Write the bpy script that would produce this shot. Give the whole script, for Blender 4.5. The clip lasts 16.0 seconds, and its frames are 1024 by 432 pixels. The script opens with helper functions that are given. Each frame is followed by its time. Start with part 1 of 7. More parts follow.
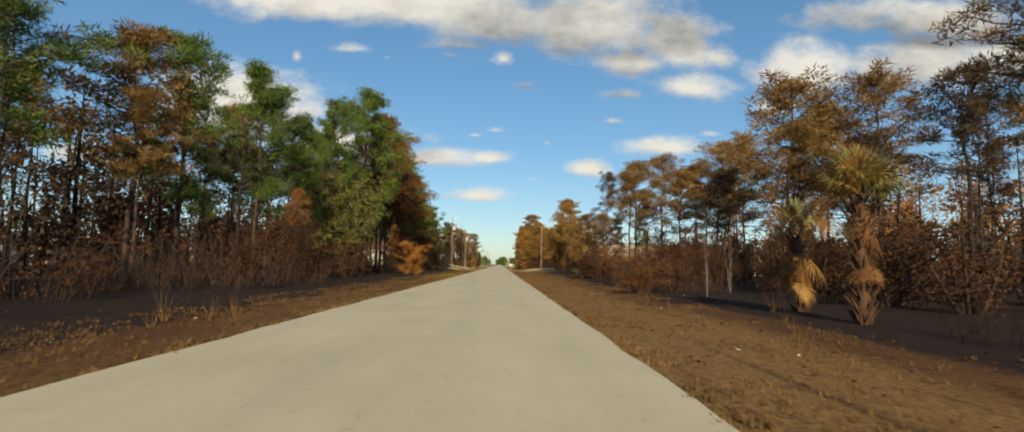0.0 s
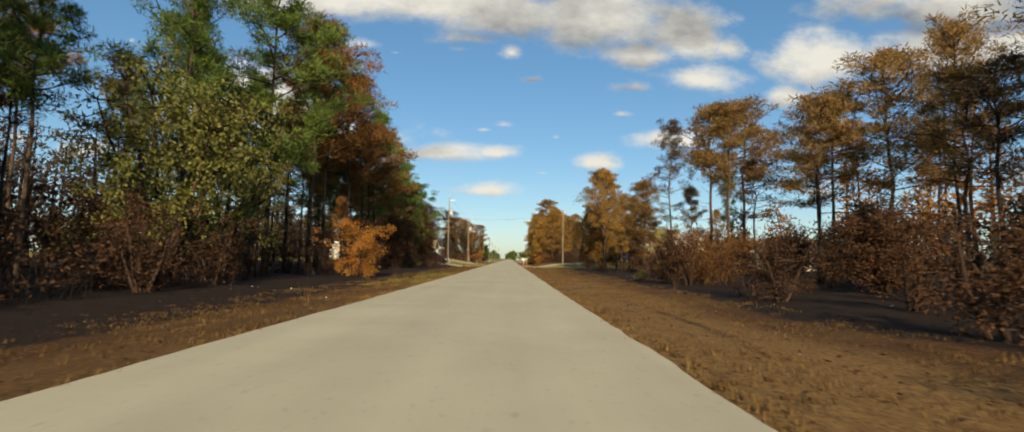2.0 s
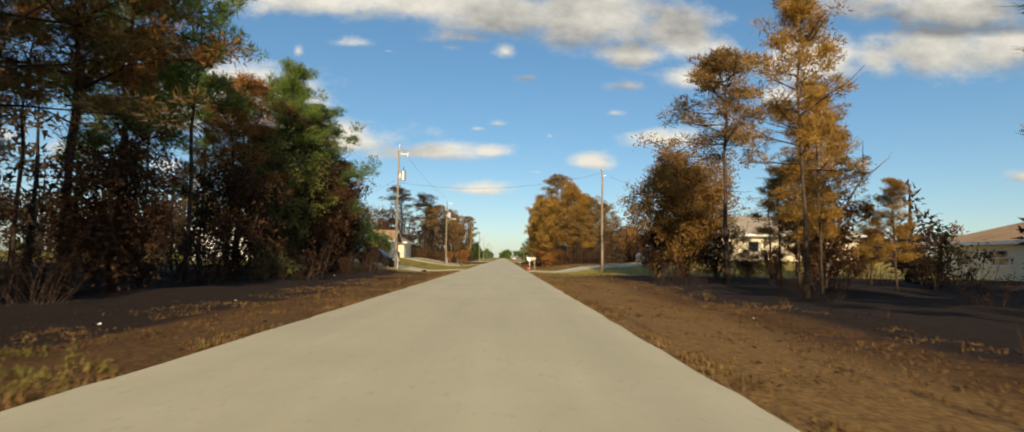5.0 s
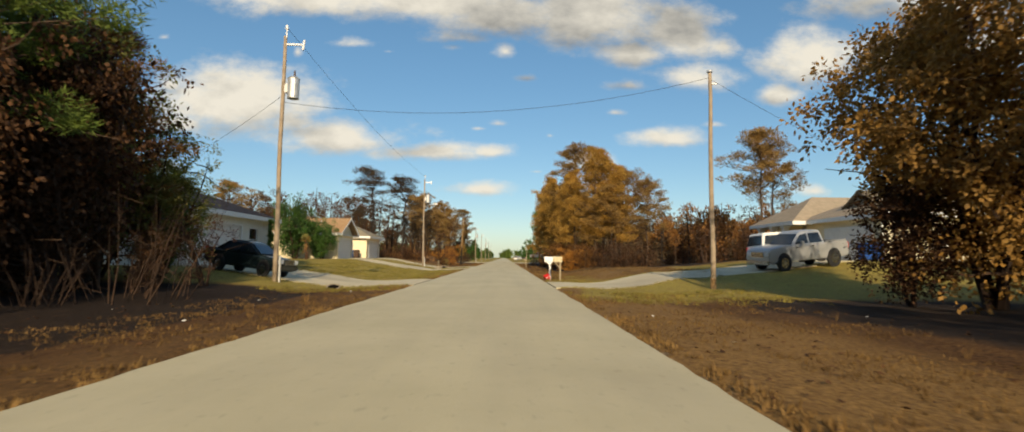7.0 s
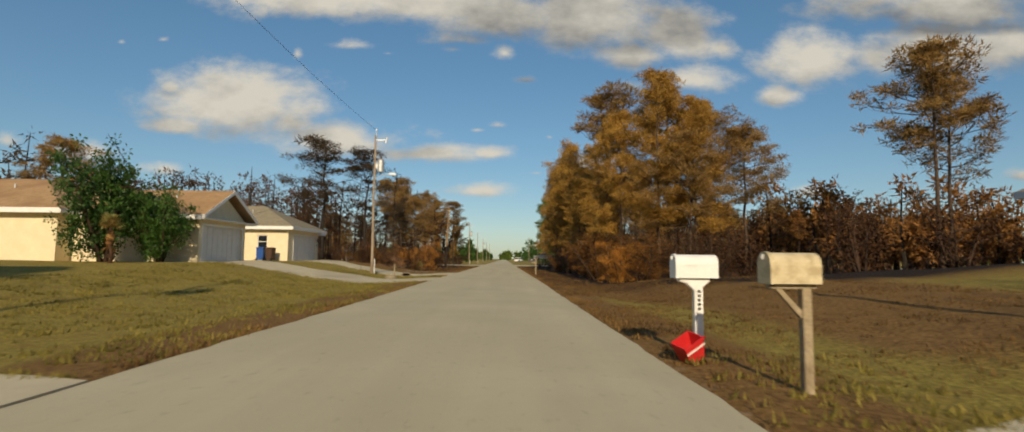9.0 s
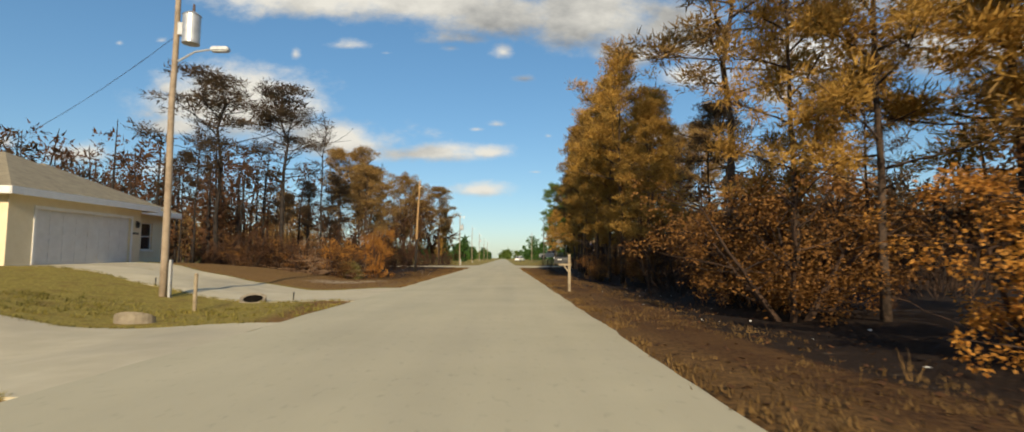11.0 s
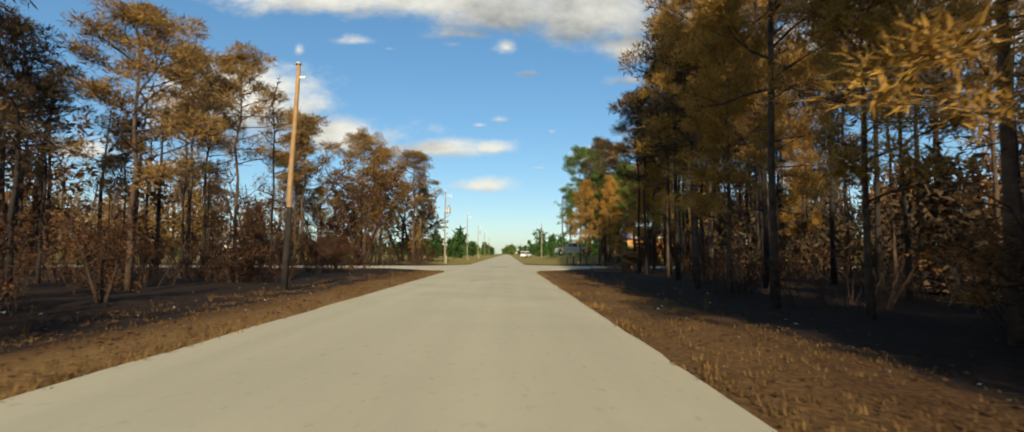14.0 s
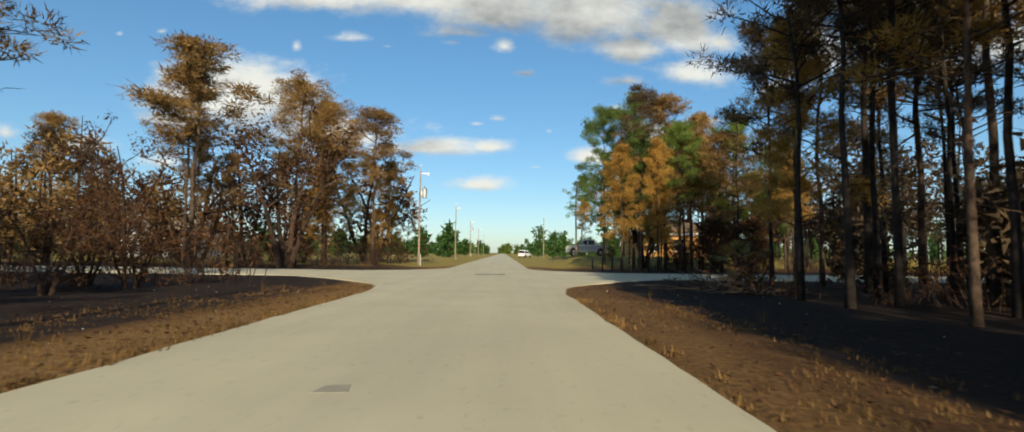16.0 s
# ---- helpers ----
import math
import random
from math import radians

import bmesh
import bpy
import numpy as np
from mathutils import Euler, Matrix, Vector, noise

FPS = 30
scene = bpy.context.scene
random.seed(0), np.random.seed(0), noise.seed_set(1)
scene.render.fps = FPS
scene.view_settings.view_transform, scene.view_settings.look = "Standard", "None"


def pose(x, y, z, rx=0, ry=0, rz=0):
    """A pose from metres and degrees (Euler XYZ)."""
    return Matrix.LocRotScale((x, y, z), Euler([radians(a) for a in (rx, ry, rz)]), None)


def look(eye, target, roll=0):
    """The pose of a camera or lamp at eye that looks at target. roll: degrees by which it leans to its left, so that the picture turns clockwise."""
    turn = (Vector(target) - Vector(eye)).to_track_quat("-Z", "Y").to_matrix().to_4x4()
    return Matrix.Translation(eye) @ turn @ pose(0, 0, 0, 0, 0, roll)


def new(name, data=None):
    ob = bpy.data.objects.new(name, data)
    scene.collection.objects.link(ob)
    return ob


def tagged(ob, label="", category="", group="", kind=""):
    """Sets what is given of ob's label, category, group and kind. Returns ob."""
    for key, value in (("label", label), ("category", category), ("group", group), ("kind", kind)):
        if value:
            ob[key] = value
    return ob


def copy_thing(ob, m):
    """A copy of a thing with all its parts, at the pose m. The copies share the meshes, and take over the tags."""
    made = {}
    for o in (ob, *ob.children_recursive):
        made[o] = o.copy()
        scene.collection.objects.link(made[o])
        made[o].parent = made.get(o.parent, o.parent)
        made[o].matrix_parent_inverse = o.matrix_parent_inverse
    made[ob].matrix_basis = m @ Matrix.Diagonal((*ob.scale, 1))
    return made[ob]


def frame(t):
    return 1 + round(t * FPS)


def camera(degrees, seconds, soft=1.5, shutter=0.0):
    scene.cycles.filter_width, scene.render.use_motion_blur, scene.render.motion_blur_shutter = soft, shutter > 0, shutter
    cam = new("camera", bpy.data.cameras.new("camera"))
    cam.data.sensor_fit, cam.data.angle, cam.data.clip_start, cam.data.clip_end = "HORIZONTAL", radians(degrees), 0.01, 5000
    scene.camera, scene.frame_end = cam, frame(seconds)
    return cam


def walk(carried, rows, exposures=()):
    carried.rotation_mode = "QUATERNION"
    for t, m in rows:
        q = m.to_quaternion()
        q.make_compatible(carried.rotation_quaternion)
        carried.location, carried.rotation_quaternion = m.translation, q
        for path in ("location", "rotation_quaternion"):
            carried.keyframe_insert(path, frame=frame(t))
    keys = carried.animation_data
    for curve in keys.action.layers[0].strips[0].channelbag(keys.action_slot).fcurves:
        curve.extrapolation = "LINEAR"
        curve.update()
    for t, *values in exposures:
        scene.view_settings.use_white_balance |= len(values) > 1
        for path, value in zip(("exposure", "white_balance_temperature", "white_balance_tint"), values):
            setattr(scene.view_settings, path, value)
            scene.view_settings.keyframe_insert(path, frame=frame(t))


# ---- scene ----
cam = camera(87.2, 16.0, soft=1.6, shutter=0.12)
EYE = 1.22
ROWS = [
    (0.0, 0.13, -3.09, -1.22, 5.16, -1.26),
    (0.5, 0.12, 3.07, -0.56, 5.13, -1.07),
    (1.0, 0.09, 9.26, -0.43, 5.34, -0.90),
    (1.5, 0.06, 15.52, -0.28, 5.04, -0.76),
    (2.0, 0.01, 21.86, -0.22, 4.54, -0.95),
    (2.5, -0.05, 28.24, -0.07, 4.46, -0.82),
    (3.0, -0.13, 34.65, -0.11, 4.43, -0.71),
    (3.5, -0.21, 41.06, -0.10, 4.20, -0.63),
    (5.8, -0.26, 70.87, -1.14, 4.57, -0.97),
    (6.0, -0.25, 73.45, -1.09, 4.58, -0.97),
    (6.5, -0.21, 79.85, -1.00, 4.58, -0.75),
    (7.0, -0.17, 86.17, -0.80, 4.42, -0.64),
    (7.5, -0.13, 92.41, -0.53, 4.09, -0.23),
    (8.0, -0.09, 98.51, -0.46, 4.23, -0.26),
    (8.5, -0.07, 104.59, -0.65, 4.20, -0.49),
    (9.0, -0.03, 110.61, -0.82, 4.58, -0.53),
    (11.3, 0.13, 138.61, -0.80, 4.42, -0.11),
    (11.5, 0.12, 140.72, -0.75, 4.31, -0.11),
    (12.0, 0.13, 145.90, -0.51, 4.32, -0.40),
    (12.5, 0.13, 150.99, -0.35, 4.13, -0.52),
    (13.0, 0.11, 156.00, -0.17, 4.26, -0.18),
    (13.5, 0.09, 160.93, -0.25, 4.07, -0.20),
    (14.0, 0.11, 165.82, -0.48, 4.01, -0.12),
    (14.5, 0.12, 170.68, -0.62, 4.11, -0.33),
    (15.0, 0.11, 175.49, -0.73, 3.99, -0.02),
    (15.5, 0.09, 180.30, -0.83, 3.83, -0.34),
    (16.0, 0.06, 185.11, -0.91, 3.93, -0.71),
]
walk(cam, [(t, pose(x, y, EYE, 90 + pitch, roll, yaw)) for t, x, y, yaw, pitch, roll in ROWS], [(0.0, 0.24, 6750, 9), (6.0, 0.27, 6950, 9), (7.0, 0.25, 7100, 9), (8.0, -0.01, 7200, 9), (9.2, -0.15, 6950, 9), (11.3, 0.26, 6700, 9), (13.5, 0.31, 6650, 8), (14.0, 0.32, 6550, 7), (16.0, 0.33, 6350, 6)])

# ---- world and sun ----
SUN_AZ, SUN_EL = -2.0, 24.5      # degrees the sun stands to the left of straight behind, and above the horizon


def clouds(nt):
    """Cumulus over the road: lumps in the plane ahead (x / y, z / y), broken up by noise; returns (mask, shade)."""
    def m(op, a, b=None, c=None, clamp=False):
        n = nt.nodes.new("ShaderNodeMath")
        n.operation, n.use_clamp = op, clamp
        for i, v in enumerate((a, b, c)):
            if v is None:
                continue
            if isinstance(v, (int, float)):
                n.inputs[i].default_value = v
            else:
                nt.links.new(v, n.inputs[i])
        return n.outputs[0]
    tc = nt.nodes.new("ShaderNodeTexCoord")
    sep = nt.nodes.new("ShaderNodeSeparateXYZ")
    nt.links.new(tc.outputs["Generated"], sep.inputs[0])
    x, y, z = sep.outputs
    ahead = m("MAXIMUM", m("ABSOLUTE", y), 0.06)
    u, v = m("DIVIDE", x, ahead), m("DIVIDE", z, ahead)
    comb = nt.nodes.new("ShaderNodeCombineXYZ")
    nt.links.new(u, comb.inputs[0])
    nt.links.new(v, comb.inputs[1])
    nt.links.new(y, comb.inputs[2])

    def noise_at(scale, detail, rough, offset=0.0):
        mp = nt.nodes.new("ShaderNodeMapping")
        mp.inputs["Location"].default_value = (offset, offset * 0.7, 0)
        mp.inputs["Scale"].default_value = (1, 1.7, 0.2)
        nt.links.new(comb.outputs[0], mp.inputs[0])
        n = nt.nodes.new("ShaderNodeTexNoise")
        n.inputs["Scale"].default_value, n.inputs["Detail"].default_value, n.inputs["Roughness"].default_value = scale, detail, rough
        nt.links.new(mp.outputs[0], n.inputs["Vector"])
        return n.outputs["Fac"]
    n1, n2 = noise_at(9, 8, 0.62), noise_at(3.2, 5, 0.55, 3.1)
    field, under = None, None
    for cu, cv, a, b, w, grey in CLOUD_BANK + CLOUDS_EAST + CLOUDS_WEST + CLOUDLETS:
        du, dv = m("DIVIDE", m("SUBTRACT", u, cu), a), m("DIVIDE", m("SUBTRACT", v, cv), b)
        # flatter below than above
        dv = m("MULTIPLY", dv, m("ADD", m("MULTIPLY", m("LESS_THAN", dv, 0.0), 0.5), 1.0))
        d = m("SUBTRACT", w, m("MULTIPLY", m("SQRT", m("ADD", m("MULTIPLY", du, du), m("MULTIPLY", dv, dv))), 0.75))
        field = d if field is None else m("MAXIMUM", field, d)
        s = m("MULTIPLY", m("MULTIPLY_ADD", dv, -0.6, grey), m("MULTIPLY", m("ADD", d, 0.15), 2.2, clamp=True))
        under = s if under is None else m("MAXIMUM", under, s)
    high = m("MULTIPLY", m("SUBTRACT", n2, 0.50), 3.0)
    over = m("MULTIPLY", m("SUBTRACT", v, 0.62), 5.0, clamp=True)
    field = m("MAXIMUM", field, m("SUBTRACT", m("MULTIPLY", high, over), m("MULTIPLY", m("SUBTRACT", 1.0, over), 2.0)))
    f = m("ADD", field, m("MULTIPLY", m("SUBTRACT", n1, 0.5), 1.6))
    ramp = nt.nodes.new("ShaderNodeMapRange")
    ramp.interpolation_type = "SMOOTHSTEP"
    ramp.inputs["From Min"].default_value, ramp.inputs["From Max"].default_value = 0.05, 0.75
    nt.links.new(f, ramp.inputs["Value"])
    up = m("GREATER_THAN", z, 0.0)
    mask = m("MULTIPLY", ramp.outputs[0], up)
    shade = m("ADD", m("MULTIPLY", under, 0.75), m("MULTIPLY", m("SUBTRACT", noise_at(7, 6, 0.6, 1.3), 0.5), 1.9), clamp=True)
    return mask, shade


# centre (x/y, z/y), half sizes, weight, greyness
CLOUD_BANK = [
    (-0.379, 0.495, 0.187, 0.068, 1.00, 0.00), (-0.166, 0.487, 0.239, 0.063, 1.05, 0.10), (0.022, 0.459, 0.189, 0.072, 0.95, 0.50), (-0.091, 0.417, 0.112, 0.032, 0.70, 0.60),
    (0.160, 0.460, 0.190, 0.081, 1.05, 0.75), (0.235, 0.389, 0.113, 0.045, 0.80, 0.60), (0.337, 0.435, 0.108, 0.085, 0.95, 0.10), (0.412, 0.410, 0.057, 0.059, 0.75, 0.10),
    (0.366, 0.343, 0.101, 0.036, 0.95, 0.10), (0.234, 0.329, 0.100, 0.023, 0.60, 0.50), (0.040, 0.341, 0.052, 0.018, 0.55, 0.90),
]
CLOUDS_EAST = [
    (0.600, 0.379, 0.127, 0.071, 1.00, 0.10), (0.522, 0.314, 0.057, 0.032, 0.80, 0.20), (0.702, 0.386, 0.089, 0.065, 0.85, 0.30), (0.832, 0.412, 0.141, 0.098, 0.95, 0.25),
    (0.849, 0.488, 0.246, 0.056, 1.00, 0.80), (0.670, 0.492, 0.077, 0.026, 0.50, 0.50), (0.974, 0.426, 0.116, 0.092, 0.90, 0.50), (0.294, 0.227, 0.077, 0.028, 0.90, 0.10),
    (0.157, 0.180, 0.047, 0.021, 0.95, 0.00), (0.208, 0.276, 0.035, 0.014, 0.65, 0.10), (0.395, 0.256, 0.037, 0.013, 0.45, 0.20), (0.577, 0.131, 0.056, 0.025, 0.70, 0.10),
    (0.980, 0.167, 0.063, 0.023, 0.70, 0.20),
]
CLOUDS_WEST = [
    (-0.501, 0.284, 0.151, 0.074, 1.09, 0.05), (-0.615, 0.243, 0.084, 0.028, 0.83, 0.20), (-0.408, 0.253, 0.068, 0.043, 0.83, 0.20), (-0.297, 0.214, 0.143, 0.045, 0.99, 0.10),
    (-0.162, 0.194, 0.158, 0.025, 0.94, 0.05), (-0.034, 0.197, 0.048, 0.018, 0.83, 0.05), (-0.015, 0.252, 0.039, 0.015, 0.62, 0.10), (-0.052, 0.242, 0.030, 0.011, 0.57, 0.10),
    (-0.052, 0.125, 0.082, 0.020, 0.88, 0.05), (-0.630, 0.315, 0.032, 0.024, 0.78, 0.10), (-0.787, 0.190, 0.087, 0.030, 0.68, 0.30), (-0.635, 0.159, 0.060, 0.022, 0.68, 0.20),
    (-0.926, 0.212, 0.034, 0.028, 0.73, 0.20),
]
CLOUDLETS = [
    (-0.003, 0.392, 0.041, 0.034, 0.71, 0.10), (-0.103, 0.399, 0.057, 0.021, 0.59, 0.30), (-0.296, 0.403, 0.081, 0.023, 0.55, 0.10), (-0.227, 0.388, 0.041, 0.011, 0.34, 0.10),
    (-0.398, 0.385, 0.019, 0.029, 0.55, 0.05), (-0.730, 0.403, 0.019, 0.014, 0.50, 0.00), (-0.650, 0.409, 0.023, 0.014, 0.50, 0.00), (0.083, 0.230, 0.019, 0.011, 0.42, 0.10),
    (0.059, 0.161, 0.028, 0.008, 0.34, 0.10),
]
world = bpy.data.worlds.new("sky")
scene.world = world
world.use_nodes = True
nt = world.node_tree
nt.nodes.clear()
sky = nt.nodes.new("ShaderNodeTexSky")
sky.sky_type, sky.sun_disc = "NISHITA", False
sky.sun_elevation, sky.sun_rotation = radians(SUN_EL), radians(180 + SUN_AZ)
sky.altitude, sky.air_density, sky.dust_density, sky.ozone_density = 10, 1.0, 0.5, 3.2
grade = nt.nodes.new("ShaderNodeHueSaturation")
grade.inputs["Saturation"].default_value, grade.inputs["Value"].default_value = 1.24, 1.12
soften = nt.nodes.new("ShaderNodeGamma")      # a thin haze evens out the clear sky
soften.inputs["Gamma"].default_value = 0.72
nt.links.new(sky.outputs[0], soften.inputs["Color"])
haze = nt.nodes.new("ShaderNodeMix")
haze.data_type, haze.blend_type = "RGBA", "MULTIPLY"
haze.inputs["Factor"].default_value = 1.0
haze.inputs["B"].default_value = (1.44, 1.56, 1.63, 1)
nt.links.new(soften.outputs[0], haze.inputs["A"])
nt.links.new(haze.outputs["Result"], grade.inputs["Color"])
mask, shade = clouds(nt)
lit = nt.nodes.new("ShaderNodeMix")
lit.data_type = "RGBA"
lit.inputs["A"].default_value, lit.inputs["B"].default_value = (7.6, 7.4, 6.8, 1), (2.35, 2.45, 2.55, 1)
nt.links.new(shade, lit.inputs["Factor"])
mix = nt.nodes.new("ShaderNodeMix")
mix.data_type = "RGBA"
nt.links.new(mask, mix.inputs["Factor"])
nt.links.new(grade.outputs[0], mix.inputs["A"])
nt.links.new(lit.outputs["Result"], mix.inputs["B"])
bg = nt.nodes.new("ShaderNodeBackground")
bg.inputs["Strength"].default_value = 0.092
nt.links.new(mix.outputs["Result"], bg.inputs["Color"])
wo = nt.nodes.new("ShaderNodeOutputWorld")
nt.links.new(bg.outputs[0], wo.inputs["Surface"])

sun = new("sun", bpy.data.lights.new("sun", "SUN"))
sun.data.energy, sun.data.angle, sun.data.color = 4.8, radians(0.6), (1.0, 0.83, 0.60)
_e, _a = radians(SUN_EL), radians(SUN_AZ)
to_sun = Vector((-math.sin(_a) * math.cos(_e), -math.cos(_a) * math.cos(_e), math.sin(_e)))
sun.matrix_world = look(to_sun * 200 + Vector((0, 100, 0)), (0, 100, 0))

# ---- materials ----
def mat(name, c1, c2, scale=3.0, big=None, big_scale=0.4, rough=0.8, bump=0.15, metal=0.0, spread=0.0, through_light=0.0, fine=40.0, spec=0.3, bump_dist=0.02):
    """Two noise scales between c1 and c2 (and big, a third colour in large patches); spread: variation from piece to piece."""
    m = bpy.data.materials.new(name)
    m.use_nodes = True
    nt = m.node_tree
    b = nt.nodes["Principled BSDF"]
    geo = nt.nodes.new("ShaderNodeNewGeometry")
    tc = nt.nodes.new("ShaderNodeTexCoord")
    n1, n2 = nt.nodes.new("ShaderNodeTexNoise"), nt.nodes.new("ShaderNodeTexNoise")
    for n, s, d in ((n1, scale, 6), (n2, fine, 3)):
        n.inputs["Scale"].default_value, n.inputs["Detail"].default_value, n.inputs["Roughness"].default_value = s, d, 0.6
        nt.links.new(tc.outputs["Object"], n.inputs["Vector"])
    add = nt.nodes.new("ShaderNodeMath")
    add.operation = "MULTIPLY_ADD"
    nt.links.new(n2.outputs["Fac"], add.inputs[0])
    add.inputs[1].default_value = 0.45
    nt.links.new(n1.outputs["Fac"], add.inputs[2])
    mr = nt.nodes.new("ShaderNodeMapRange")
    mr.inputs["From Min"].default_value, mr.inputs["From Max"].default_value = 0.5, 0.95
    nt.links.new(add.outputs[0], mr.inputs["Value"])
    fac = mr.outputs[0]
    if spread:
        oi = nt.nodes.new("ShaderNodeObjectInfo")
        s1 = nt.nodes.new("ShaderNodeMath")
        s1.operation = "ADD"
        nt.links.new(geo.outputs["Random Per Island"], s1.inputs[0])
        nt.links.new(oi.outputs["Random"], s1.inputs[1])
        s2 = nt.nodes.new("ShaderNodeMath")
        s2.operation, s2.use_clamp = "MULTIPLY_ADD", True
        nt.links.new(s1.outputs[0], s2.inputs[0])
        s2.inputs[1].default_value = spread
        s3 = nt.nodes.new("ShaderNodeMath")
        s3.operation = "SUBTRACT"
        nt.links.new(fac, s3.inputs[0])
        s3.inputs[1].default_value = spread
        nt.links.new(s3.outputs[0], s2.inputs[2])
        fac = s2.outputs[0]
    mx = nt.nodes.new("ShaderNodeMix")
    mx.data_type = "RGBA"
    mx.inputs["A"].default_value, mx.inputs["B"].default_value = (*c1, 1), (*c2, 1)
    nt.links.new(fac, mx.inputs["Factor"])
    col = mx.outputs["Result"]
    if big:
        n3 = nt.nodes.new("ShaderNodeTexNoise")
        n3.inputs["Scale"].default_value, n3.inputs["Detail"].default_value = big_scale, 4
        nt.links.new(geo.outputs["Position"], n3.inputs["Vector"])
        r3 = nt.nodes.new("ShaderNodeMapRange")
        r3.inputs["From Min"].default_value, r3.inputs["From Max"].default_value = 0.46, 0.66
        nt.links.new(n3.outputs["Fac"], r3.inputs["Value"])
        m3 = nt.nodes.new("ShaderNodeMix")
        m3.data_type = "RGBA"
        nt.links.new(r3.outputs[0], m3.inputs["Factor"])
        nt.links.new(col, m3.inputs["A"])
        m3.inputs["B"].default_value = (*big, 1)
        col = m3.outputs["Result"]
    nt.links.new(col, b.inputs["Base Color"])
    b.inputs["Roughness"].default_value, b.inputs["Metallic"].default_value = rough, metal
    b.inputs["Specular IOR Level"].default_value = spec
    if bump:
        bp = nt.nodes.new("ShaderNodeBump")
        bp.inputs["Strength"].default_value, bp.inputs["Distance"].default_value = bump, bump_dist
        nt.links.new(add.outputs[0], bp.inputs["Height"])
        nt.links.new(bp.outputs[0], b.inputs["Normal"])
    if through_light:
        tr = nt.nodes.new("ShaderNodeBsdfTranslucent")
        nt.links.new(col, tr.inputs["Color"])
        ms = nt.nodes.new("ShaderNodeMixShader")
        ms.inputs[0].default_value = through_light
        nt.links.new(b.outputs[0], ms.inputs[1])
        nt.links.new(tr.outputs[0], ms.inputs[2])
        nt.links.new(ms.outputs[0], nt.nodes["Material Output"].inputs["Surface"])
    return m


BARK_PINE = mat("pine_bark", (0.025, 0.018, 0.013), (0.13, 0.085, 0.055), 4, rough=0.95, bump=0.8, fine=18, spread=0.25)
BARK_BURNT = mat("burnt_bark", (0.010, 0.009, 0.008), (0.05, 0.038, 0.030), 4, rough=0.95, bump=0.8, fine=18, spread=0.2)
BARK_PALE = mat("grey_bark", (0.10, 0.085, 0.07), (0.26, 0.22, 0.18), 5, rough=0.9, bump=0.5, spread=0.2)
NEEDLE_BROWN = mat("scorched_needles", (0.11, 0.062, 0.02), (0.43, 0.265, 0.085), 1.5, rough=0.8, bump=0, spread=0.30, through_light=0.3)
NEEDLE_RUST = mat("rust_needles", (0.12, 0.054, 0.017), (0.45, 0.21, 0.05), 1.5, rough=0.8, bump=0, spread=0.30, through_light=0.3)
NEEDLE_GOLD = mat("golden_needles", (0.17, 0.093, 0.018), (0.58, 0.338, 0.07), 1.5, rough=0.8, bump=0, spread=0.30, through_light=0.3)
NEEDLE_DARK = mat("charred_needles", (0.028, 0.021, 0.014), (0.13, 0.084, 0.04), 1.5, rough=0.85, bump=0, spread=0.30, through_light=0.2)
NEEDLE_GREEN = mat("green_needles", (0.045, 0.078, 0.016), (0.215, 0.29, 0.05), 1.5, rough=0.7, bump=0, spread=0.30, through_light=0.35)
LEAF_OLIVE = mat("olive_leaves", (0.065, 0.075, 0.015), (0.30, 0.28, 0.065), 1.5, rough=0.6, bump=0, spread=0.35, through_light=0.35)
LEAF_ORANGE = mat("orange_leaves", (0.26, 0.10, 0.02), (0.64, 0.30, 0.05), 1.5, rough=0.65, bump=0, spread=0.35, through_light=0.4)
LEAF_RUST = mat("dry_leaves", (0.030, 0.015, 0.008), (0.145, 0.066, 0.024), 1.5, rough=0.75, bump=0, spread=0.35, through_light=0.3)
LEAF_AUTUMN = mat("autumn_leaves", (0.11, 0.060, 0.016), (0.47, 0.26, 0.06), 1.5, rough=0.65, bump=0, spread=0.35, through_light=0.35)
LEAF_COPPER = mat("copper_leaves", (0.075, 0.034, 0.010), (0.36, 0.165, 0.038), 1.5, rough=0.7, bump=0, spread=0.35, through_light=0.35)
LEAF_GREEN = mat("green_leaves", (0.02, 0.05, 0.012), (0.09, 0.19, 0.03), 1.5, rough=0.5, bump=0, spread=0.35, through_light=0.35)
TWIG = mat("burnt_twigs", (0.018, 0.012, 0.009), (0.078, 0.045, 0.028), 3, rough=0.95, bump=0, spread=0.35)
FROND = mat("palm_frond", (0.10, 0.10, 0.026), (0.36, 0.32, 0.10), 2, rough=0.55, bump=0, spread=0.3, through_light=0.3)
FROND_DEAD = mat("dead_frond", (0.20, 0.10, 0.03), (0.46, 0.28, 0.09), 2, rough=0.8, bump=0, spread=0.3, through_light=0.3)
FROND_BROWN = mat("brown_frond", (0.10, 0.045, 0.015), (0.30, 0.15, 0.045), 2, rough=0.85, bump=0, spread=0.3, through_light=0.25)
PALM_BARK = mat("palm_trunk", (0.03, 0.016, 0.010), (0.12, 0.065, 0.036), 6, rough=0.95, bump=0.9, fine=20, spread=0.2)
DRY_BRANCH = mat("dry_branches", (0.11, 0.065, 0.036), (0.30, 0.19, 0.11), 5, rough=0.9, bump=0.4, spread=0.3)
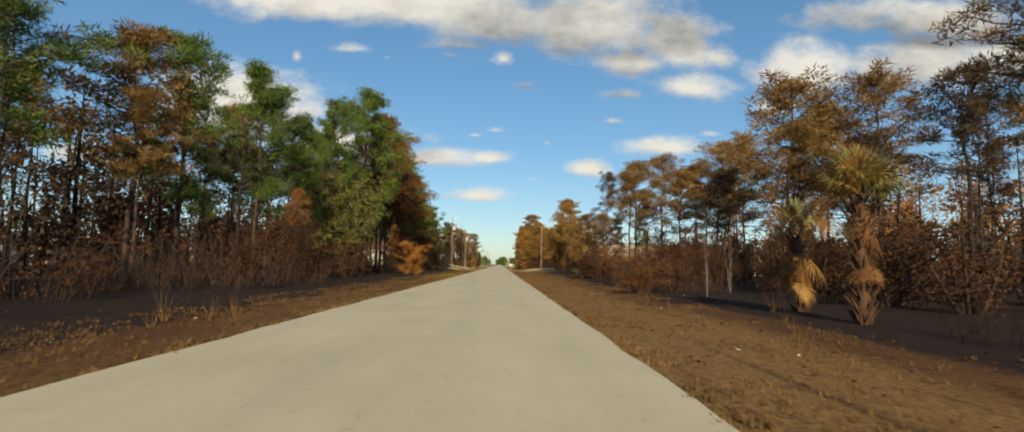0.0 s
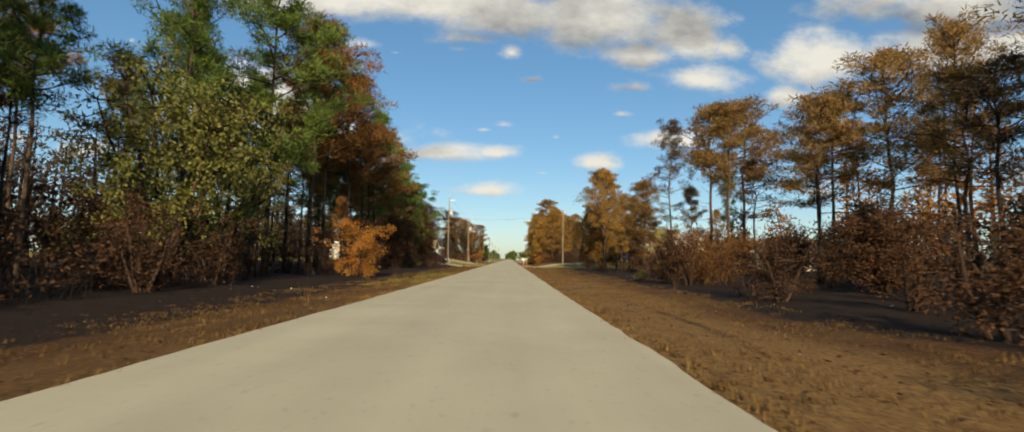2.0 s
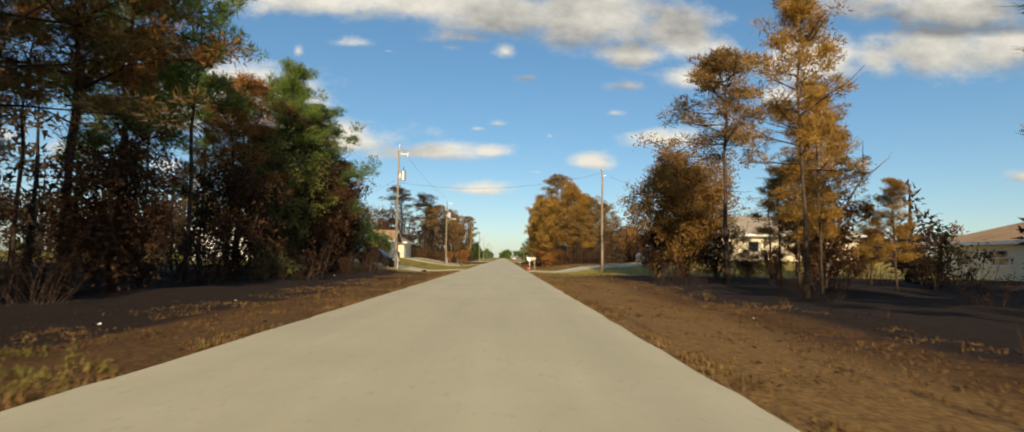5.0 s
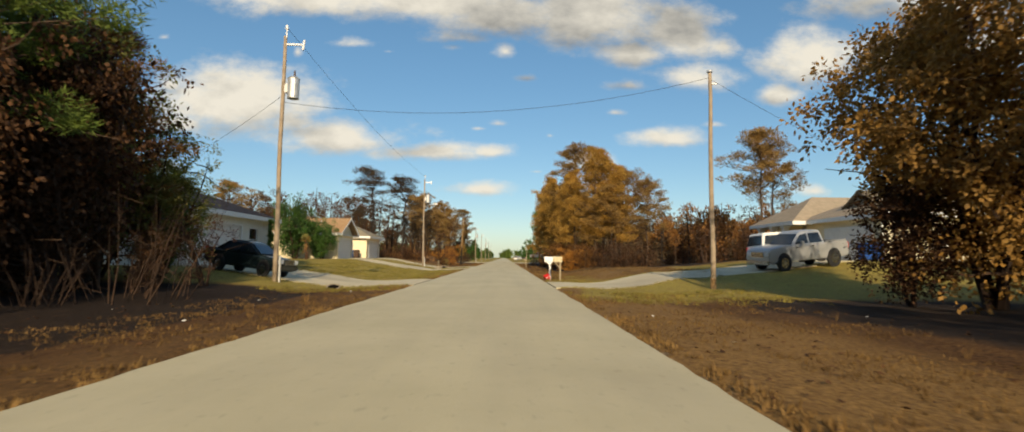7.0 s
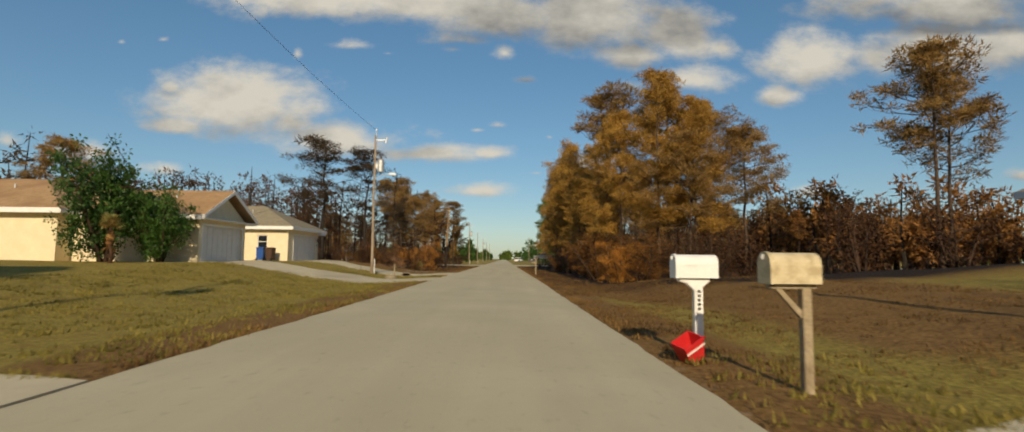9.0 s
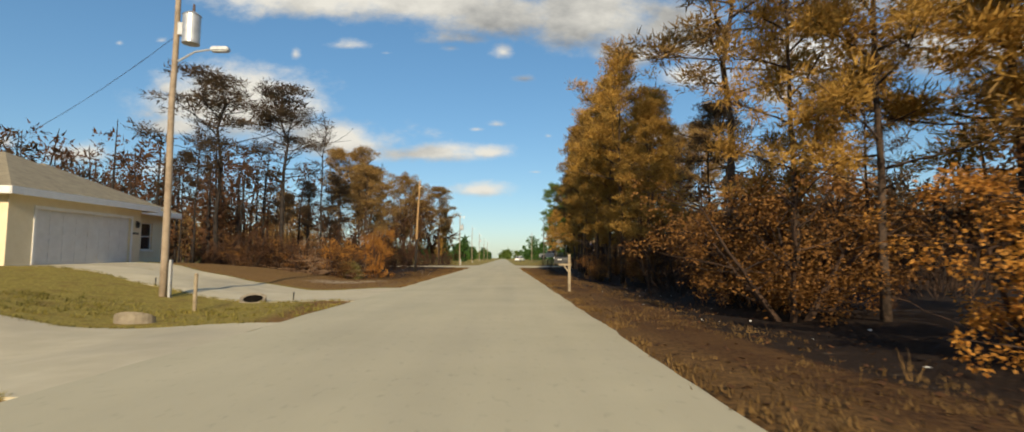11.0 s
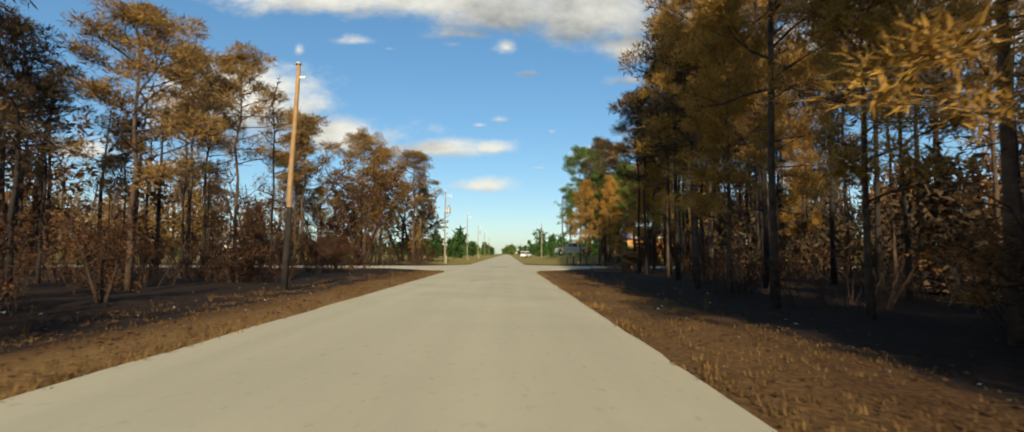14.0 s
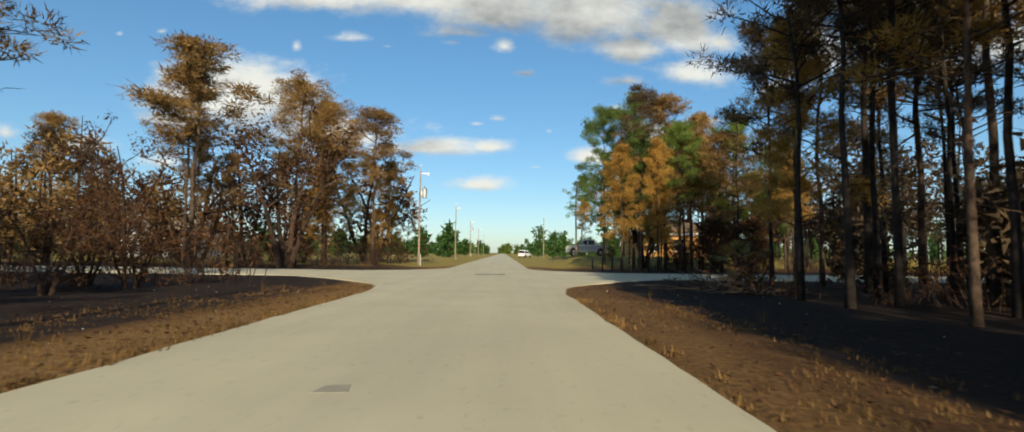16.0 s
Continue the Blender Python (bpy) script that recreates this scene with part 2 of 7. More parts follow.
POLE_WOOD = mat("weathered_pole", (0.20, 0.155, 0.11), (0.40, 0.32, 0.23), 2, rough=0.85, bump=0.5, fine=22)
POLE_ORANGE = mat("new_pine_pole", (0.27, 0.155, 0.065), (0.44, 0.29, 0.14), 2, rough=0.8, bump=0.4, fine=22)
METAL_GREY = mat("galvanised_metal", (0.42, 0.43, 0.43), (0.62, 0.63, 0.62), 5, rough=0.45, metal=0.6, bump=0.05)
CABLE = mat("cable_rubber", (0.015, 0.015, 0.016), (0.05, 0.05, 0.05), 10, rough=0.6, bump=0)
CONCRETE = mat("driveway_concrete", (0.45, 0.395, 0.265), (0.57, 0.505, 0.35), 1.4, big=(0.38, 0.335, 0.24), big_scale=0.25, rough=0.9, bump=0.3, fine=60)
WALL_CREAM = mat("cream_stucco", (0.70, 0.60, 0.40), (0.78, 0.68, 0.48), 2, rough=0.9, bump=0.35, fine=80)
WALL_WHITE = mat("white_stucco", (0.66, 0.63, 0.55), (0.76, 0.73, 0.64), 2, rough=0.9, bump=0.35, fine=80)
WALL_ORANGE = mat("orange_stucco", (0.52, 0.27, 0.08), (0.60, 0.33, 0.11), 2, rough=0.9, bump=0.35, fine=80)
TRIM_WHITE = mat("white_trim", (0.72, 0.71, 0.68), (0.82, 0.81, 0.78), 4, rough=0.5, bump=0.05)
DOOR_WHITE = mat("garage_door_paint", (0.66, 0.64, 0.60), (0.76, 0.74, 0.70), 3, rough=0.5, bump=0.05)
SHINGLE_TAN = mat("tan_shingles", (0.30, 0.185, 0.09), (0.43, 0.28, 0.15), 3, rough=0.9, bump=0.6, fine=14, big=(0.27, 0.16, 0.08))
SHINGLE_BROWN = mat("brown_shingles", (0.10, 0.05, 0.034), (0.19, 0.10, 0.065), 3, rough=0.9, bump=0.6, fine=14)
SHINGLE_GREY = mat("grey_tan_shingles", (0.25, 0.20, 0.14), (0.36, 0.295, 0.215), 3, rough=0.9, bump=0.6, fine=14)
SHINGLE_OLIVE = mat("olive_shingles", (0.20, 0.17, 0.115), (0.30, 0.26, 0.175), 3, rough=0.9, bump=0.6, fine=14)
PAINT_WHITE = mat("white_car_paint", (0.70, 0.70, 0.68), (0.76, 0.76, 0.74), 1, rough=0.25, bump=0, spec=0.5)
PAINT_SILVER = mat("silver_car_paint", (0.36, 0.37, 0.38), (0.44, 0.45, 0.45), 1, rough=0.3, bump=0, metal=0.4, spec=0.5)
PAINT_BLACK = mat("black_car_paint", (0.008, 0.014, 0.016), (0.014, 0.024, 0.027), 1, rough=0.22, bump=0, spec=0.5)
RUBBER = mat("tyre_rubber", (0.012, 0.012, 0.012), (0.03, 0.03, 0.03), 8, rough=0.9, bump=0.2)
CHROME = mat("chrome", (0.55, 0.56, 0.57), (0.66, 0.66, 0.66), 4, rough=0.2, metal=1.0, bump=0)
GLASS_DARK = mat("tinted_glass", (0.012, 0.016, 0.022), (0.02, 0.026, 0.034), 2, rough=0.06, bump=0, spec=0.6)
LENS_RED = mat("red_lens", (0.42, 0.010, 0.008), (0.55, 0.02, 0.015), 8, rough=0.2, bump=0)
LENS_CLEAR = mat("clear_lens", (0.62, 0.62, 0.60), (0.74, 0.74, 0.72), 8, rough=0.12, bump=0)
PLASTIC_BLACK = mat("black_plastic", (0.015, 0.015, 0.016), (0.03, 0.03, 0.03), 8, rough=0.55, bump=0.05)
# near-black that stands for the shade inside the culvert pipes
SHADE_BLACK = mat("pipe_shade_black", (0.006, 0.005, 0.004), (0.014, 0.012, 0.010), 8, rough=1.0, bump=0, spec=0.0)
PLASTIC_RED = mat("red_plastic", (0.52, 0.018, 0.022), (0.64, 0.035, 0.035), 5, rough=0.4, bump=0.05)
PLASTIC_BLUE = mat("blue_plastic", (0.02, 0.07, 0.26), (0.03, 0.10, 0.34), 5, rough=0.45, bump=0.05)
PLASTIC_BROWN = mat("brown_plastic", (0.06, 0.035, 0.024), (0.10, 0.06, 0.04), 5, rough=0.55, bump=0.05)
BOX_WHITE = mat("white_box_paint", (0.72, 0.72, 0.70), (0.80, 0.80, 0.78), 5, rough=0.4, bump=0.05)
BOX_CREAM = mat("aged_cream_paint", (0.50, 0.42, 0.26), (0.62, 0.54, 0.36), 5, rough=0.55, bump=0.15, big=(0.42, 0.34, 0.2), big_scale=9)
BOX_BLACK = mat("black_box_paint", (0.02, 0.02, 0.02), (0.045, 0.043, 0.04), 5, rough=0.4, bump=0.05)
POST_WOOD = mat("grey_post_wood", (0.19, 0.145, 0.09), (0.40, 0.33, 0.22), 6, rough=0.85, bump=0.4, fine=30)
CONCRETE_OLD = mat("weathered_concrete", (0.16, 0.13, 0.09), (0.30, 0.26, 0.19), 4, rough=0.95, bump=0.4, fine=30)
PATCH_FADED = mat("faded_tar_patch", (0.25, 0.225, 0.17), (0.33, 0.30, 0.225), 6, rough=0.9, bump=0.3)
PATCH_TAR = mat("tar_patch", (0.10, 0.092, 0.078), (0.17, 0.155, 0.13), 6, rough=0.9, bump=0.3)
RUBBISH = mat("pale_litter", (0.5, 0.48, 0.43), (0.74, 0.72, 0.66), 6, rough=0.7, bump=0.1, spread=0.3)
GRASS_DRY = mat("dry_grass", (0.066, 0.036, 0.012), (0.29, 0.172, 0.058), 0.6, rough=0.85, bump=0, spread=0.4, through_light=0.3)
GRASS_GREEN = mat("green_grass", (0.10, 0.092, 0.018), (0.36, 0.29, 0.066), 0.6, rough=0.8, bump=0, spread=0.4, through_light=0.3)


def road_material():
    """Pale worn asphalt with long faint streaks of wear and darker flecks."""
    m = mat("worn_asphalt", (0.432, 0.389, 0.258), (0.52, 0.470, 0.320), 0.4, big=(0.472, 0.424, 0.286), big_scale=0.09, rough=0.92, bump=0.2, fine=90, bump_dist=0.006)
    nt = m.node_tree
    b = nt.nodes["Principled BSDF"]
    col = b.inputs["Base Color"].links[0].from_socket
    geo = nt.nodes.new("ShaderNodeNewGeometry")
    for scale, lo, hi, dark in (((1.3, 0.05, 1), 0.35, 0.70, 0.90), ((9, 5, 1), 0.60, 0.74, 0.84), ((0.5, 0.22, 1), 0.5, 0.7, 0.93)):
        mp = nt.nodes.new("ShaderNodeMapping")
        mp.inputs["Scale"].default_value = scale
        nt.links.new(geo.outputs["Position"], mp.inputs[0])
        n = nt.nodes.new("ShaderNodeTexNoise")
        n.inputs["Scale"].default_value, n.inputs["Detail"].default_value = 1.0, 4
        nt.links.new(mp.outputs[0], n.inputs["Vector"])
        r = nt.nodes.new("ShaderNodeMapRange")
        r.inputs["From Min"].default_value, r.inputs["From Max"].default_value = lo, hi
        nt.links.new(n.outputs["Fac"], r.inputs["Value"])
        x = nt.nodes.new("ShaderNodeMix")
        x.data_type, x.blend_type = "RGBA", "MULTIPLY"
        x.inputs["B"].default_value = (dark, dark, dark * 1.02, 1)
        nt.links.new(r.outputs[0], x.inputs["Factor"])
        nt.links.new(col, x.inputs["A"])
        col = x.outputs["Result"]
    nt.links.new(col, b.inputs["Base Color"])
    return m


def ground_material():
    """Scorched verge: dry grass, bare sand, black ash with some painted tree shade by the woods, and green lawn by the
    houses.
    """
    m = bpy.data.materials.new("ground")
    m.use_nodes = True
    nt = m.node_tree
    b = nt.nodes["Principled BSDF"]
    geo = nt.nodes.new("ShaderNodeNewGeometry")
    at = nt.nodes.new("ShaderNodeAttribute")
    at.attribute_name = "cover"
    sep = nt.nodes.new("ShaderNodeSeparateColor")
    nt.links.new(at.outputs["Color"], sep.inputs[0])

    def nz(scale, detail=5, stretch=(1, 1, 1)):
        mp = nt.nodes.new("ShaderNodeMapping")
        mp.inputs["Scale"].default_value = stretch
        nt.links.new(geo.outputs["Position"], mp.inputs[0])
        n = nt.nodes.new("ShaderNodeTexNoise")
        n.inputs["Scale"].default_value, n.inputs["Detail"].default_value, n.inputs["Roughness"].default_value = scale, detail, 0.65
        nt.links.new(mp.outputs[0], n.inputs["Vector"])
        return n.outputs["Fac"]

    def rng(v, lo, hi):
        r = nt.nodes.new("ShaderNodeMapRange")
        r.inputs["From Min"].default_value, r.inputs["From Max"].default_value = lo, hi
        nt.links.new(v, r.inputs["Value"])
        return r.outputs[0]

    def mixc(f, a, bb):
        x = nt.nodes.new("ShaderNodeMix")
        x.data_type = "RGBA"
        nt.links.new(f, x.inputs["Factor"])
        for k, v in (("A", a), ("B", bb)):
            if isinstance(v, tuple):
                x.inputs[k].default_value = (*v, 1)
            else:
                nt.links.new(v, x.inputs[k])
        return x.outputs["Result"]

    def mul(a, bb, c=0.0):
        x = nt.nodes.new("ShaderNodeMath")
        x.operation, x.use_clamp = "MULTIPLY_ADD", True
        for i, v in enumerate((a, bb, c)):
            if isinstance(v, (int, float)):
                x.inputs[i].default_value = v
            else:
                nt.links.new(v, x.inputs[i])
        return x.outputs[0]
    fine, mid, wide = nz(14, 8), nz(2.2, 7), nz(0.35, 4)
    dry = mixc(rng(fine, 0.32, 0.7), (0.018, 0.008, 0.0035), (0.165, 0.083, 0.028))
    dry = mixc(mul(rng(mid, 0.5, 0.72), 0.6), dry, (0.03, 0.011, 0.005))
    dry = mixc(mul(rng(wide, 0.5, 0.66), 0.45), dry, (0.135, 0.072, 0.025))
    ash = mixc(rng(fine, 0.35, 0.75), (0.008, 0.0055, 0.004), (0.045, 0.027, 0.017))
    ash = mixc(mul(rng(mid, 0.56, 0.72), 0.5), ash, (0.065, 0.039, 0.021))
    lawn = mixc(rng(fine, 0.3, 0.7), (0.105, 0.090, 0.018), (0.41, 0.315, 0.074))
    lawn = mixc(mul(rng(mid, 0.48, 0.66), 0.6), lawn, (0.18, 0.105, 0.032))
    sand = mixc(rng(fine, 0.3, 0.7), (0.27, 0.20, 0.12), (0.45, 0.36, 0.25))
    straw = mixc(rng(fine, 0.3, 0.72), (0.072, 0.036, 0.012), (0.35, 0.205, 0.068))
    straw = mixc(mul(rng(mid, 0.5, 0.7), 0.55), straw, (0.095, 0.045, 0.016))
    dry = mixc(rng(mul(at.outputs["Alpha"], 1.0, mul(mid, 0.8, -0.4)), 0.3, 0.65), dry, straw)
    c = mixc(rng(mul(sep.outputs["Red"], 1.0, mul(mid, 0.7, -0.35)), 0.35, 0.62), dry, ash)
    c = mixc(rng(mul(sep.outputs["Green"], 1.0, mul(mid, 0.6, -0.3)), 0.35, 0.65), c, lawn)
    c = mixc(rng(mul(sep.outputs["Blue"], 1.0, mul(mid, 0.8, -0.4)), 0.4, 0.62), c, sand)
    nt.links.new(c, b.inputs["Base Color"])
    b.inputs["Roughness"].default_value, b.inputs["Specular IOR Level"].default_value = 0.95, 0.15
    bp = nt.nodes.new("ShaderNodeBump")
    bp.inputs["Strength"].default_value, bp.inputs["Distance"].default_value = 0.9, 0.05
    nt.links.new(mul(fine, 0.6, mul(mid, 0.4)), bp.inputs["Height"])
    nt.links.new(bp.outputs[0], b.inputs["Normal"])
    return m


ROAD, GROUND = road_material(), ground_material()

# ---- ground, road, drives ----
ROAD_L, ROAD_R = -4.10, 1.98
CROSS_0, CROSS_1 = 211.5, 219.5


def ss(a, b, v):
    t = min(max((v - a) / (b - a), 0.0), 1.0)
    return t * t * (3 - 2 * t)


def gz(x, y):
    """Height of the ground: flat by the road, a shallow swale, raised house lots."""
    d = (ROAD_L - x) if x < ROAD_L else (x - ROAD_R) if x > ROAD_R else 0.0
    z = -0.13 * ss(0.4, 3.2, d) + 0.13 * ss(3.6, 6.5, d)
    if x < 0:
        lot = ss(104, 111, y) * (1 - ss(166, 174, y))
        z += (0.62 + 0.3 * ss(124, 138, y)) * lot * ss(3.8, 12.5, d)
    else:
        lot = ss(106, 117, y) * (1 - ss(132, 146, y))
        z += lot * (0.50 * ss(1.5, 7.0, d) + 0.80 * ss(7.0, 21.0, d)) + 1.0 * ss(232, 246, y) * ss(3.0, 7.0, d)
    near = ss(1.0, 7.0, d)
    z += near * 0.12 * (noise.noise((x * 0.23, y * 0.23, 0.0)) + 0.5 * noise.noise((x * 0.7, y * 0.7, 3.0)))
    side = 1 - (1 - ss(CROSS_0 - 7, CROSS_0 - 1, y)) - ss(CROSS_1 + 1, CROSS_1 + 7, y)
    z *= 1 - max(side, 0.0)
    far = ss(240, 320, y)
    z *= 1 - far
    return z - 0.03


def cover(x, y):
    """Red: ash, spread to cover the verge's tree shade as well, green: lawn, blue: bare sand."""
    d = (ROAD_L - x) if x < ROAD_L else (x - ROAD_R) if x > ROAD_R else 0.0
    wig = 1.2 * noise.noise((x * 0.12, y * 0.12, 7.0))
    if x < 0:
        lot = ss(105, 109, y) * (1 - ss(157, 162, y))
        # burnt ground, its edge set where the trees' shade begins: shade partly painted
        ash = ss(2.0, 3.6, d + 0.6 * wig) * (1 - ss(105, 109, y) * (1 - ss(169, 173, y)))
        lawn = lot * ss(0.6, 2.4, d + wig) * 0.8 + 0.28 * ss(44, 50, y) * (1 - ss(64, 72, y)) * (1 - ss(2, 3.6, d))
        sand = 0.66 * math.exp(-(((x + 8.4 - 0.35 * (y - 165)) / 1.5) ** 2 + ((y - 165.5) / 5.0) ** 2))
    else:
        lot = ss(100, 106, y) * (1 - ss(124, 136, y))
        # ash again drawn out to the shade's edge, so it darkens for both
        ash = ss(4.0, 6.0, d + wig) * (1 - lot) * (0.9 if y < 100 else 1.0)
        ash = max(ash, (1 - lot) * ss(136, 144, y) * ss(1.8, 3.2, d + 0.6 * wig) * 0.95)
        lawn = lot * ss(0.3, 1.6, d + wig) * (0.72 - 0.5 * ss(115, 119, y) * ss(1.8, 3.8, d + 1.5 * wig) * (1 - ss(8, 12, d)))
        rut = max(math.exp(-((d - 1.8 - 0.4 * wig) / 0.32) ** 2), math.exp(-((d - 3.5 - 0.4 * wig) / 0.36) ** 2), 0.8 * math.exp(-((d - 0.35) / 0.3) ** 2)) * (1 - ss(92, 104, y))
        sand = 0.34 * math.exp(-((d - 2.6 - 0.4 * wig) / 0.4) ** 2) * (1 - lot)
        ash = max(ash, rut * (0.42 + 0.25 * noise.noise((x * 0.6, y * 0.18, 2.0))))
    sand = max(sand, 0.42 * (1 - ss(0.0, 0.55, d + 0.25 * wig)))
    if y > 222:
        ash *= 1 - ss(222, 236, y)
        lawn = max(lawn, ss(226, 240, y) * 0.75)
    if x > 0:
        straw = 0.62 * (1 - ss(2.6, 5.2, d + wig)) + 0.6 * ss(113, 117, y) * ss(3.0, 5.0, d) if y < 134 else 0.42 * (1 - ss(1.0, 2.4, d + wig))
    else:
        straw = 0.36 * (1 - ss(1.2, 3.0, d + wig)) + 0.25 * ss(104, 110, y) + 0.35 * ss(156, 160, y) * (1 - ss(166, 176, y))
    return (ash, min(lawn, 1), sand, min(straw, 1))


def mesh_object(name, verts, faces, material, smooth=False):
    me = bpy.data.meshes.new(name)
    me.from_pydata(verts, [], faces)
    me.materials.append(material)
    if smooth:
        me.polygons.foreach_set("use_smooth", [True] * len(me.polygons))
    me.update()
    return new(name, me)


def axis(lo, hi, fine_lo, fine_hi, step):
    vals = list(np.arange(fine_lo, fine_hi + 0.01, step))
    s, v = step, fine_lo
    low = []
    while v > lo:
        s *= 1.5
        v -= s
        low.append(v)
    s, v = step, fine_hi
    high = []
    while v < hi:
        s *= 1.5
        v += s
        high.append(v)
    return low[::-1] + vals + high


gx, gy = axis(-3000, 3000, -16, 14, 0.4), axis(-3000, 4500, -22, 252, 1.0)
verts = [(x, y, gz(x, y) - (0.05 if ROAD_L - 0.1 < x < ROAD_R + 0.1 else 0.0)) for y in gy for x in gx]
W = len(gx)
faces = [(j * W + i, j * W + i + 1, (j + 1) * W + i + 1, (j + 1) * W + i) for j in range(len(gy) - 1) for i in range(W - 1)]
ground = tagged(mesh_object("ground", verts, faces, GROUND, True), "scorched dry grass verge, black ash and lawn", "ground", kind="structure")
ca = ground.data.color_attributes.new("cover", "FLOAT_COLOR", "POINT")
ca.data.foreach_set("color", [c for v in verts for c in cover(v[0], v[1])])


def ribbon(name, left, right, ys, material, top=0.0, thick=0.25, crown=0.03, n=8):
    """A paved strip along y between two edge functions, with a crowned top and edges of its own."""
    vs, fs = [], []
    for y in ys:
        l, r = left(y), right(y)
        for i in range(n + 1):
            k = i / n
            vs.append((l + (r - l) * k, y, top + crown * (1 - (2 * k - 1) ** 2)))
        vs += [(r + 0.05, y, top - thick), (l - 0.05, y, top - thick)]
    w = n + 3
    for j in range(len(ys) - 1):
        for i in range(w):
            a, b = j * w + i, j * w + (i + 1) % w
            fs.append((a, b, b + w, a + w))
    return mesh_object(name, vs, fs, material, False)


def flare(y):
    return 6.0 * (max(0.0, min(1.0, (y - CROSS_0 + 11.0) / 11.0)) ** 2.6 if y < 215 else max(0.0, min(1.0, (CROSS_1 + 9.0 - y) / 9.0)) ** 3)


def edge_l(y):
    return ROAD_L + 0.08 * ss(25, 45, y) * (1 - ss(124, 140, y)) + 0.06 * noise.noise((0, y * 0.5, 1)) + 0.05 * noise.noise((0, y * 2.3, 4)) - flare(y)


def edge_r(y):
    return ROAD_R - 0.08 * ss(25, 45, y) * (1 - ss(124, 140, y)) + 0.06 * noise.noise((5, y * 0.5, 1)) + 0.05 * noise.noise((5, y * 2.3, 4)) + flare(y)


ys = list(np.arange(-40, 262, 0.5)) + list(np.arange(265, 600, 15)) + [700, 1000, 2000, 4000]
road = tagged(ribbon("road", edge_l, edge_r, [float(y) for y in ys], ROAD), "pale worn asphalt road with ragged edges", "road", kind="structure")


def patch(name, corners, material, label, top=0.016, n=28, m=14, flat=None):
    """A slab over four corners (in order), laid on the ground."""
    a, b, c, d = (Vector(p) for p in corners)
    vs, fs = [], []
    for j in range(m + 1):
        for i in range(n + 1):
            u, v = i / n, j / m
            p = (a * (1 - u) + b * u) * (1 - v) + (d * (1 - u) + c * u) * v
            vs.append((p.x, p.y, (gz(p.x, p.y) if flat is None else flat) + top))
    k = len(vs)
    vs += [(x, y, z - 0.2) for x, y, z in vs]
    w = n + 1
    for j in range(m):
        for i in range(n):
            q = (j * w + i, j * w + i + 1, (j + 1) * w + i + 1, (j + 1) * w + i)
            fs.append(q)
    rim = [j for j in range(w)] + [j * w + n for j in range(1, m + 1)] + [m * w + i for i in range(n - 1, -1, -1)] + [j * w for j in range(m - 1, 0, -1)]
    for i in range(len(rim)):
        p, q = rim[i], rim[(i + 1) % len(rim)]
        fs.append((p, p + k, q + k, q))
    return tagged(mesh_object(name, vs, fs, material), label, "driveway" if "drive" in name else "road", kind="structure")


patch("road_side_left", [(-90, CROSS_0 + 5), (-4.0, CROSS_0), (-4.0, CROSS_1), (-90, CROSS_1 + 5)], ROAD, "pale asphalt side street", 0.036, 40, 8)
patch("road_side_right", [(1.9, CROSS_0), (90, CROSS_0 + 3), (90, CROSS_1 + 3), (1.9, CROSS_1)], ROAD, "pale asphalt side street", 0.036, 40, 8)
patch("driveway_1", [(-16.7, 112.6), (-4.14, 109.9), (-4.14, 116.1), (-16.7, 120.2)], CONCRETE, "pale concrete driveway with worn joints")
patch("driveway_2", [(-17.1, 140.8), (-4.14, 140.2), (-4.14, 145.7), (-17.1, 146.0)], CONCRETE, "pale concrete driveway")
patch("driveway_3", [(-17.8, 155.2), (-4.14, 150.9), (-4.14, 157.6), (-17.8, 160.8)], CONCRETE, "pale concrete driveway")
patch("driveway_4", [(2.02, 108.8), (11, 113.6), (11, 118.4), (2.02, 114.1)], CONCRETE, "pale concrete driveway across the lawn")
patch("driveway_5", [(11, 113.6), (23, 118.6), (23, 125.5), (11, 118.4)], CONCRETE, "pale concrete drive in front of the garage")

# ---- trees ----
rnd = random.Random(11)


def tube(path, radii, sides=6, closed=True):
    """Vertices and faces of a tapered tube along a path."""
    vs, fs = [], []
    for i, p in enumerate(path):
        d = (Vector(path[min(i + 1, len(path) - 1)]) - Vector(path[max(i - 1, 0)])).normalized()
        s = d.orthogonal().normalized()
        t = d.cross(s)
        for k in range(sides):
            a = 2 * math.pi * k / sides
            vs.append(tuple(Vector(p) + (s * math.cos(a) + t * math.sin(a)) * radii[i]))
    for i in range(len(path) - 1):
        for k in range(sides):
            a, b = i * sides + k, i * sides + (k + 1) % sides
            fs.append((a, b, b + sides, a + sides))
    if closed:
        fs.append(tuple(range(sides - 1, -1, -1)))
        fs.append(tuple(range((len(path) - 1) * sides, len(path) * sides)))
    return vs, fs


def join(chunks):
    vs, fs = [], []
    for v, f in chunks:
        k = len(vs)
        vs += v
        fs += [tuple(i + k for i in q) for q in f]
    return vs, fs


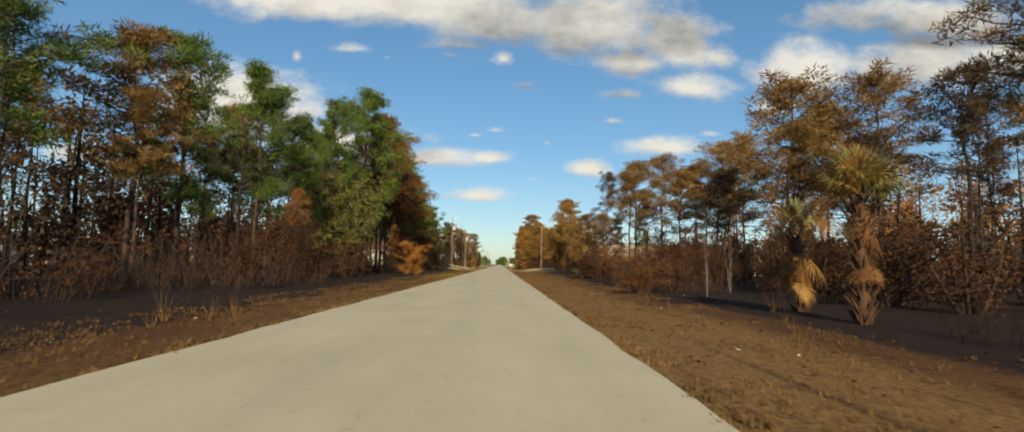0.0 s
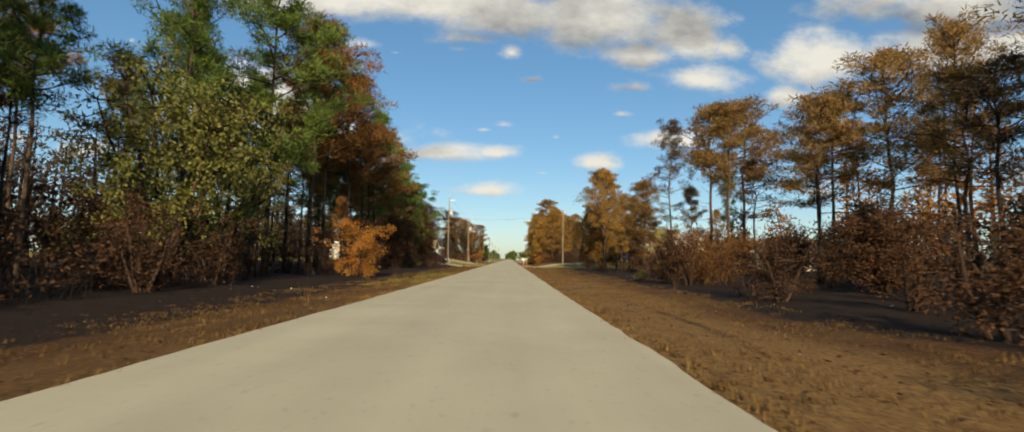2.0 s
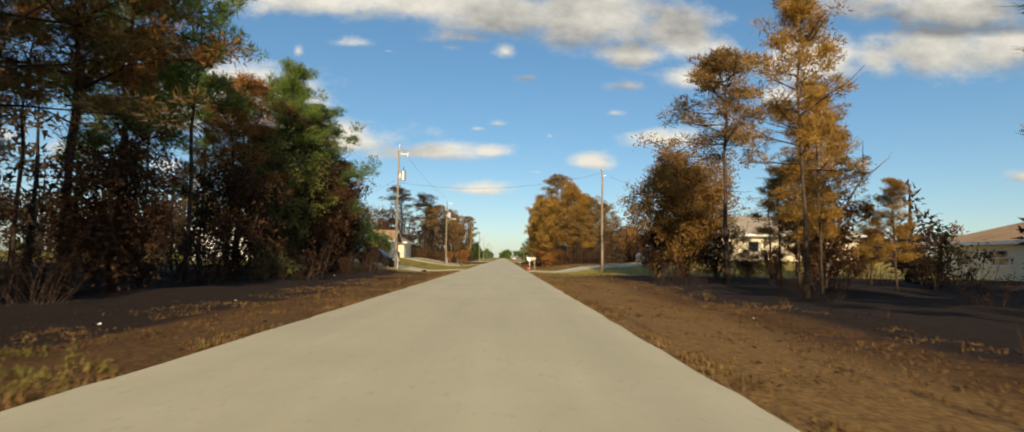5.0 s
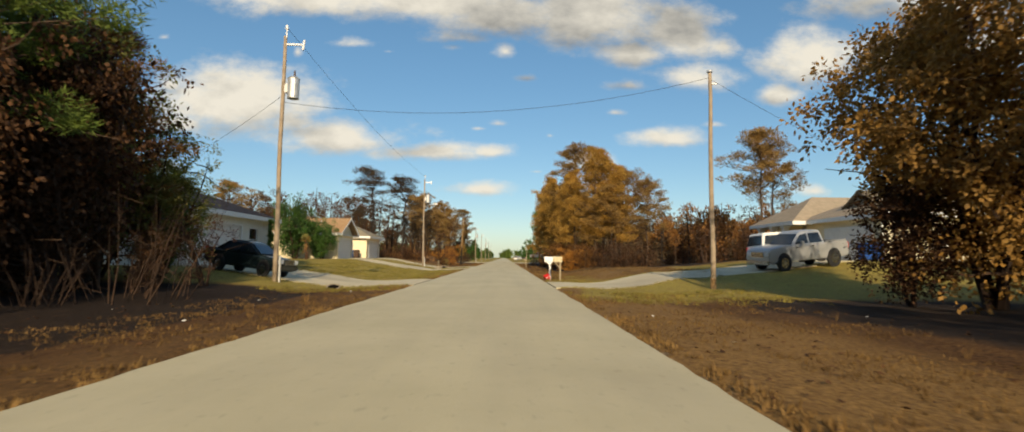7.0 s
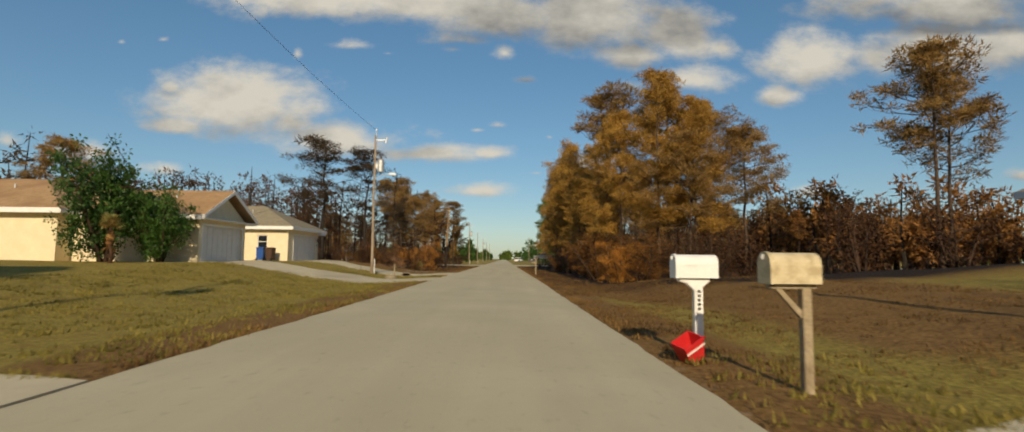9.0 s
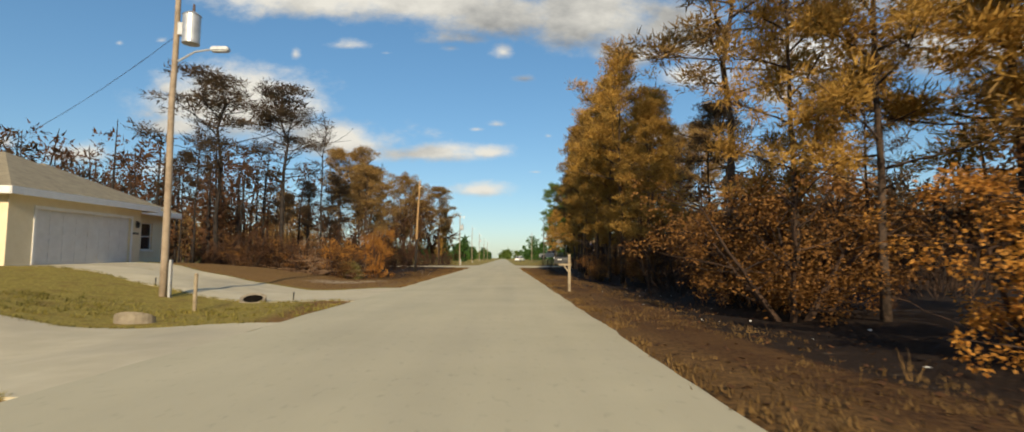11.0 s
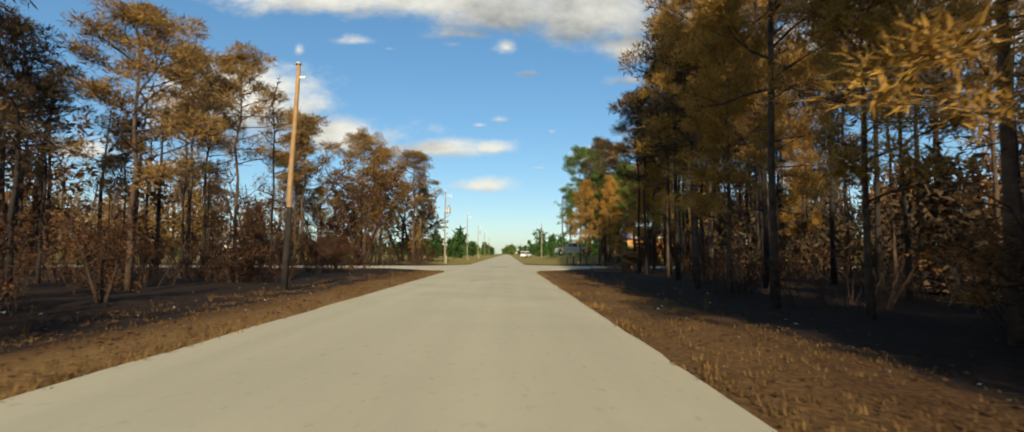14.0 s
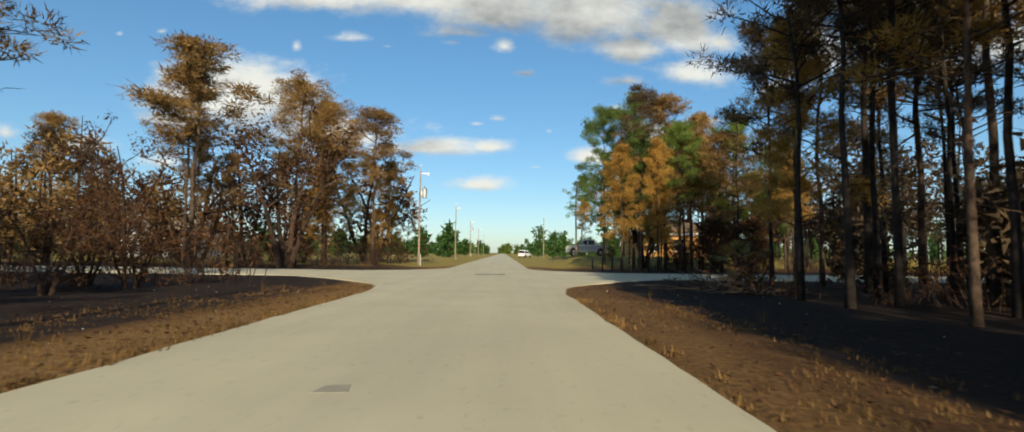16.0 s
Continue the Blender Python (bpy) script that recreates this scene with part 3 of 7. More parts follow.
def blades(centres, n, size, width, rng, up=0.25, droop=0.0, leaf=False):
    """n pointed blades (or leaf-shaped quads) round each centre (x, y, z, radius)."""
    vs, fs = [], []
    for cx, cy, cz, r in centres:
        for _ in range(n):
            d = Vector((rng.gauss(0, 1), rng.gauss(0, 1), rng.gauss(0, 1) + up)).normalized()
            base = Vector((cx, cy, cz)) + d * r * rng.uniform(0.1, 1.0)
            e = (d + Vector((rng.uniform(-1, 1), rng.uniform(-1, 1), rng.uniform(-1, 1) - droop)) * 0.7).normalized()
            s = e.cross(Vector((rng.uniform(-1, 1), rng.uniform(-1, 1), rng.uniform(-1, 1)))).normalized()
            ln, w, k = size * rng.uniform(0.6, 1.3), width * rng.uniform(0.7, 1.3), len(vs)
            if leaf == 3:
                vs += [tuple(base), tuple(base + e * ln * 0.45 + s * w * 1.6), tuple(base + e * ln)]
                fs.append((k, k + 1, k + 2))
            elif leaf:
                vs += [tuple(base), tuple(base + e * ln * 0.5 + s * w), tuple(base + e * ln), tuple(base + e * ln * 0.5 - s * w)]
                fs.append((k, k + 1, k + 2, k + 3))
            else:
                vs += [tuple(base - s * w), tuple(base + s * w), tuple(base + e * ln)]
                fs.append((k, k + 1, k + 2))
    return vs, fs


def piece(name, chunk, material, parent, label="", smooth=False):
    ob = mesh_object(name, chunk[0], chunk[1], material, smooth)
    ob.parent = parent
    if label:
        ob["label"] = label
    return ob


def limb(start, way, length, r, rng, bend=0.25, n=4, rise=0.0):
    path, p, d = [tuple(start)], Vector(start), Vector(way).normalized()
    for i in range(n):
        d = (d + Vector((rng.uniform(-1, 1), rng.uniform(-1, 1), rng.uniform(-1, 1) + rise)) * bend).normalized()
        p = p + d * length / n
        path.append(tuple(p))
    return path, [r * (1 - 0.8 * i / n) for i in range(n + 1)]


def needle_puffs(centres, n, size, width, rng):
    """Pompoms of fine needles: each starts inside a flattened clump (x, y, z, radius) and points outwards and up."""
    g = np.random.default_rng(rng.randrange(10 ** 6))
    c = np.repeat(np.array(centres), n, axis=0)
    k = len(c)
    d = g.normal(0, 1, (k, 3))
    d /= np.linalg.norm(d, axis=1)[:, None]
    r = (g.random(k) ** 0.45 * c[:, 3])[:, None]
    base = c[:, :3] + d * r * np.array((1, 1, 0.62))
    e = d * 0.8 + g.normal(0, 0.55, (k, 3)) + np.array((0, 0, 0.35))
    e /= np.linalg.norm(e, axis=1)[:, None]
    side = np.cross(e, g.normal(0, 1, (k, 3)))
    side *= (width * g.uniform(0.7, 1.3, k) / np.linalg.norm(side, axis=1))[:, None]
    tip = base + e * (size * g.uniform(0.6, 1.3, k))[:, None]
    vs = np.stack((base - side, base + side, tip), 1).reshape(-1, 3)
    return vs.tolist(), np.arange(3 * k).reshape(-1, 3).tolist()


def make_pine(coarse, name, seed, needles, label, h=15.0, crown_from=0.5, crown_r=2.8, puffs=110, per=86, bark=None, bare=0.0, lean=0.3):
    """A slash pine: tall bare trunk, crooked limbs that fork, rounded crown of needle pompoms. coarse: for trees deep in the woods."""
    rng = random.Random(seed)
    root = tagged(new(name), label, "tree")
    tr = [(lean * rng.uniform(-1, 1) * (i / 7) ** 1.3, lean * rng.uniform(-1, 1) * (i / 7) ** 1.3, h * i / 7 - (0.3 if i == 0 else 0)) for i in range(8)]
    rr = [0.122 * (h / 15) * (1 - 0.8 * i / 7) + (0.035 if i == 0 else 0) for i in range(8)]

    def at(z):
        k = min(max(z / h * 7, 0), 6.999)
        i = int(k)
        return Vector(tr[i]).lerp(Vector(tr[i + 1]), k - i)
    chunks, cents = [], []
    nl = 26
    for i in range(nl):
        f = crown_from + (1 - crown_from) * (i + rng.uniform(-0.4, 0.4)) / nl
        f = min(max(f, 0.2), 0.99)
        g = (f - crown_from) / (1 - crown_from)
        reach = crown_r * (0.35 + 1.0 * math.sin(math.pi * min(max(g * 0.8 + 0.22, 0), 1)) ** 0.8) * rng.uniform(0.5, 1.1)
        reach *= 1.0 - 0.35 * g
        a = i * 2.4 + rng.uniform(-0.5, 0.5)
        path, rad = limb(at(f * h), (math.cos(a), math.sin(a), 0.15 + 0.6 * g), reach, 0.05 * (h / 15), rng, 0.28, 4, 0.25)
        chunks.append(tube(path, rad, 3, False))
        for _ in range(3):
            q = rng.randint(1, 3)
            p2, r2 = limb(path[q], Vector((math.cos(a + rng.uniform(-1, 1)), math.sin(a + rng.uniform(-1, 1)), 0.4)), reach * 0.45, 0.022, rng, 0.3, 3, 0.3)
            chunks.append(tube(p2, r2, 3, False))
            path = path + p2[1:]
        if rng.random() < bare:
            continue
        for _ in range(max(1, round(1.25 * puffs / nl))):
            p = Vector(path[rng.randint(2, len(path) - 1)])
            cents.append((p.x + rng.gauss(0, 0.22), p.y + rng.gauss(0, 0.22), p.z + rng.gauss(0.1, 0.2), rng.uniform(0.34, 0.66)))
    top = at(h)
    if bare < 0.7:
        cents += [(top.x + rng.gauss(0, 0.35), top.y + rng.gauss(0, 0.35), top.z - rng.uniform(0, 0.9), 0.5) for _ in range(7)]
    for i in range(7):    # dead stubs below the crown
        a, z = rng.uniform(0, 6.28), h * rng.uniform(0.18, crown_from)
        p, r = limb(at(z), (math.cos(a), math.sin(a), rng.uniform(-0.2, 0.3)), rng.uniform(0.5, 1.5), 0.025, rng, 0.3, 3)
        chunks.append(tube(p, r, 4))
    piece("trunk", join([tube(tr, rr, 8)] + chunks), bark or BARK_PINE, root, smooth=True)
    if cents:
        size = (58, 0.33, 0.030) if coarse else (per, 0.30, 0.0235)
        piece("crown", needle_puffs(cents, *size, rng), needles, root)
    return root


def make_leafy(name, seed, leaves, label, h=8.0, r=2.6, clumps=90, per=22, leaf=0.2, stems=4, bark=None, low=0.15, category="tree", loose=0.38, fill=0, tri=False):
    """A broadleaf tree or shrub: stems that fork, and clumps of leaves with gaps."""
    rng = random.Random(seed)
    root = tagged(new(name), label, category)
    trunks, twigs, tips = [], [], []
    for s in range(stems):
        a = 6.28 * s / stems + rng.uniform(-0.6, 0.6)
        tilt = rng.uniform(0.1, 0.5) * r / h * 2
        path, rad = limb((0.12 * math.cos(a), 0.12 * math.sin(a), -0.15), (tilt * math.cos(a), tilt * math.sin(a), 1), h * rng.uniform(0.7, 0.95), 0.02 + 0.012 * h, rng, 0.14, 6, 0.1)
        trunks.append(tube(path, rad, 6))
        for i in range(9):
            q = rng.randint(1, 6)
            if path[q][2] < low * h:
                q = 6
            b = rng.uniform(0, 6.28)
            p2, r2 = limb(path[q], (math.cos(b), math.sin(b), rng.uniform(-0.1, 0.8)), r * rng.uniform(0.35, 0.85), 0.010 + 0.004 * h, rng, 0.3, 4, 0.15)
            twigs.append(tube(p2, r2, 3, False))
            tips += p2[1:]
    cents = []
    for _ in range(clumps):
        p = rng.choice(tips)
        cents.append((p[0] + rng.gauss(0, 0.12 * r), p[1] + rng.gauss(0, 0.12 * r), max(p[2] + rng.gauss(0, 0.10 * r), low * h * 0.6), loose * rng.uniform(0.5, 1.3) * r / 2))
    for _ in range(fill):
        a, b = rng.uniform(0, 6.28), rng.uniform(-1, 1)
        q = rng.uniform(0.45, 1.0) ** 0.5 * (0.82 + 0.22 * math.sin(3 * a + 5 * b) + 0.12 * math.sin(7 * a - 4 * b))
        c = math.sqrt(1 - b * b)
        cents.append((r * q * c * math.cos(a), r * q * c * math.sin(a), max(h * (0.54 + 0.44 * q * b), 0.1), loose * rng.uniform(0.5, 1.1) * r / 2.4))
    piece("trunk", join(trunks + twigs), bark or TWIG, root)
    if cents:
        piece("crown", blades(cents, per, leaf, leaf * 0.3, rng, 0.1, 0.5, 3 if tri else True), leaves, root)
    return root


def make_thicket(name, seed, label, h=2.2, r=1.2, stems=46, leaves=None, nleaf=0):
    """Burnt saplings and brush: many thin crooked stems."""
    rng = random.Random(seed)
    root = tagged(new(name), label, "bush")
    chunks, tips = [], []
    for _ in range(stems):
        a, q = rng.uniform(0, 6.28), r * math.sqrt(rng.random())
        p, rad = limb((q * math.cos(a), q * math.sin(a), -0.1), (0.35 * math.cos(a) + rng.gauss(0, 0.2), 0.35 * math.sin(a) + rng.gauss(0, 0.2), 1), h * rng.uniform(0.35, 1.0), rng.uniform(0.008, 0.02), rng, 0.2, 3)
        chunks.append(tube(p, rad, 3, False))
        for _ in range(3):
            p2, r2 = limb(p[rng.randint(1, 3)], (rng.gauss(0, 1), rng.gauss(0, 1), rng.uniform(0, 1)), h * rng.uniform(0.12, 0.3), 0.006, rng, 0.3, 1)
            chunks.append(tube(p2, r2, 3, False))
            tips += p2[1:]
    tagged(piece("brushwood", join(chunks), TWIG, root), kind="stuff")
    if leaves:
        cents = [(*rng.choice(tips), rng.uniform(0.1, 0.3)) for _ in range(nleaf)]
        piece("leaves", blades(cents, 12, 0.12, 0.035, rng, 0.1, 0.5, True), leaves, root)
    return root


def fan_leaf(rng, length, petiole, elev, az, droop, fold=0.35, spread=115):
    """A costapalmate fan: a bent stalk and narrow segments, folded up along the midrib, their tips split and drooping."""
    d = Vector((math.cos(az) * math.cos(elev), math.sin(az) * math.cos(elev), math.sin(elev)))
    hub = d * petiole
    side = Vector((-math.sin(az), math.cos(az), 0))
    nrm = d.cross(side)
    n, k = 26, 4
    w0, w1 = side * 0.018, nrm * 0.012
    vs = [tuple(hub), tuple(w0), tuple(w1), tuple(-w0)]
    fs = [(1, 2, 0), (2, 3, 0), (3, 1, 0)]
    for i in range(n):
        a = radians(-spread + 2 * spread * i / (n - 1)) + rng.uniform(-0.04, 0.04)
        w = (d * math.cos(a) + side * math.sin(a) * (1 - fold) - nrm * abs(math.sin(a)) * fold).normalized()
        ln = length * (0.7 + 0.3 * math.cos(a * 0.7)) * rng.uniform(0.8, 1.1)
        s = w.cross(nrm).normalized() * length * 0.034
        mid = hub + w * ln * 0.5 + nrm * (0.018 if i % 2 else -0.018) * length - Vector((0, 0, ln * droop * 0.12))
        low = hub + w * ln * 0.8 - Vector((0, 0, ln * droop * 0.45))
        tip = hub + w * ln * 0.98 - Vector((0, 0, ln * droop * rng.uniform(0.8, 1.5)))
        vs += [tuple(mid + s), tuple(low + s * 0.55), tuple(tip), tuple(low - s * 0.55), tuple(mid - s)]
        fs += [(0, k, k + 4), (k, k + 1, k + 3, k + 4), (k + 1, k + 2, k + 3)]
        k += 5
    return vs, fs


def make_palm(name, seed, label, trunk_h, fronds=18, dead=10, size=0.95, shag=60, low=5, live=0.8):
    """A cabbage palm: trunk cased in old leaf bases, upright fans above, dead fans hanging in a skirt below."""
    rng = random.Random(seed)
    root = tagged(new(name), label, "palm tree")
    if trunk_h > 0.3:
        path = [(0.10 * math.sin(i * 1.1), 0.04 * i, trunk_h * i / 5 - 0.2) for i in range(6)]
        boots = []
        for i in range(shag):
            z, a = trunk_h * rng.uniform(0.03, 1.0), i * 2.39
            k = min(int(z / trunk_h * 5), 4)
            c = Vector(path[k]).lerp(Vector(path[k + 1]), z / trunk_h * 5 - k)
            o, ln = Vector((math.cos(a), math.sin(a), 0)), rng.uniform(0.15, 0.38)
            boots.append(tube([tuple(c + o * 0.09), tuple(c + o * (0.12 + 0.35 * ln) + Vector((0, 0, 0.55 * ln))), tuple(c + o * (0.12 + 0.75 * ln) + Vector((0, 0, ln)))], [0.04, 0.026, 0.01], 4))
        piece("trunk", tube(path, [0.16, 0.14, 0.13, 0.13, 0.13, 0.09], 9), PALM_BARK, root, "shaggy fibrous trunk", True)
        tagged(piece("leaf_base", join(boots), PALM_BARK, root), kind="stuff")
        top = Vector(path[-1])
    else:
        top = Vector((0, 0, 0.05))
    for i in range(fronds):
        f = (i + 0.5) / fronds
        leaf = fan_leaf(rng, size * rng.uniform(0.8, 1.15), size * rng.uniform(0.55, 1.0), radians(low + (82 - low) * f), i * 2.4, rng.uniform(0.15, 0.45) * (1.2 - f), 0.25)
        piece("frond", leaf, FROND if rng.random() < live else FROND_DEAD, root).location = top
    for i in range(dead):
        leaf = fan_leaf(rng, size * rng.uniform(0.55, 0.85), size * rng.uniform(0.4, 0.8), radians(rng.uniform(-84, -30)), i * 2.4 + 1, rng.uniform(0.05, 0.3), 0.3, 105)
        piece("dead_frond", leaf, FROND_BROWN if i % 3 else FROND_DEAD, root, "withered tan frond").location = top - Vector((0, 0, 0.45 * trunk_h * rng.random() ** 1.5))
    return root


SPECIES = {
    "brown": [lambda c: make_pine(c, "pine_tree", 1, NEEDLE_BROWN, "tall pine with scorched brown needles"), lambda c: make_pine(c, "pine_tree", 2, NEEDLE_BROWN, "tall pine with scorched brown needles", crown_from=0.58, crown_r=2.4),
              lambda c: make_pine(c, "pine_tree", 3, NEEDLE_BROWN, "full-crowned pine with scorched brown needles", crown_from=0.38, crown_r=3.3, puffs=150)],
    "rust": [lambda c: make_pine(c, "pine_tree", 4, NEEDLE_RUST, "pine with rust-brown needles after a fire", crown_from=0.45, puffs=130), lambda c: make_pine(c, "pine_tree", 5, NEEDLE_RUST, "slim pine with rust-brown needles", crown_from=0.6, crown_r=2.2, puffs=80)],
    "gold": [lambda c: make_pine(c, "pine_tree", 6, NEEDLE_GOLD, "full pine with golden-brown needles to low down", crown_from=0.25, crown_r=3.0, puffs=170), lambda c: make_pine(c, "pine_tree", 7, NEEDLE_GOLD, "pine with golden-brown needles", crown_from=0.42, crown_r=2.7, puffs=130)],
    "green": [lambda c: make_pine(c, "pine_tree", 8, NEEDLE_GREEN, "tall pine with green needles", crown_from=0.32, crown_r=3.3, puffs=190), lambda c: make_pine(c, "pine_tree", 9, NEEDLE_GREEN, "pine with a high green crown", crown_from=0.5, crown_r=2.6, puffs=130)],
    "dark": [lambda c: make_pine(c, "pine_tree", 10, NEEDLE_DARK, "burnt pine with charred sparse needles", crown_from=0.5, puffs=80, bark=BARK_BURNT, bare=0.2), lambda c: make_pine(c, "pine_tree", 12, NEEDLE_DARK, "burnt slim pine with charred needles", crown_from=0.62, crown_r=2.0, puffs=60, bark=BARK_BURNT, bare=0.3)],
    "snag": [lambda c: make_pine(c, "dead_pine", 13, NEEDLE_DARK, "dead burnt pine, nearly bare", crown_from=0.45, crown_r=1.7, puffs=20, bark=BARK_BURNT, bare=0.75), lambda c: make_pine(c, "dead_pine", 14, NEEDLE_DARK, "dead slim burnt pine, bare", h=12, crown_from=0.5, crown_r=1.3, puffs=26, bark=BARK_BURNT, bare=0.85)],
    "grey": [lambda c: make_pine(c, "pine_tree", 15, NEEDLE_DARK, "pale grey pine with thin needles", crown_from=0.5, crown_r=2.6, puffs=60, bark=BARK_PALE, bare=0.1)],
    "olive": [lambda c: make_leafy("broadleaf_tree", 21, LEAF_OLIVE, "broadleaf tree with olive-yellow leaves", 8.5, 2.7, 160, 36, 0.15, 5, fill=150)],
    "bushy": [lambda c: make_leafy("broadleaf_tree", 27, LEAF_AUTUMN, "dense tree with olive and brown leaves", 10.0, 4.2, 320, 40, 0.165, 7, low=0.06, loose=0.34, fill=900), lambda c: make_leafy("broadleaf_tree", 28, LEAF_RUST, "dense dark tree with dry rust leaves", 9.0, 3.5, 190, 19, 0.25, 6, low=0.04, loose=0.42, fill=300)],
    "oak": [lambda c: make_leafy("broadleaf_tree", 22, LEAF_GREEN, "dense round green tree by the house", 4.6, 2.2, 140, 36, 0.15, 8, low=0.04, loose=0.42, fill=220)],
    "orange": [lambda c: make_leafy("orange_shrub", 23, LEAF_ORANGE, "shrub with bright orange scorched leaves", 3.1, 1.6, 130, 60, 0.08, 6, low=0.05, category="bush"), lambda c: make_leafy("orange_shrub", 24, LEAF_ORANGE, "loose shrub with orange dry leaves", 2.6, 1.6, 95, 60, 0.065, 6, low=0.05, category="bush")],
    "dry": [lambda c: make_leafy("dry_shrub", 25, LEAF_RUST, "shrub with dry rust-brown leaves", 3.0, 1.6, 80, 30, 0.10, 5, low=0.05, category="bush", tri=True), lambda c: make_leafy("dry_shrub", 26, LEAF_RUST, "tall thin shrub with dry brown leaves", 4.6, 1.7, 95, 32, 0.115, 4, low=0.05, category="bush", tri=True)],
    "brush": [lambda c: make_thicket("burnt_brush", 31, "thicket of burnt bare saplings"), lambda c: make_thicket("burnt_brush", 32, "thicket of burnt saplings with dry leaves", 2.0, 1.3, 40, LEAF_RUST, 40), lambda c: make_thicket("burnt_brush", 33, "tall burnt bare brush", 3.4, 1.3, 40)],
    "palm": [lambda c: make_palm("cabbage_palm", 41, "shaggy cabbage palm with half-dead fronds", 2.75, 30, 14, 0.66, 90, 15, 0.6), lambda c: make_palm("cabbage_palm", 43, "stunted palm with withered orange fans", 2.0, 8, 13, 0.80, 50, 0, 0.2)],
    "bare": [lambda c: make_leafy("bare_tree", 29, TWIG, "bare grey tree without leaves", 9.0, 3.4, 0, 0, 0.1, 5, BARK_PALE, 0.2)],
    "copper": [lambda c: make_leafy("copper_shrub", 34, LEAF_COPPER, "loose shrub with copper-brown scorched leaves", 2.8, 1.7, 130, 64, 0.062, 6, low=0.05, category="bush")],
    "palmetto": [lambda c: make_palm("palmetto", 42, "low palmetto with yellowing fans", 0.0, 14, 5, 0.75)],
}
HEIGHT = {"snag": (15.6, 12.4), "olive": (8.5,), "bushy": (10, 9), "oak": (4.6,), "orange": (3.1, 2.6), "dry": (3.0, 4.6), "brush": (2.2, 2.0, 3.4), "bare": (9.0,), "copper": (2.8,), "palm": (3.55, 2.7), "palmetto": (1.3,)}
MADE = {}
PINES = ("brown", "rust", "gold", "green", "dark", "snag", "grey")


def plant(kind, x, y, h, wide=1.0, which=None):
    """Set a tree of that kind and height at (x, y); each form is built once, where it is first planted."""
    n = len(SPECIES[kind])
    i = rnd.randrange(n) if which is None else which
    s = h / HEIGHT.get(kind, (16.3,) * n)[i]
    m = pose(x, y, gz(x, y) - 0.03, 0, 0, rnd.uniform(0, 360)) @ Matrix.Diagonal((s * wide, s * wide, s, 1))
    key = (kind, i, kind in PINES and abs(x + 1) > 18.5)
    if key not in MADE:
        MADE[key] = SPECIES[kind][i](key[2])
        MADE[key].matrix_basis = m
        return MADE[key]
    base = MADE[key]
    return copy_thing(base, m @ Matrix.Diagonal((*(1 / v for v in base.scale), 1)))


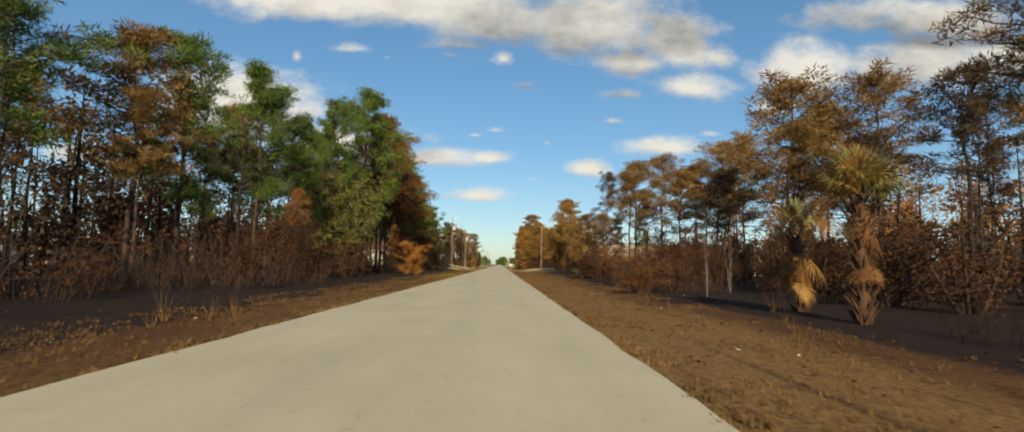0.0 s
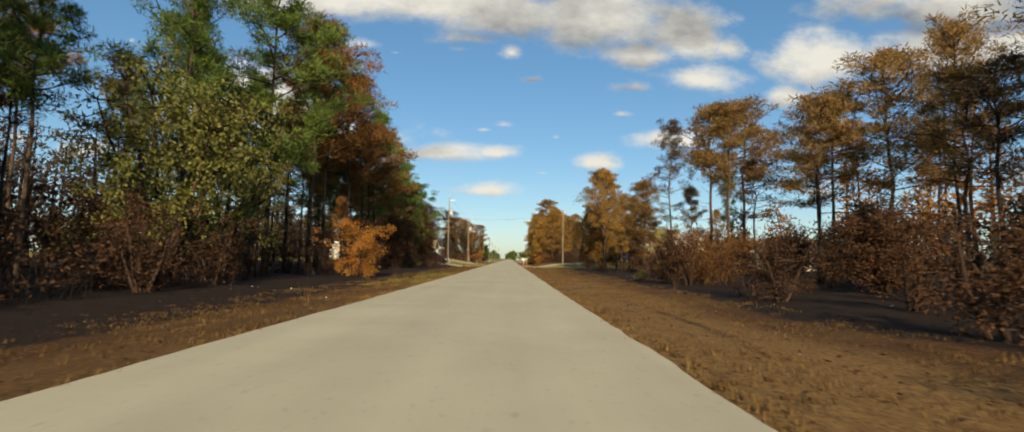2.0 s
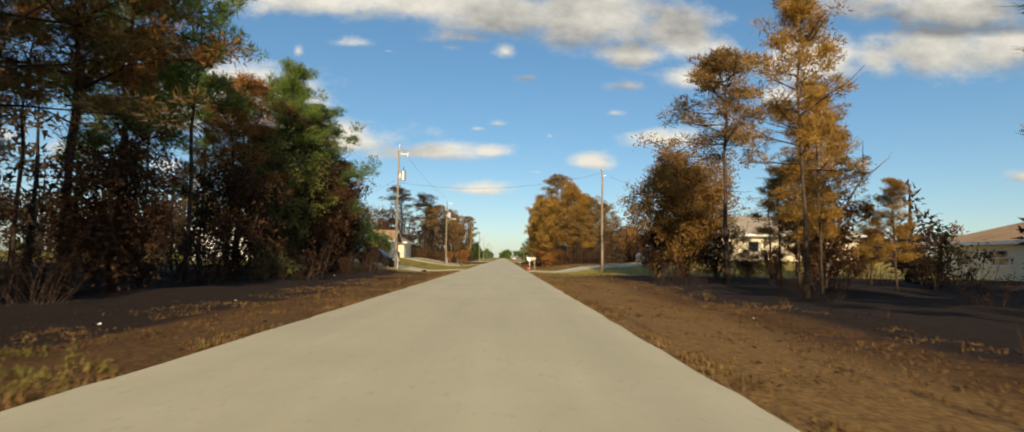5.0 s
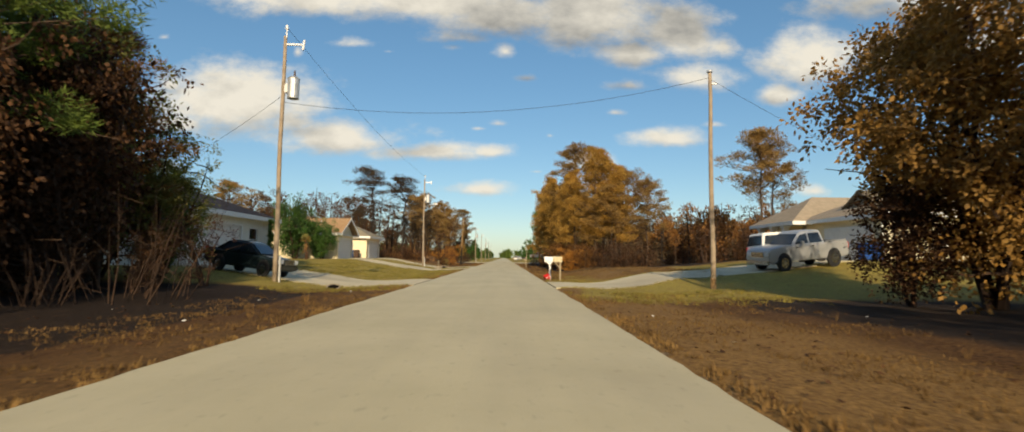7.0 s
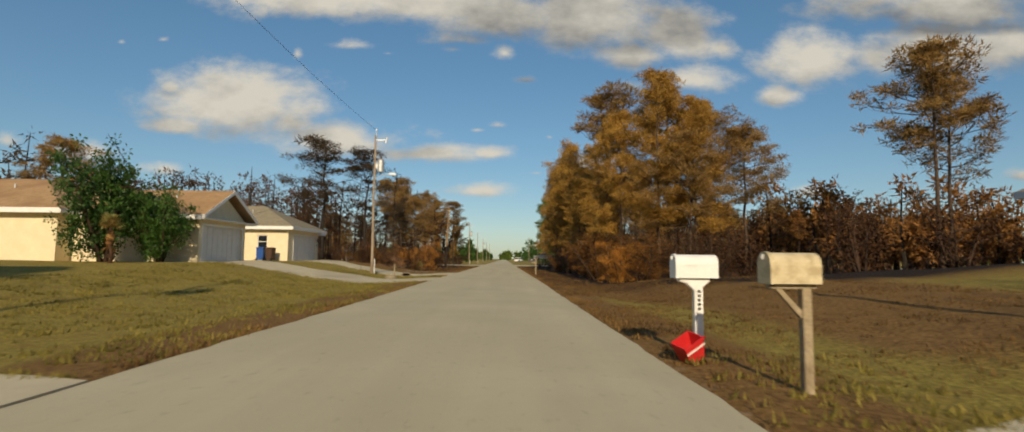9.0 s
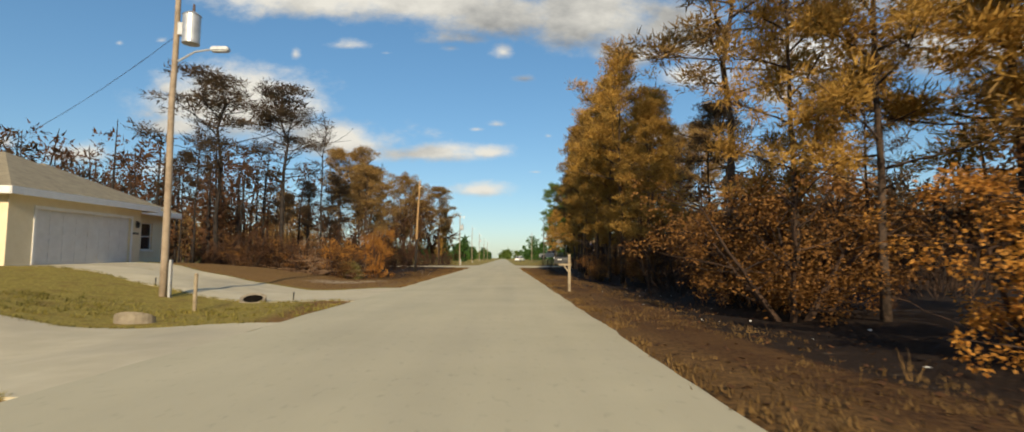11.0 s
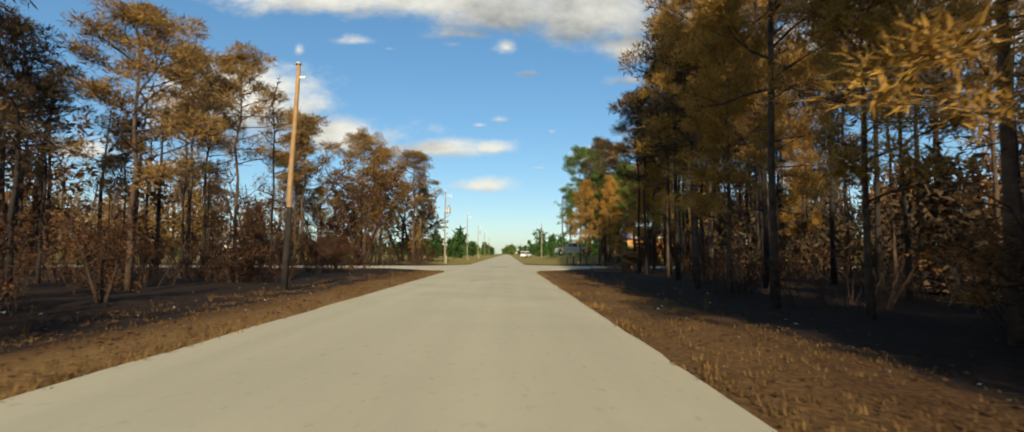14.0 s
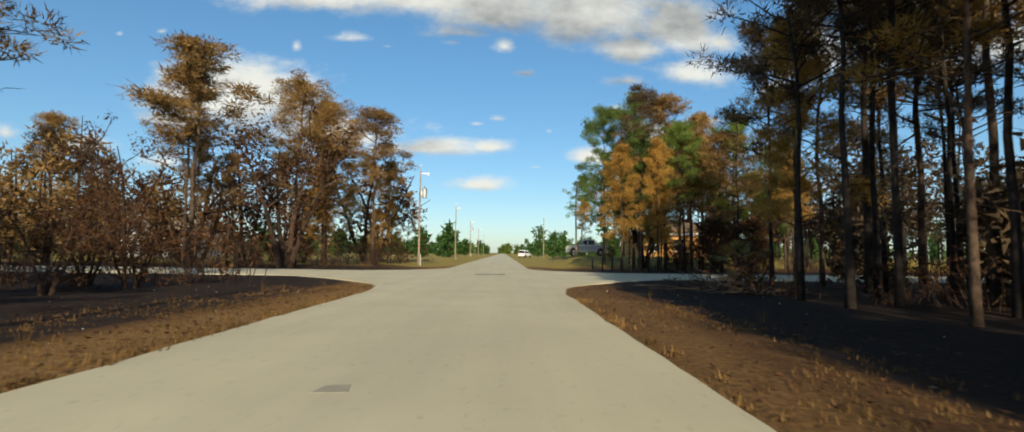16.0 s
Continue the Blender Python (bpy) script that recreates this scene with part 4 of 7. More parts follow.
# marked trees: kind, x, y, height, width
for row in (
        ("green", -14.6, 54.0, 20.5, 1.10, 0), ("brown", -20.2, 26.5, 14.9, 1.38, 2), ("green", -20.8, 32.0, 17.1, 1.10, 0), ("green", -15.5, 47.0, 17.5, 0.90, 1), ("olive", -13.6, 43.0, 9.0, 1.00), ("olive", -15.2, 50.5, 10.5, 0.80),
        ("orange", -9.8, 56.0, 3.5, 1.20, 0), ("dry", -11.9, 43.7, 3.0, 1.00, 0), ("dry", -12.4, 29.0, 4.4, 1.00, 1), ("rust", -15.6, 95.0, 10.0, 1.00, 1), ("bushy", -16.0, 96.8, 6.0, 0.90, 1), ("green", -14.0, 84.0, 16.6, 0.80, 1), ("olive", -13.4, 107.0, 6.0, 0.90), ("bushy", -15.6, 103.0, 6.5, 1.00, 1), ("green", -16.8, 101.0, 15.2, 1.10, 0), ("green", -18.5, 105.5, 12.8, 1.10, 0), ("dark", -15.2, 99.5, 12.5, 1.38, 0), ("dark", -14.4, 97.6, 11.5, 1.38, 1), ("bushy", -14.6, 100.8, 5.1, 1.00, 1), ("rust", -17.8, 98.0, 11.0, 1.32, 0), ("bushy", -17.6, 104.4, 9.0, 0.95, 1), ("dark", -14.8, 105.0, 7.9, 1.49, 0), ("dark", -17.0, 107.0, 8.8, 1.38, 1), ("olive", -14.0, 93.0, 8.5, 1.00),
        ("palmetto", -12.4, 89.0, 1.7, 1.00), ("bushy", -13.4, 86.5, 5.6, 1.00, 1), ("bushy", -12.8, 78.0, 5.0, 1.00, 1), ("bushy", -13.2, 69.0, 4.8, 1.00, 1), ("bushy", -14.2, 33.0, 4.6, 1.10, 1), ("green", -13.6, 98.6, 12.5, 1.20, 0), ("rust", -13.6, 104.2, 9.5, 1.20, 0), ("rust", -17.2, 95.0, 13.5, 1.30, 0), ("palm", -13.6, 106.3, 4.2, 1.00, 0), ("bushy", -16.0, 107.4, 7.8, 0.80, 1), ("bushy", -13.4, 102.0, 8.0, 0.78, 1), ("bushy", -12.7, 97.4, 6.8, 0.80, 1), ("olive", -14.9, 105.2, 9.8, 0.90), ("bushy", -14.6, 103.2, 7.1, 0.80, 1), ("green", -16.2, 104.2, 13.6, 0.85, 1), ("oak", -14.6, 109.2, 3.6, 0.90), ("bushy", -19.6, 108.0, 8.0, 0.90, 1), ("rust", -14.6, 61.0, 20.0, 1.26, 0), ("rust", -14.4, 69.0, 18.6, 1.32, 0), ("brown", -14.8, 75.5, 15.5, 1.26, 2), ("rust", -15.2, 65.5, 19.5, 1.26, 0), ("rust", -15.2, 79.0, 16.5, 1.32, 0), ("green", -15.2, 81.5, 18.5, 0.90, 0), ("rust", -15.0, 89.5, 10.5, 1.21, 0), ("green", -15.2, 97.5, 15.4, 0.85, 0), ("green", -16.5, 33.5, 15.4, 1.10, 0), ("green", -17.2, 37.0, 14.8, 1.10, 1)):
    plant(*row)
for row in (
        ("palm", 8.7, 9.7, 4.4, 0.85, 0), ("palm", 9.5, 13.5, 3.5, 0.85, 1), ("brown", 29.8, 46.0, 17.0, 1.38, 0), ("brown", 31.0, 47.0, 18.4, 1.15, 2), ("brown", 22.0, 37.0, 17.1, 1.61, 2), ("brown", 19.4, 31.0, 11.5, 1.30, 0), ("brown", 24.6, 31.0, 15.5, 1.30, 2), ("dark", 21.6, 27.0, 10.0, 1.30, 0), ("bushy", 17.0, 26.0, 3.0, 1.20, 1), ("bushy", 20.4, 29.6, 3.4, 1.20, 1), ("bushy", 33.0, 89.5, 4.6, 1.20, 1), ("bushy", 36.4, 91.0, 4.4, 1.20, 1), ("bushy", 39.6, 90.0, 4.6, 1.20, 1), ("bushy", 43.0, 91.2, 4.4, 1.20, 1), ("brown", 21.5, 47.0, 11.5, 1.49, 0), ("dark", 18.5, 42.0, 9.9, 1.49, 0), ("bushy", 15.8, 44.5, 3.7, 1.20, 1), ("bushy", 19.0, 50.0, 4.1, 1.20, 1), ("dark", 23.0, 22.0, 10.4, 1.00), ("dark", 26.2, 26.2, 14.2, 1.49, 0), ("grey", 15.0, 72.0, 15.5, 1.00), ("brown", 24.5, 78.0, 19.5, 1.26, 0),
        ("brown", 19.5, 74.0, 17.5, 1.38, 1), ("dark", 29.0, 72.0, 14.2, 1.38, 0), ("gold", 10.2, 79.0, 11.5, 1.00, 1), ("gold", 12.5, 82.0, 9.0, 1.00, 0), ("bushy", 13.3, 100.8, 10.4, 0.98, 0), ("bushy", 11.4, 101.4, 3.6, 1.10, 1), ("bushy", 15.6, 100.6, 4.4, 1.10, 1), ("brown", 13.8, 86.0, 6.4, 1.50, 2), ("gold", 15.2, 90.4, 7.0, 1.40, 0), ("brown", 16.2, 88.0, 9.0, 1.30, 2), ("brown", 11.7, 89.3, 13.4, 1.50, 1), ("green", 18.0, 66.0, 9.1, 0.60, 1),
        ("copper", 7.2, 23.5, 2.5, 1.10), ("dry", 8.4, 31.0, 2.6, 1.20, 0), ("dry", 9.0, 24.5, 2.4, 1.10, 0), ("dry", 8.8, 39.5, 2.6, 1.20, 0), ("bushy", 15.5, 87.0, 5.1, 0.90, 1), ("gold", 17.0, 84.0, 5.3, 1.20, 0), ("brown", 11.5, 68.0, 8.7, 1.38, 2), ("gold", 20.0, 90.0, 4.8, 1.20, 0), ("dry", 10.6, 36.0, 2.8, 1.20, 1), ("brown", 25.8, 58.0, 17.0, 1.38, 2), ("brown", 20.3, 57.0, 13.2, 1.49, 2), ("brown", 14.9, 58.5, 13.0, 1.38, 0), ("brown", 23.4, 60.5, 14.5, 1.38, 1), ("dark", 17.4, 60.0, 9.1, 1.38, 0), ("bushy", 17.5, 56.0, 3.1, 1.20, 1), ("bushy", 22.5, 55.0, 3.4, 1.20, 1), ("copper", 13.4, 56.0, 2.8, 1.20, 0), ("bushy", 19.2, 103.2, 2.4, 1.20, 1), ("bushy", 22.4, 105.2, 2.3, 1.20, 1), ("dry", 20.8, 102.4, 3.6, 1.30, 1), ("bushy", 26.0, 104.6, 2.6, 1.30, 1), ("dry", 24.2, 102.6, 3.4, 1.30, 1), ("dark", 24.6, 106.0, 6.6, 1.15, 1), ("bushy", 29.5, 105.8, 2.6, 1.30, 1), ("snag", 21.4, 104.0, 9.0, 1.00, 1), ("dry", 9.0, 52.0, 3.0, 1.00), ("palm", 9.4, 54.6, 3.1, 0.80, 1), ("copper", 10.4, 52.6, 3.4, 1.10), ("copper", 12.6, 56.0, 3.6, 1.10), ("dry", 9.6, 50.8, 3.4, 1.20, 1), ("copper", 12.2, 64.0, 3.0, 1.10), ("palmetto", 8.8, 58.0, 0.75, 1.00), ("bare", 17.2, 90.5, 10.0, 1.00), ("bare", 12.6, 26.0, 3.6, 0.28), ("bare", 9.6, 21.5, 3.0, 0.28)):
    plant(*row)
for row in (
        ("gold", 9.6, 144.0, 14.2, 1.15, 0), ("gold", 10.9, 146.2, 13.6, 1.15, 0), ("gold", 11.6, 143.0, 12.0, 1.10, 0), ("gold", 7.2, 148.2, 11.6, 0.95, 0), ("gold", 7.6, 145.8, 11.8, 1.00, 0), ("brown", 13.2, 145.0, 11.8, 1.40, 2), ("brown", 15.4, 144.8, 10.6, 1.45, 2), ("brown", 11.0, 142.4, 9.6, 1.50, 2),
        ("orange", 6.6, 141.6, 2.4, 1.20, 0), ("copper", 8.2, 141.0, 2.8, 1.30), ("dry", 9.8, 140.6, 2.8, 1.30, 0), ("dry", 11.8, 141.0, 3.0, 1.30, 0), ("dry", 14.0, 141.6, 3.0, 1.30, 0), ("gold", 7.3, 176.5, 10.5, 1.00, 0), ("gold", 7.0, 182.5, 10.2, 1.10, 0), ("dark", 8.2, 189.0, 11.9, 1.15, 0), ("gold", 6.9, 160.5, 9.5, 1.20, 0), ("brown", 9.0, 156.0, 17.0, 1.49, 0), ("dark", 8.4, 192.0, 13.4, 1.15, 0), ("gold", 7.2, 186.0, 14.6, 1.00, 1), ("gold", 6.9, 179.5, 14.6, 1.00, 1), ("dark", 8.4, 198.0, 12.0, 1.15, 1), ("brown", 7.4, 173.5, 14.0, 1.00, 0), ("gold", 6.7, 165.2, 14.2, 1.10, 1), ("gold", 6.3, 170.5, 9.1, 1.35, 0), ("gold", 8.8, 195.0, 13.3, 0.90, 1), ("dark", 8.6, 200.5, 12.6, 1.03, 0), ("palm", 9.0, 205.4, 1.7, 1.20, 1), ("dry", 9.9, 206.2, 2.2, 1.00, 0), ("brown", 28.2, 145.0, 16.8, 1.30, 1), ("brown", 30.0, 146.2, 15.6, 1.30, 0),
        ("gold", 7.8, 162.9, 10.9, 1.10, 0), ("gold", 6.5, 167.6, 11.2, 0.95, 0), ("gold", 7.1, 171.8, 14.2, 1.00, 1), ("copper", 6.4, 147.0, 3.2, 1.30), ("copper", 7.8, 148.6, 3.6, 1.10), ("copper", 8.8, 150.5, 3.6, 1.10), ("copper", 6.9, 150.2, 3.0, 1.00), ("dry", 7.4, 152.0, 4.0, 1.10, 0), ("dry", 7.9, 162.0, 3.8, 1.10, 0), ("copper", 8.0, 173.0, 2.4, 1.20), ("copper", 7.2, 161.4, 2.6, 1.10), ("copper", 7.8, 164.0, 2.8, 1.10), ("copper", 9.0, 159.0, 2.8, 1.10), ("copper", 5.9, 168.2, 1.8, 1.10)):
    plant(*row)
for row in (
        ("dark", -22.9, 178.6, 17.6, 1.72, 0), ("dark", -24.8, 177.0, 10.2, 1.15, 1), ("dark", -17.5, 178.2, 15.8, 1.72, 0), ("dark", -13.8, 181.0, 8.7, 1.38, 0), ("brown", -12.2, 183.5, 10.2, 1.38, 2), ("orange", -8.4, 171.4, 3.3, 0.75, 0), ("copper", -9.6, 168.4, 2.0, 0.80), ("copper", -12.6, 170.2, 2.2, 1.20), ("dry", -14.4, 170.8, 2.4, 1.30, 0), ("copper", -16.2, 172.0, 2.6, 1.20), ("orange", -10.6, 170.4, 2.4, 1.00, 1), ("dry", -10.8, 172.5, 3.2, 1.00, 0), ("brown", -19.5, 199.0, 15.0, 1.15, 1), ("brown", -17.4, 200.5, 15.5, 1.15, 0),
        ("brown", -21.5, 222.5, 17.0, 1.55, 0), ("brown", -22.8, 224.0, 15.0, 1.15, 1), ("brown", -17.6, 231.0, 17.0, 1.26, 2), ("brown", -15.6, 232.5, 15.5, 1.26, 2), ("gold", -15.0, 229.0, 6.9, 1.00), ("brown", -11.9, 234.6, 15.2, 1.49, 0), ("gold", -12.0, 237.0, 5.7, 1.00), ("dry", -11.5, 199.0, 3.0, 1.10, 1), ("dry", -13.5, 203.0, 3.2, 1.10, 1),
        ("dark", -37.5, 229.0, 11.9, 0.90), ("dark", -35.5, 231.0, 11.2, 0.90), ("brown", -40.0, 233.0, 14.0, 1.00), ("brown", -34.0, 152.0, 9.9, 1.61, 2), ("brown", -38.0, 137.0, 11.6, 1.38, 2), ("brown", -41.0, 133.0, 11.5, 1.15, 0), ("green", -35.0, 143.0, 9.8, 0.90, 0), ("oak", -20.2, 138.0, 5.6, 0.80), ("oak", -18.0, 139.0, 3.6, 0.95), ("palm", -18.4, 136.0, 2.4, 0.80, 0), ("palmetto", -9.4, 168.9, 1.2, 0.90)):
    plant(*row)

TAKEN = [(o.location.x, o.location.y) for o in scene.objects if o.type == "EMPTY"]


def clear(x, y, gap):
    if -12.4 < x < -8 and 41 < y < 57:    # open ash before the orange shrub
        return False
    if any((x - a) ** 2 + (y - b) ** 2 < gap * gap for a, b in TAKEN):
        return False
    TAKEN.append((x, y))
    return True


GROWTH = {"dark": 0.82, "gold": 0.72, "green": 1.12}


def grove(x0, x1, y0, y1, count, kinds, h0, h1, gap=2.0, wide=1.0):
    """Trees scattered over a stretch of woodland."""
    names = [k for k, w in kinds for _ in range(w)]
    for _ in range(count):
        x, y = rnd.uniform(x0, x1), rnd.uniform(y0, y1)
        if clear(x, y, gap):
            kind = rnd.choice(names)
            plant(kind, x, y, rnd.uniform(h0, h1) * GROWTH.get(kind, 1.0), wide * rnd.uniform(0.8, 1.15))


# woods on the left before the houses
grove(-22, -15.5, -26, 38, 28, (("dark", 2), ("brown", 4), ("rust", 2), ("snag", 2), ("green", 1)), 9.5, 14)
grove(-22, -15.8, 38, 100, 32, (("dark", 3), ("rust", 4), ("brown", 2), ("green", 2), ("snag", 1)), 11.5, 15.5)
grove(-30, -22, -20, 98, 34, (("dark", 5), ("rust", 2), ("green", 2), ("brown", 2), ("snag", 3)), 12, 18, 3)
grove(-15.8, -12.8, -3, 100, 12, (("dark", 2), ("rust", 3), ("snag", 2)), 5.0, 8, 1.6)
# unseen trees behind the camera's start, added to shade the left wood edge
grove(-17, -10.4, -48, -8, 34, (("green", 3), ("rust", 2), ("gold", 2)), 12, 15, 1.9, 1.25)
# open burnt wood on the right before the drive
grove(17, 36, -25, 60, 24, (("dark", 4), ("brown", 5), ("snag", 3)), 11, 17, 3.5)
grove(11, 24, 40, 88, 14, (("brown", 3), ("gold", 3), ("dark", 2)), 7, 11, 3)
# woods on the right after the drive
grove(9.8, 15, 151, 182, 11, (("dark", 4), ("snag", 7), ("brown", 2), ("gold", 1)), 11.5, 15, 1.7)
grove(9.0, 22, 182, 209, 38, (("dark", 2), ("snag", 7), ("brown", 4), ("gold", 2)), 12.5, 17, 1.3)
grove(8.8, 17, 196, 209.3, 19, (("dark", 1), ("snag", 7), ("brown", 3), ("gold", 1)), 13, 18, 0.9)
grove(15, 26, 150, 182, 13, (("dark", 4), ("snag", 3), ("rust", 3)), 6, 9, 2.2)
grove(16, 50, 138, 150, 22, (("rust", 2), ("dry", 5)), 4.5, 7, 2.5)
# left after the houses
grove(-32, -13, 172, 207, 26, (("snag", 6), ("dark", 6), ("brown", 1)), 9, 14, 2.5)
# beyond the side street
grove(-34, -11, 224, 258, 24, (("brown", 5), ("gold", 3), ("dark", 2), ("dry", 2)), 9, 14, 2.5)
for row in (("grey", 10.6, 226.5, 15.5, 1.00, 0), ("gold", 11.8, 225.0, 8.1, 1.10, 0), ("green", 9.6, 236.0, 15.9, 1.00, 0), ("olive", 12.6, 233.0, 10.0, 1.00), ("brown", 14.2, 225.4, 11.2, 1.38, 2), ("brown", 16.8, 226.2, 11.6, 1.49, 2), ("bushy", 15.4, 224.4, 4.1, 1.10, 1), ("bushy", 18.6, 225.4, 4.4, 1.10, 1), ("brown", 13.0, 228.0, 15.0, 1.26, 1), ("brown", 15.2, 230.0, 12.5, 1.26, 0), ("snag", 12.0, 231.5, 12.0, 1.20, 0), ("green", 17.0, 231.5, 11.8, 0.90, 1), ("dry", 14.5, 229.0, 3.4, 1.20, 1), ("dry", 17.5, 229.5, 3.6, 1.20, 1)):
    plant(*row)
grove(8.5, 24, 222.5, 233, 16, (("gold", 4), ("brown", 3), ("green", 2), ("snag", 2)), 10, 15, 2.2)
grove(9, 30, 224, 270, 24, (("gold", 4), ("brown", 3), ("green", 3), ("snag", 1)), 9, 15, 3)
# brush under the trees
UNDER = (("brush", 6), ("dry", 3))
grove(-14.5, -10.4, -20, 106, 70, UNDER, 1.4, 3.4, 0.9)
grove(-20, -14, -6, 106, 46, UNDER, 1.8, 4.0, 1.2)
grove(8.4, 14, -5, 96, 44, (("brush", 6), ("dry", 2)), 0.9, 2.4, 1.2)
grove(14, 26, 4, 100, 34, UNDER, 1.4, 3.2, 1.6)
grove(13.5, 25, 12, 52, 26, (("dry", 1),), 3.0, 4.8, 1.6)
grove(6.9, 11, 140, 178, 34, (("brush", 5), ("dry", 3)), 1.2, 3.4, 1.0)
grove(7.2, 16, 178, 208, 50, (("brush", 1),), 1.0, 2.6, 1.0)
grove(11, 20, 140, 186, 34, UNDER, 1.5, 3.6, 1.3)
grove(-22, -9.8, 168, 207, 66, (("brush", 5), ("dry", 4)), 1.2, 3.4, 1.1)
grove(-30, -10.5, 223, 245, 34, UNDER, 1.4, 3.4, 1.4)
grove(11, 30, 224, 245, 24, UNDER, 1.4, 3.0, 1.4)

def far_wood(name, spots, h0, h1, trunk_mat, leaf_mat, label, seed, tufts=26, per=9, size=0.8, low=0.3):
    """Woods past the nearest trees: joined trunks and crowns."""
    rng = random.Random(seed)
    tr, cents = [], []
    for x, y in spots:
        h, z = rng.uniform(h0, h1), gz(x, y)
        tr.append(tube([(x, y, z - 0.3), (x + rng.gauss(0, 0.2), y, z + h * 0.5), (x + rng.gauss(0, 0.4), y, z + h)], [0.17, 0.12, 0.03], 5))
        for _ in range(tufts):
            f = rng.uniform(low, 1.0)
            w = h * 0.17 * math.sin(math.pi * min(1, (1 - f) / (1 - low) * 0.85 + 0.15)) + 0.2
            a = rng.uniform(0, 6.28)
            cents.append((x + w * math.cos(a) * rng.random() ** 0.5, y + w * math.sin(a) * rng.random() ** 0.5, z + h * f, 0.75))
    root = tagged(new(name), label, "woods", kind="stuff")
    tagged(piece("trunk", join(tr), trunk_mat, root), kind="stuff")
    tagged(piece("crown", blades(cents, per, size, size * 0.22, rng, 0.2), leaf_mat, root), kind="stuff")


def spots(x0, x1, y0, y1, n, seed):
    rng = random.Random(seed)
    return [(rng.uniform(x0, x1), rng.uniform(y0, y1)) for _ in range(n)]


far_wood("burnt_woods", spots(-62, -28, -45, 100, 170, 1), 10, 16, BARK_BURNT, NEEDLE_DARK, "burnt pine woods behind the roadside trees", 1, 26, 14, 0.55, 0.2)
far_wood("burnt_woods", spots(-60, -24, -45, 100, 210, 2), 3.5, 7.0, BARK_BURNT, LEAF_RUST, "dry scrub under the pine woods", 2, 24, 15, 0.42, 0.05)
far_wood("burnt_woods", spots(34, 80, -45, 98, 130, 3), 9, 15, BARK_BURNT, NEEDLE_RUST, "scorched pine woods behind the open verge", 3, 26, 14, 0.6)
far_wood("burnt_woods", spots(24, 80, -20, 98, 240, 4), 3.0, 6.5, BARK_BURNT, NEEDLE_DARK, "burnt scrub under scorched pines", 4, 24, 14, 0.45, 0.05)
far_wood("burnt_woods", spots(26, 80, 152, 208, 120, 5), 5, 9, BARK_BURNT, NEEDLE_RUST, "burnt pine woods beside the side street", 5, 26, 18, 0.5)
far_wood("burnt_woods", spots(24, 85, 140, 208, 130, 6), 3, 6.5, BARK_BURNT, LEAF_RUST, "dry scrub under burnt pines", 6, 24, 18, 0.42, 0.05)
far_wood("burnt_woods", spots(-60, -24, 182, 209, 70, 16), 9, 14, BARK_BURNT, LEAF_RUST, "rust-brown pines along the side street", 16, 26, 14, 0.5, 0.05)
far_wood("burnt_woods", spots(22, 60, 186, 209, 50, 15), 8, 12, BARK_BURNT, NEEDLE_DARK, "dark burnt pines along the side street", 15, 26, 16, 0.5, 0.1)
far_wood("burnt_woods", spots(13, 40, 166, 209, 70, 17), 2.5, 4.5, BARK_BURNT, NEEDLE_DARK, "dark burnt scrub under the pines", 17, 24, 16, 0.42, 0.05)
far_wood("burnt_woods", spots(26, 90, 224, 290, 130, 7), 8, 14, BARK_BURNT, NEEDLE_DARK, "scorched pine woods beyond the side street", 7, 26, 16, 0.55)
far_wood("burnt_woods", spots(-95, -40, 120, 207, 150, 8), 7, 13, BARK_BURNT, NEEDLE_DARK, "rust-brown woods behind the houses", 8, 26, 14, 0.55, 0.1)
far_wood("burnt_woods", spots(-100, -30, 224, 290, 120, 9), 7, 13, BARK_PINE, NEEDLE_BROWN, "scorched pine woods beyond the side street", 9, 26, 16, 0.55, 0.15)
far_wood("green_woods", spots(-160, -13, 300, 700, 200, 10), 4, 9, BARK_PINE, LEAF_GREEN, "green trees far along the road", 10, low=0.05, size=1.4)
far_wood("green_woods", spots(13, 160, 300, 700, 200, 11), 5, 11, BARK_PINE, LEAF_GREEN, "green trees far along the road", 11, low=0.05, size=1.4)
far_wood("green_woods", spots(-900, 900, 800, 1300, 420, 12), 9, 15, BARK_PINE, NEEDLE_GREEN, "distant line of green woods", 12, 22, 7, 5.0, 0.02)
far_wood("burnt_woods", spots(-70, -10, -120, -45, 70, 13), 12, 17, BARK_BURNT, NEEDLE_DARK, "burnt pines behind the road's start", 13)
far_wood("burnt_woods", spots(14, 70, -120, -30, 60, 14), 10, 15, BARK_BURNT, NEEDLE_BROWN, "scorched pines beside the road's start", 14)


# ---- building helpers ----
def part(name, bm, material, parent, label=""):
    me = bpy.data.meshes.new(name)
    bm.to_mesh(me)
    bm.free()
    me.materials.append(material)
    ob = new(name, me)
    ob.parent = parent
    if label:
        ob["label"] = label
    return ob


